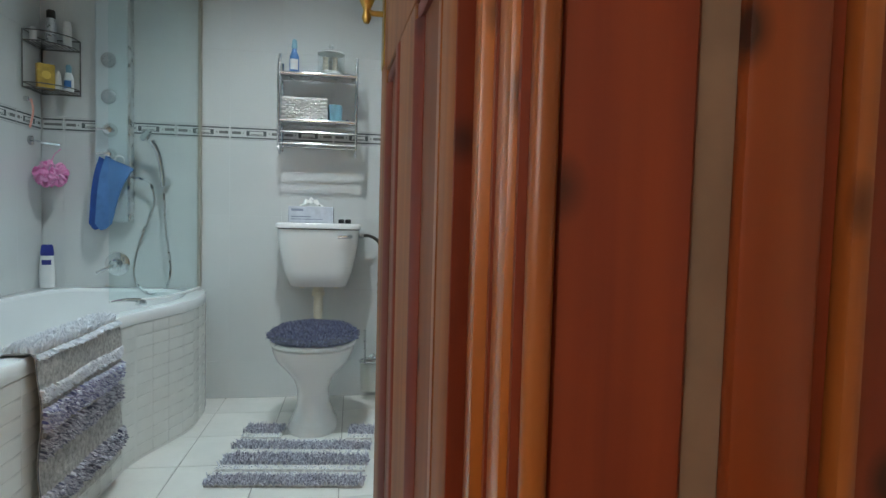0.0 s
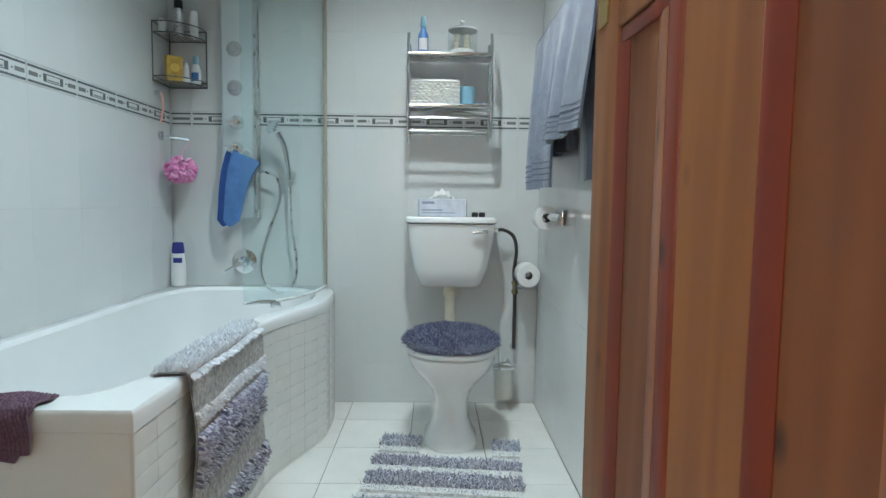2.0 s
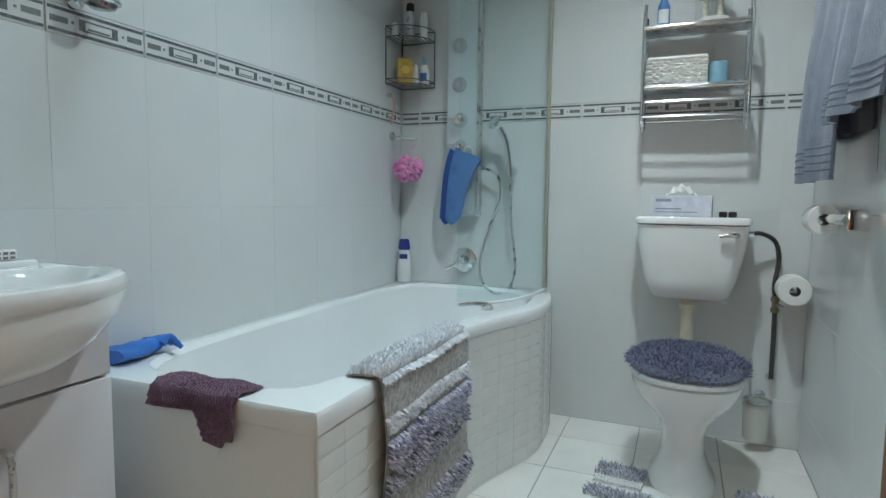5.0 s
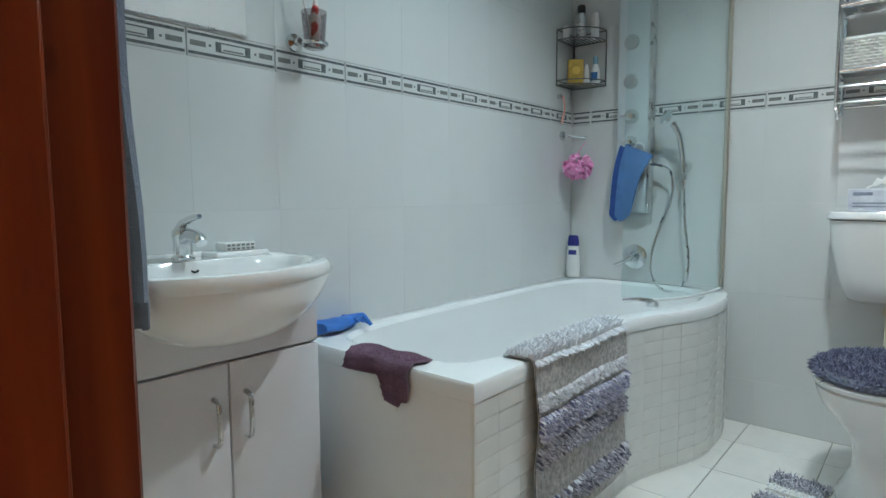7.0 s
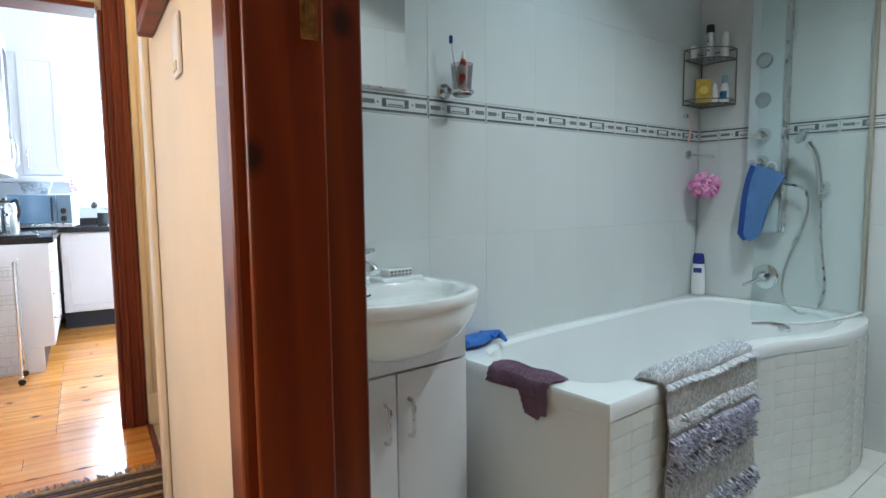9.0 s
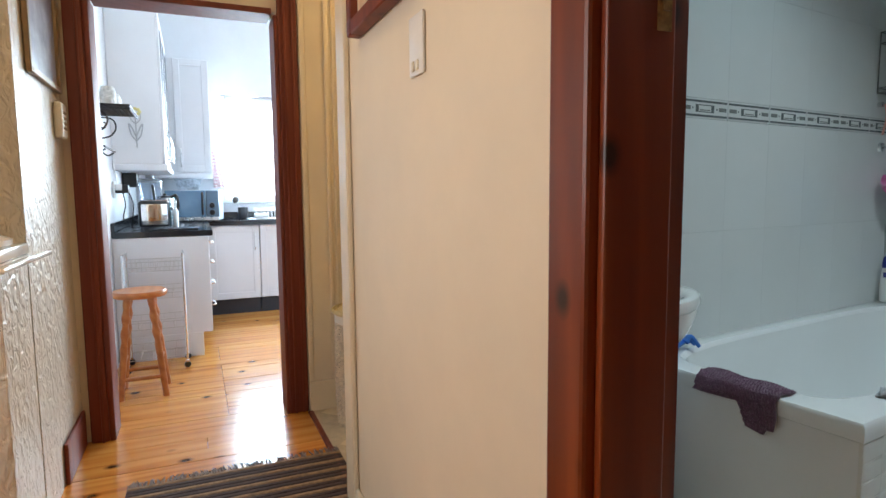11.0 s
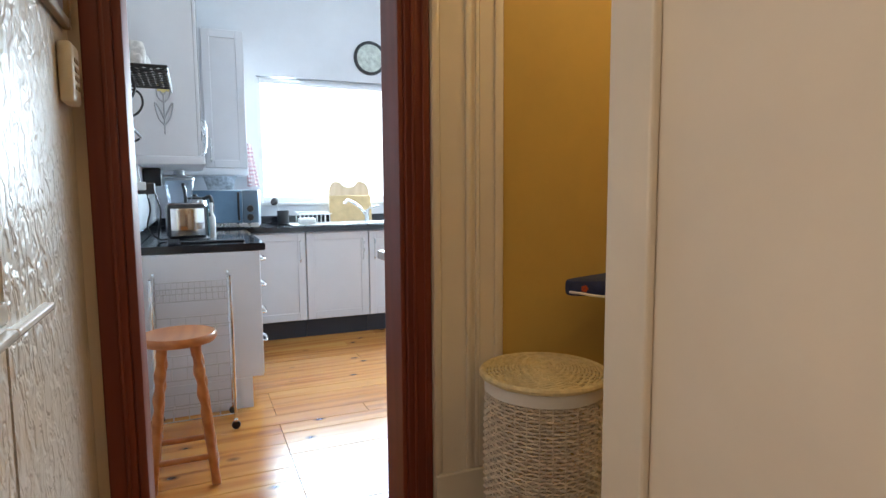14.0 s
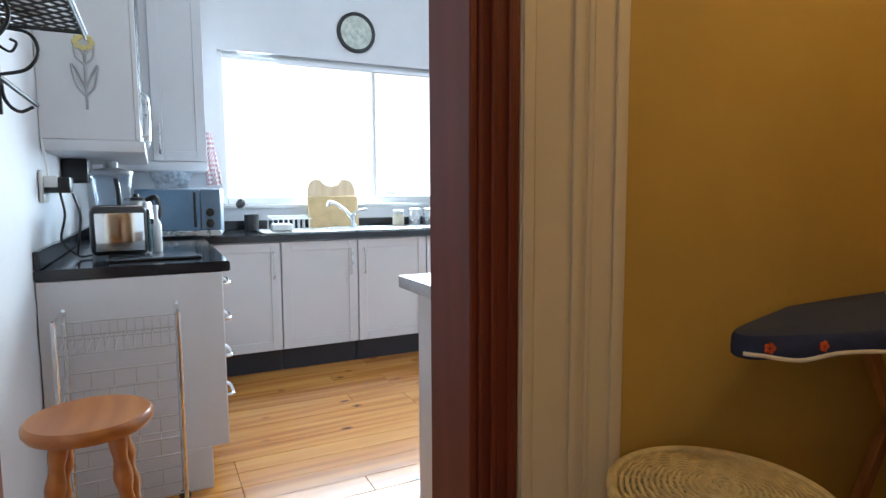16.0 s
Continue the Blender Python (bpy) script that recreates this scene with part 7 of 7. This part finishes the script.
part("white_cord", tube(bmesh.new(), smooth_path([(0.05, 0.03, 0.10), (0.055, 0.02, 0.20), (0.03, 0.012, 0.24)], 5), 0.004, 6), WHITE_PLASTIC, skt)

# wrought iron shelf
ws = thing("iron_shelf", HALL @ pose(-3.86, -0.43, 1.645), "black wrought iron wall shelf with scroll brackets", "shelf")
b = bmesh.new()
for k in range(-5, 12):
    for sg in (-1, 1):
        pts = []
        for q in range(9):
            u = q / 8
            x, y = -0.26 + 0.052 * k + sg * 0.21 * (u - 0.5), 0.012 + 0.205 * u
            if -0.30 <= x <= 0.20:
                pts.append((x, y, 0.0))
        if len(pts) > 1:
            tube(b, pts, 0.0035, 5)
part("lattice", b, BLACK_IRON, ws)
b = bmesh.new()
tube(b, [(-0.30, 0.008, 0), (0.20, 0.008, 0), (0.20, 0.22, 0), (-0.30, 0.22, 0), (-0.30, 0.008, 0)], 0.006, 6)
tube(b, [(-0.30, 0.22, -0.018), (0.20, 0.22, -0.018), (0.20, 0.008, -0.018)], 0.0045, 6)
part("rim", b, BLACK_IRON, ws)
for x in (-0.24, 0.14):
    b = bmesh.new()
    box(b, x - 0.008, x + 0.008, 0.002, 0.012, -0.26, 0.0, 0.002)
    tube(b, smooth_path([(x, 0.012, -0.02), (x, 0.085, -0.03), (x, 0.105, -0.08), (x, 0.075, -0.13), (x, 0.012, -0.15)], 6), 0.005, 6)
    tube(b, smooth_path([(x, 0.012, -0.07), (x, 0.04, -0.085), (x, 0.055, -0.06), (x, 0.04, -0.05)], 5), 0.004, 6)
    tube(b, smooth_path([(x, 0.012, -0.16), (x, 0.02, -0.22), (x, 0.05, -0.25), (x, 0.085, -0.235)], 6), 0.005, 6)
    part("scroll_bracket", b, BLACK_IRON, ws)
part("rail", tube(bmesh.new(), [(-0.28, 0.088, -0.225), (0.20, 0.088, -0.225)], 0.006, 8), BLACK_IRON, ws)
for k, (x, y, r, h) in enumerate(((0.02, 0.10, 0.042, 0.115), (0.12, 0.11, 0.025, 0.05), (-0.16, 0.10, 0.05, 0.10))):
    j = thing("pale_jar", HALL @ pose(-3.86 + x, -0.43 + y, 1.651), "small pale ornate jar on the iron shelf", "jar", "jars on the iron shelf")
    part("body", lathe(bmesh.new(), [(r * 0.8, 0), (r, h * 0.15), (r * 1.02, h * 0.7), (r * 0.8, h), (r * 0.7, h)], 20), plain("mottled_jar_%d" % k, (0.62, 0.60, 0.58), 0.5, vary=0.3, scale=60, bump_scale=90, bump_strength=0.7), j)

# vegetable trolley and stool
tro = thing("wire_trolley", HALL @ pose(-4.27, -0.17, 0), "chrome wire vegetable trolley in front of the counter", "trolley")
TWX, TWY = 0.11, 0.175
TROLLEY_WIRE = plain("pale_wire", (0.52, 0.51, 0.51), 0.35, 0.5)
for sy in (-TWY, TWY):
    b = tube(bmesh.new(), smooth_path([(-TWX, sy, 0.05), (-TWX, sy, 0.70), (-TWX * 0.8, sy, 0.755), (TWX * 0.8, sy, 0.755), (TWX, sy, 0.70), (TWX, sy, 0.05)], 5), 0.008, 8)
    part("side_frame", b, CHROME, tro)
for z in (0.08, 0.28, 0.48, 0.66):
    for h in (0.0, 0.06):
        b = tube(bmesh.new(), [(-TWX, -TWY, z + h), (TWX, -TWY, z + h), (TWX, TWY, z + h), (-TWX, TWY, z + h), (-TWX, -TWY, z + h)], 0.0028, 5)
        part("basket_rim", b, TROLLEY_WIRE, tro)
    nw = 14 if z > 0.6 else 6
    for k in range(nw):
        y = -TWY + 2 * TWY * k / (nw - 1)
        part("basket_wire", tube(bmesh.new(), [(-TWX, y, z + 0.06), (-TWX, y, z), (TWX, y, z), (TWX, y, z + 0.06)], 0.0013, 4), TROLLEY_WIRE, tro)
for x in (-TWX, TWX):
    for y in (-TWY, TWY):
        c = part("caster", turned(lathe(bmesh.new(), [(0.020, -0.009), (0.022, 0), (0.020, 0.009)], 14), pose(x, y, 0.022, 0, 90)), BLACK_PLASTIC, tro)
        part("caster_fork", boxed(x - 0.012, x + 0.012, y - 0.009, y + 0.009, 0.036, 0.055, 0.003, 1), CHROME, c)
stool = thing("bar_stool", HALL @ pose(-3.73, -0.22, 0), "orange varnished pine stool with a round seat", "stool")
part("seat", lathe(bmesh.new(), [(0.10, 0.570), (0.138, 0.573), (0.146, 0.585), (0.146, 0.598), (0.138, 0.608), (0.10, 0.606), (0.05, 0.602)], 36), STOOL_WOOD, stool)
legs = []
for k in range(4):
    a = math.pi / 4 + math.pi / 2 * k
    t_, f_ = Vector((0.085 * math.cos(a), 0.085 * math.sin(a), 0.572)), Vector((0.165 * math.cos(a), 0.165 * math.sin(a), 0.0))
    b = tube(bmesh.new(), [t_.lerp(f_, q / 40) for q in range(41)], lambda u: 0.0205 + 0.0038 * math.sin(u * 40) * (1 if 0.08 < u < 0.5 else 0.25) - 0.003 * u, 12)
    part("leg", b, STOOL_WOOD, stool)
    legs.append((t_, f_))
for k in range(4):
    for q in ((0.64, 0.80)[k % 2],):
        (t0, f0), (t1, f1) = legs[k], legs[(k + 1) % 4]
        part("stretcher", tube(bmesh.new(), [t0.lerp(f0, q), t1.lerp(f1, q)], 0.012, 10), STOOL_WOOD, stool)

# peninsula
pen = thing("peninsula_cabinet", HALL @ pose(-3.45, 1.0, 0), "white cabinet just inside the kitchen doorway", "cabinet")
part("body", boxed(-0.21, 0.235, -0.34, 0.36, 0.0, 0.868, 0.003, 1), WHITE_BOARD, pen)
pt = thing("grey_worktop", HALL @ pose(-3.45, 1.0, 0.87), "pale grey worktop on the small cabinet", "worktop")
part("slab", boxed(-0.25, 0.24, -0.388, 0.40, 0, 0.038, 0.004, 2), plain("grey_worktop", (0.42, 0.43, 0.46), 0.25, vary=0.1, scale=60), pt)

# ---- floorboards and laundry tiles ----
rng = random.Random(3)
x = -6.5
lim = 3.1
boards = {}
while x < 1.68:
    w = rng.choice((0.118, 0.124, 0.130))
    if x < -3.22:
        y0, y1 = -0.43, 3.1
        if x > -4.75:
            joints = [0.21] if rng.random() < 0.75 else [rng.uniform(0.5, 2.5)]
        else:
            joints = [rng.choice((0.9, 1.5, 2.1, 1.2))]
    else:
        y0, y1 = -1.2, 0.60
        joints = [rng.choice((-0.3, 0.1, -0.55))] if rng.random() < 0.5 else []
    cuts = [y0] + joints + [y1]
    for a0, a1 in zip(cuts, cuts[1:]):
        part("floorboard", boxed(-w / 2 + 0.0009, w / 2 - 0.0009, -(a1 - a0) / 2 + 0.0008, (a1 - a0) / 2 - 0.0008, -0.020, 0.0, 0.0012, 1), PLANK, floor_sub, smooth=False,
             m=pose(x + w / 2, (a0 + a1) / 2, rng.uniform(-0.0008, 0.0008)))
    x += w
lt = mesh_of("cream_floor_tile", boxed(0.0018, 0.298, 0.0018, 0.298, -0.006, 0.0035, 0.0012, 1), plain("cream_tile", (0.62, 0.52, 0.35), 0.3, vary=0.1, scale=6, spread=1))
for i in range(-6, 8):
    for j in range(-6, 8):
        cx, cy = -2.546 + 0.2121 * (i - j), 0.656 + 0.2121 * (i + j + 1)
        if -3.02 < cx < -2.0 and 0.72 < cy < 2.9:
            part("floor_tile", lt, None, laundry_floor, m=pose(cx, cy - 0.2121, 0.0, 0, 0, 45))
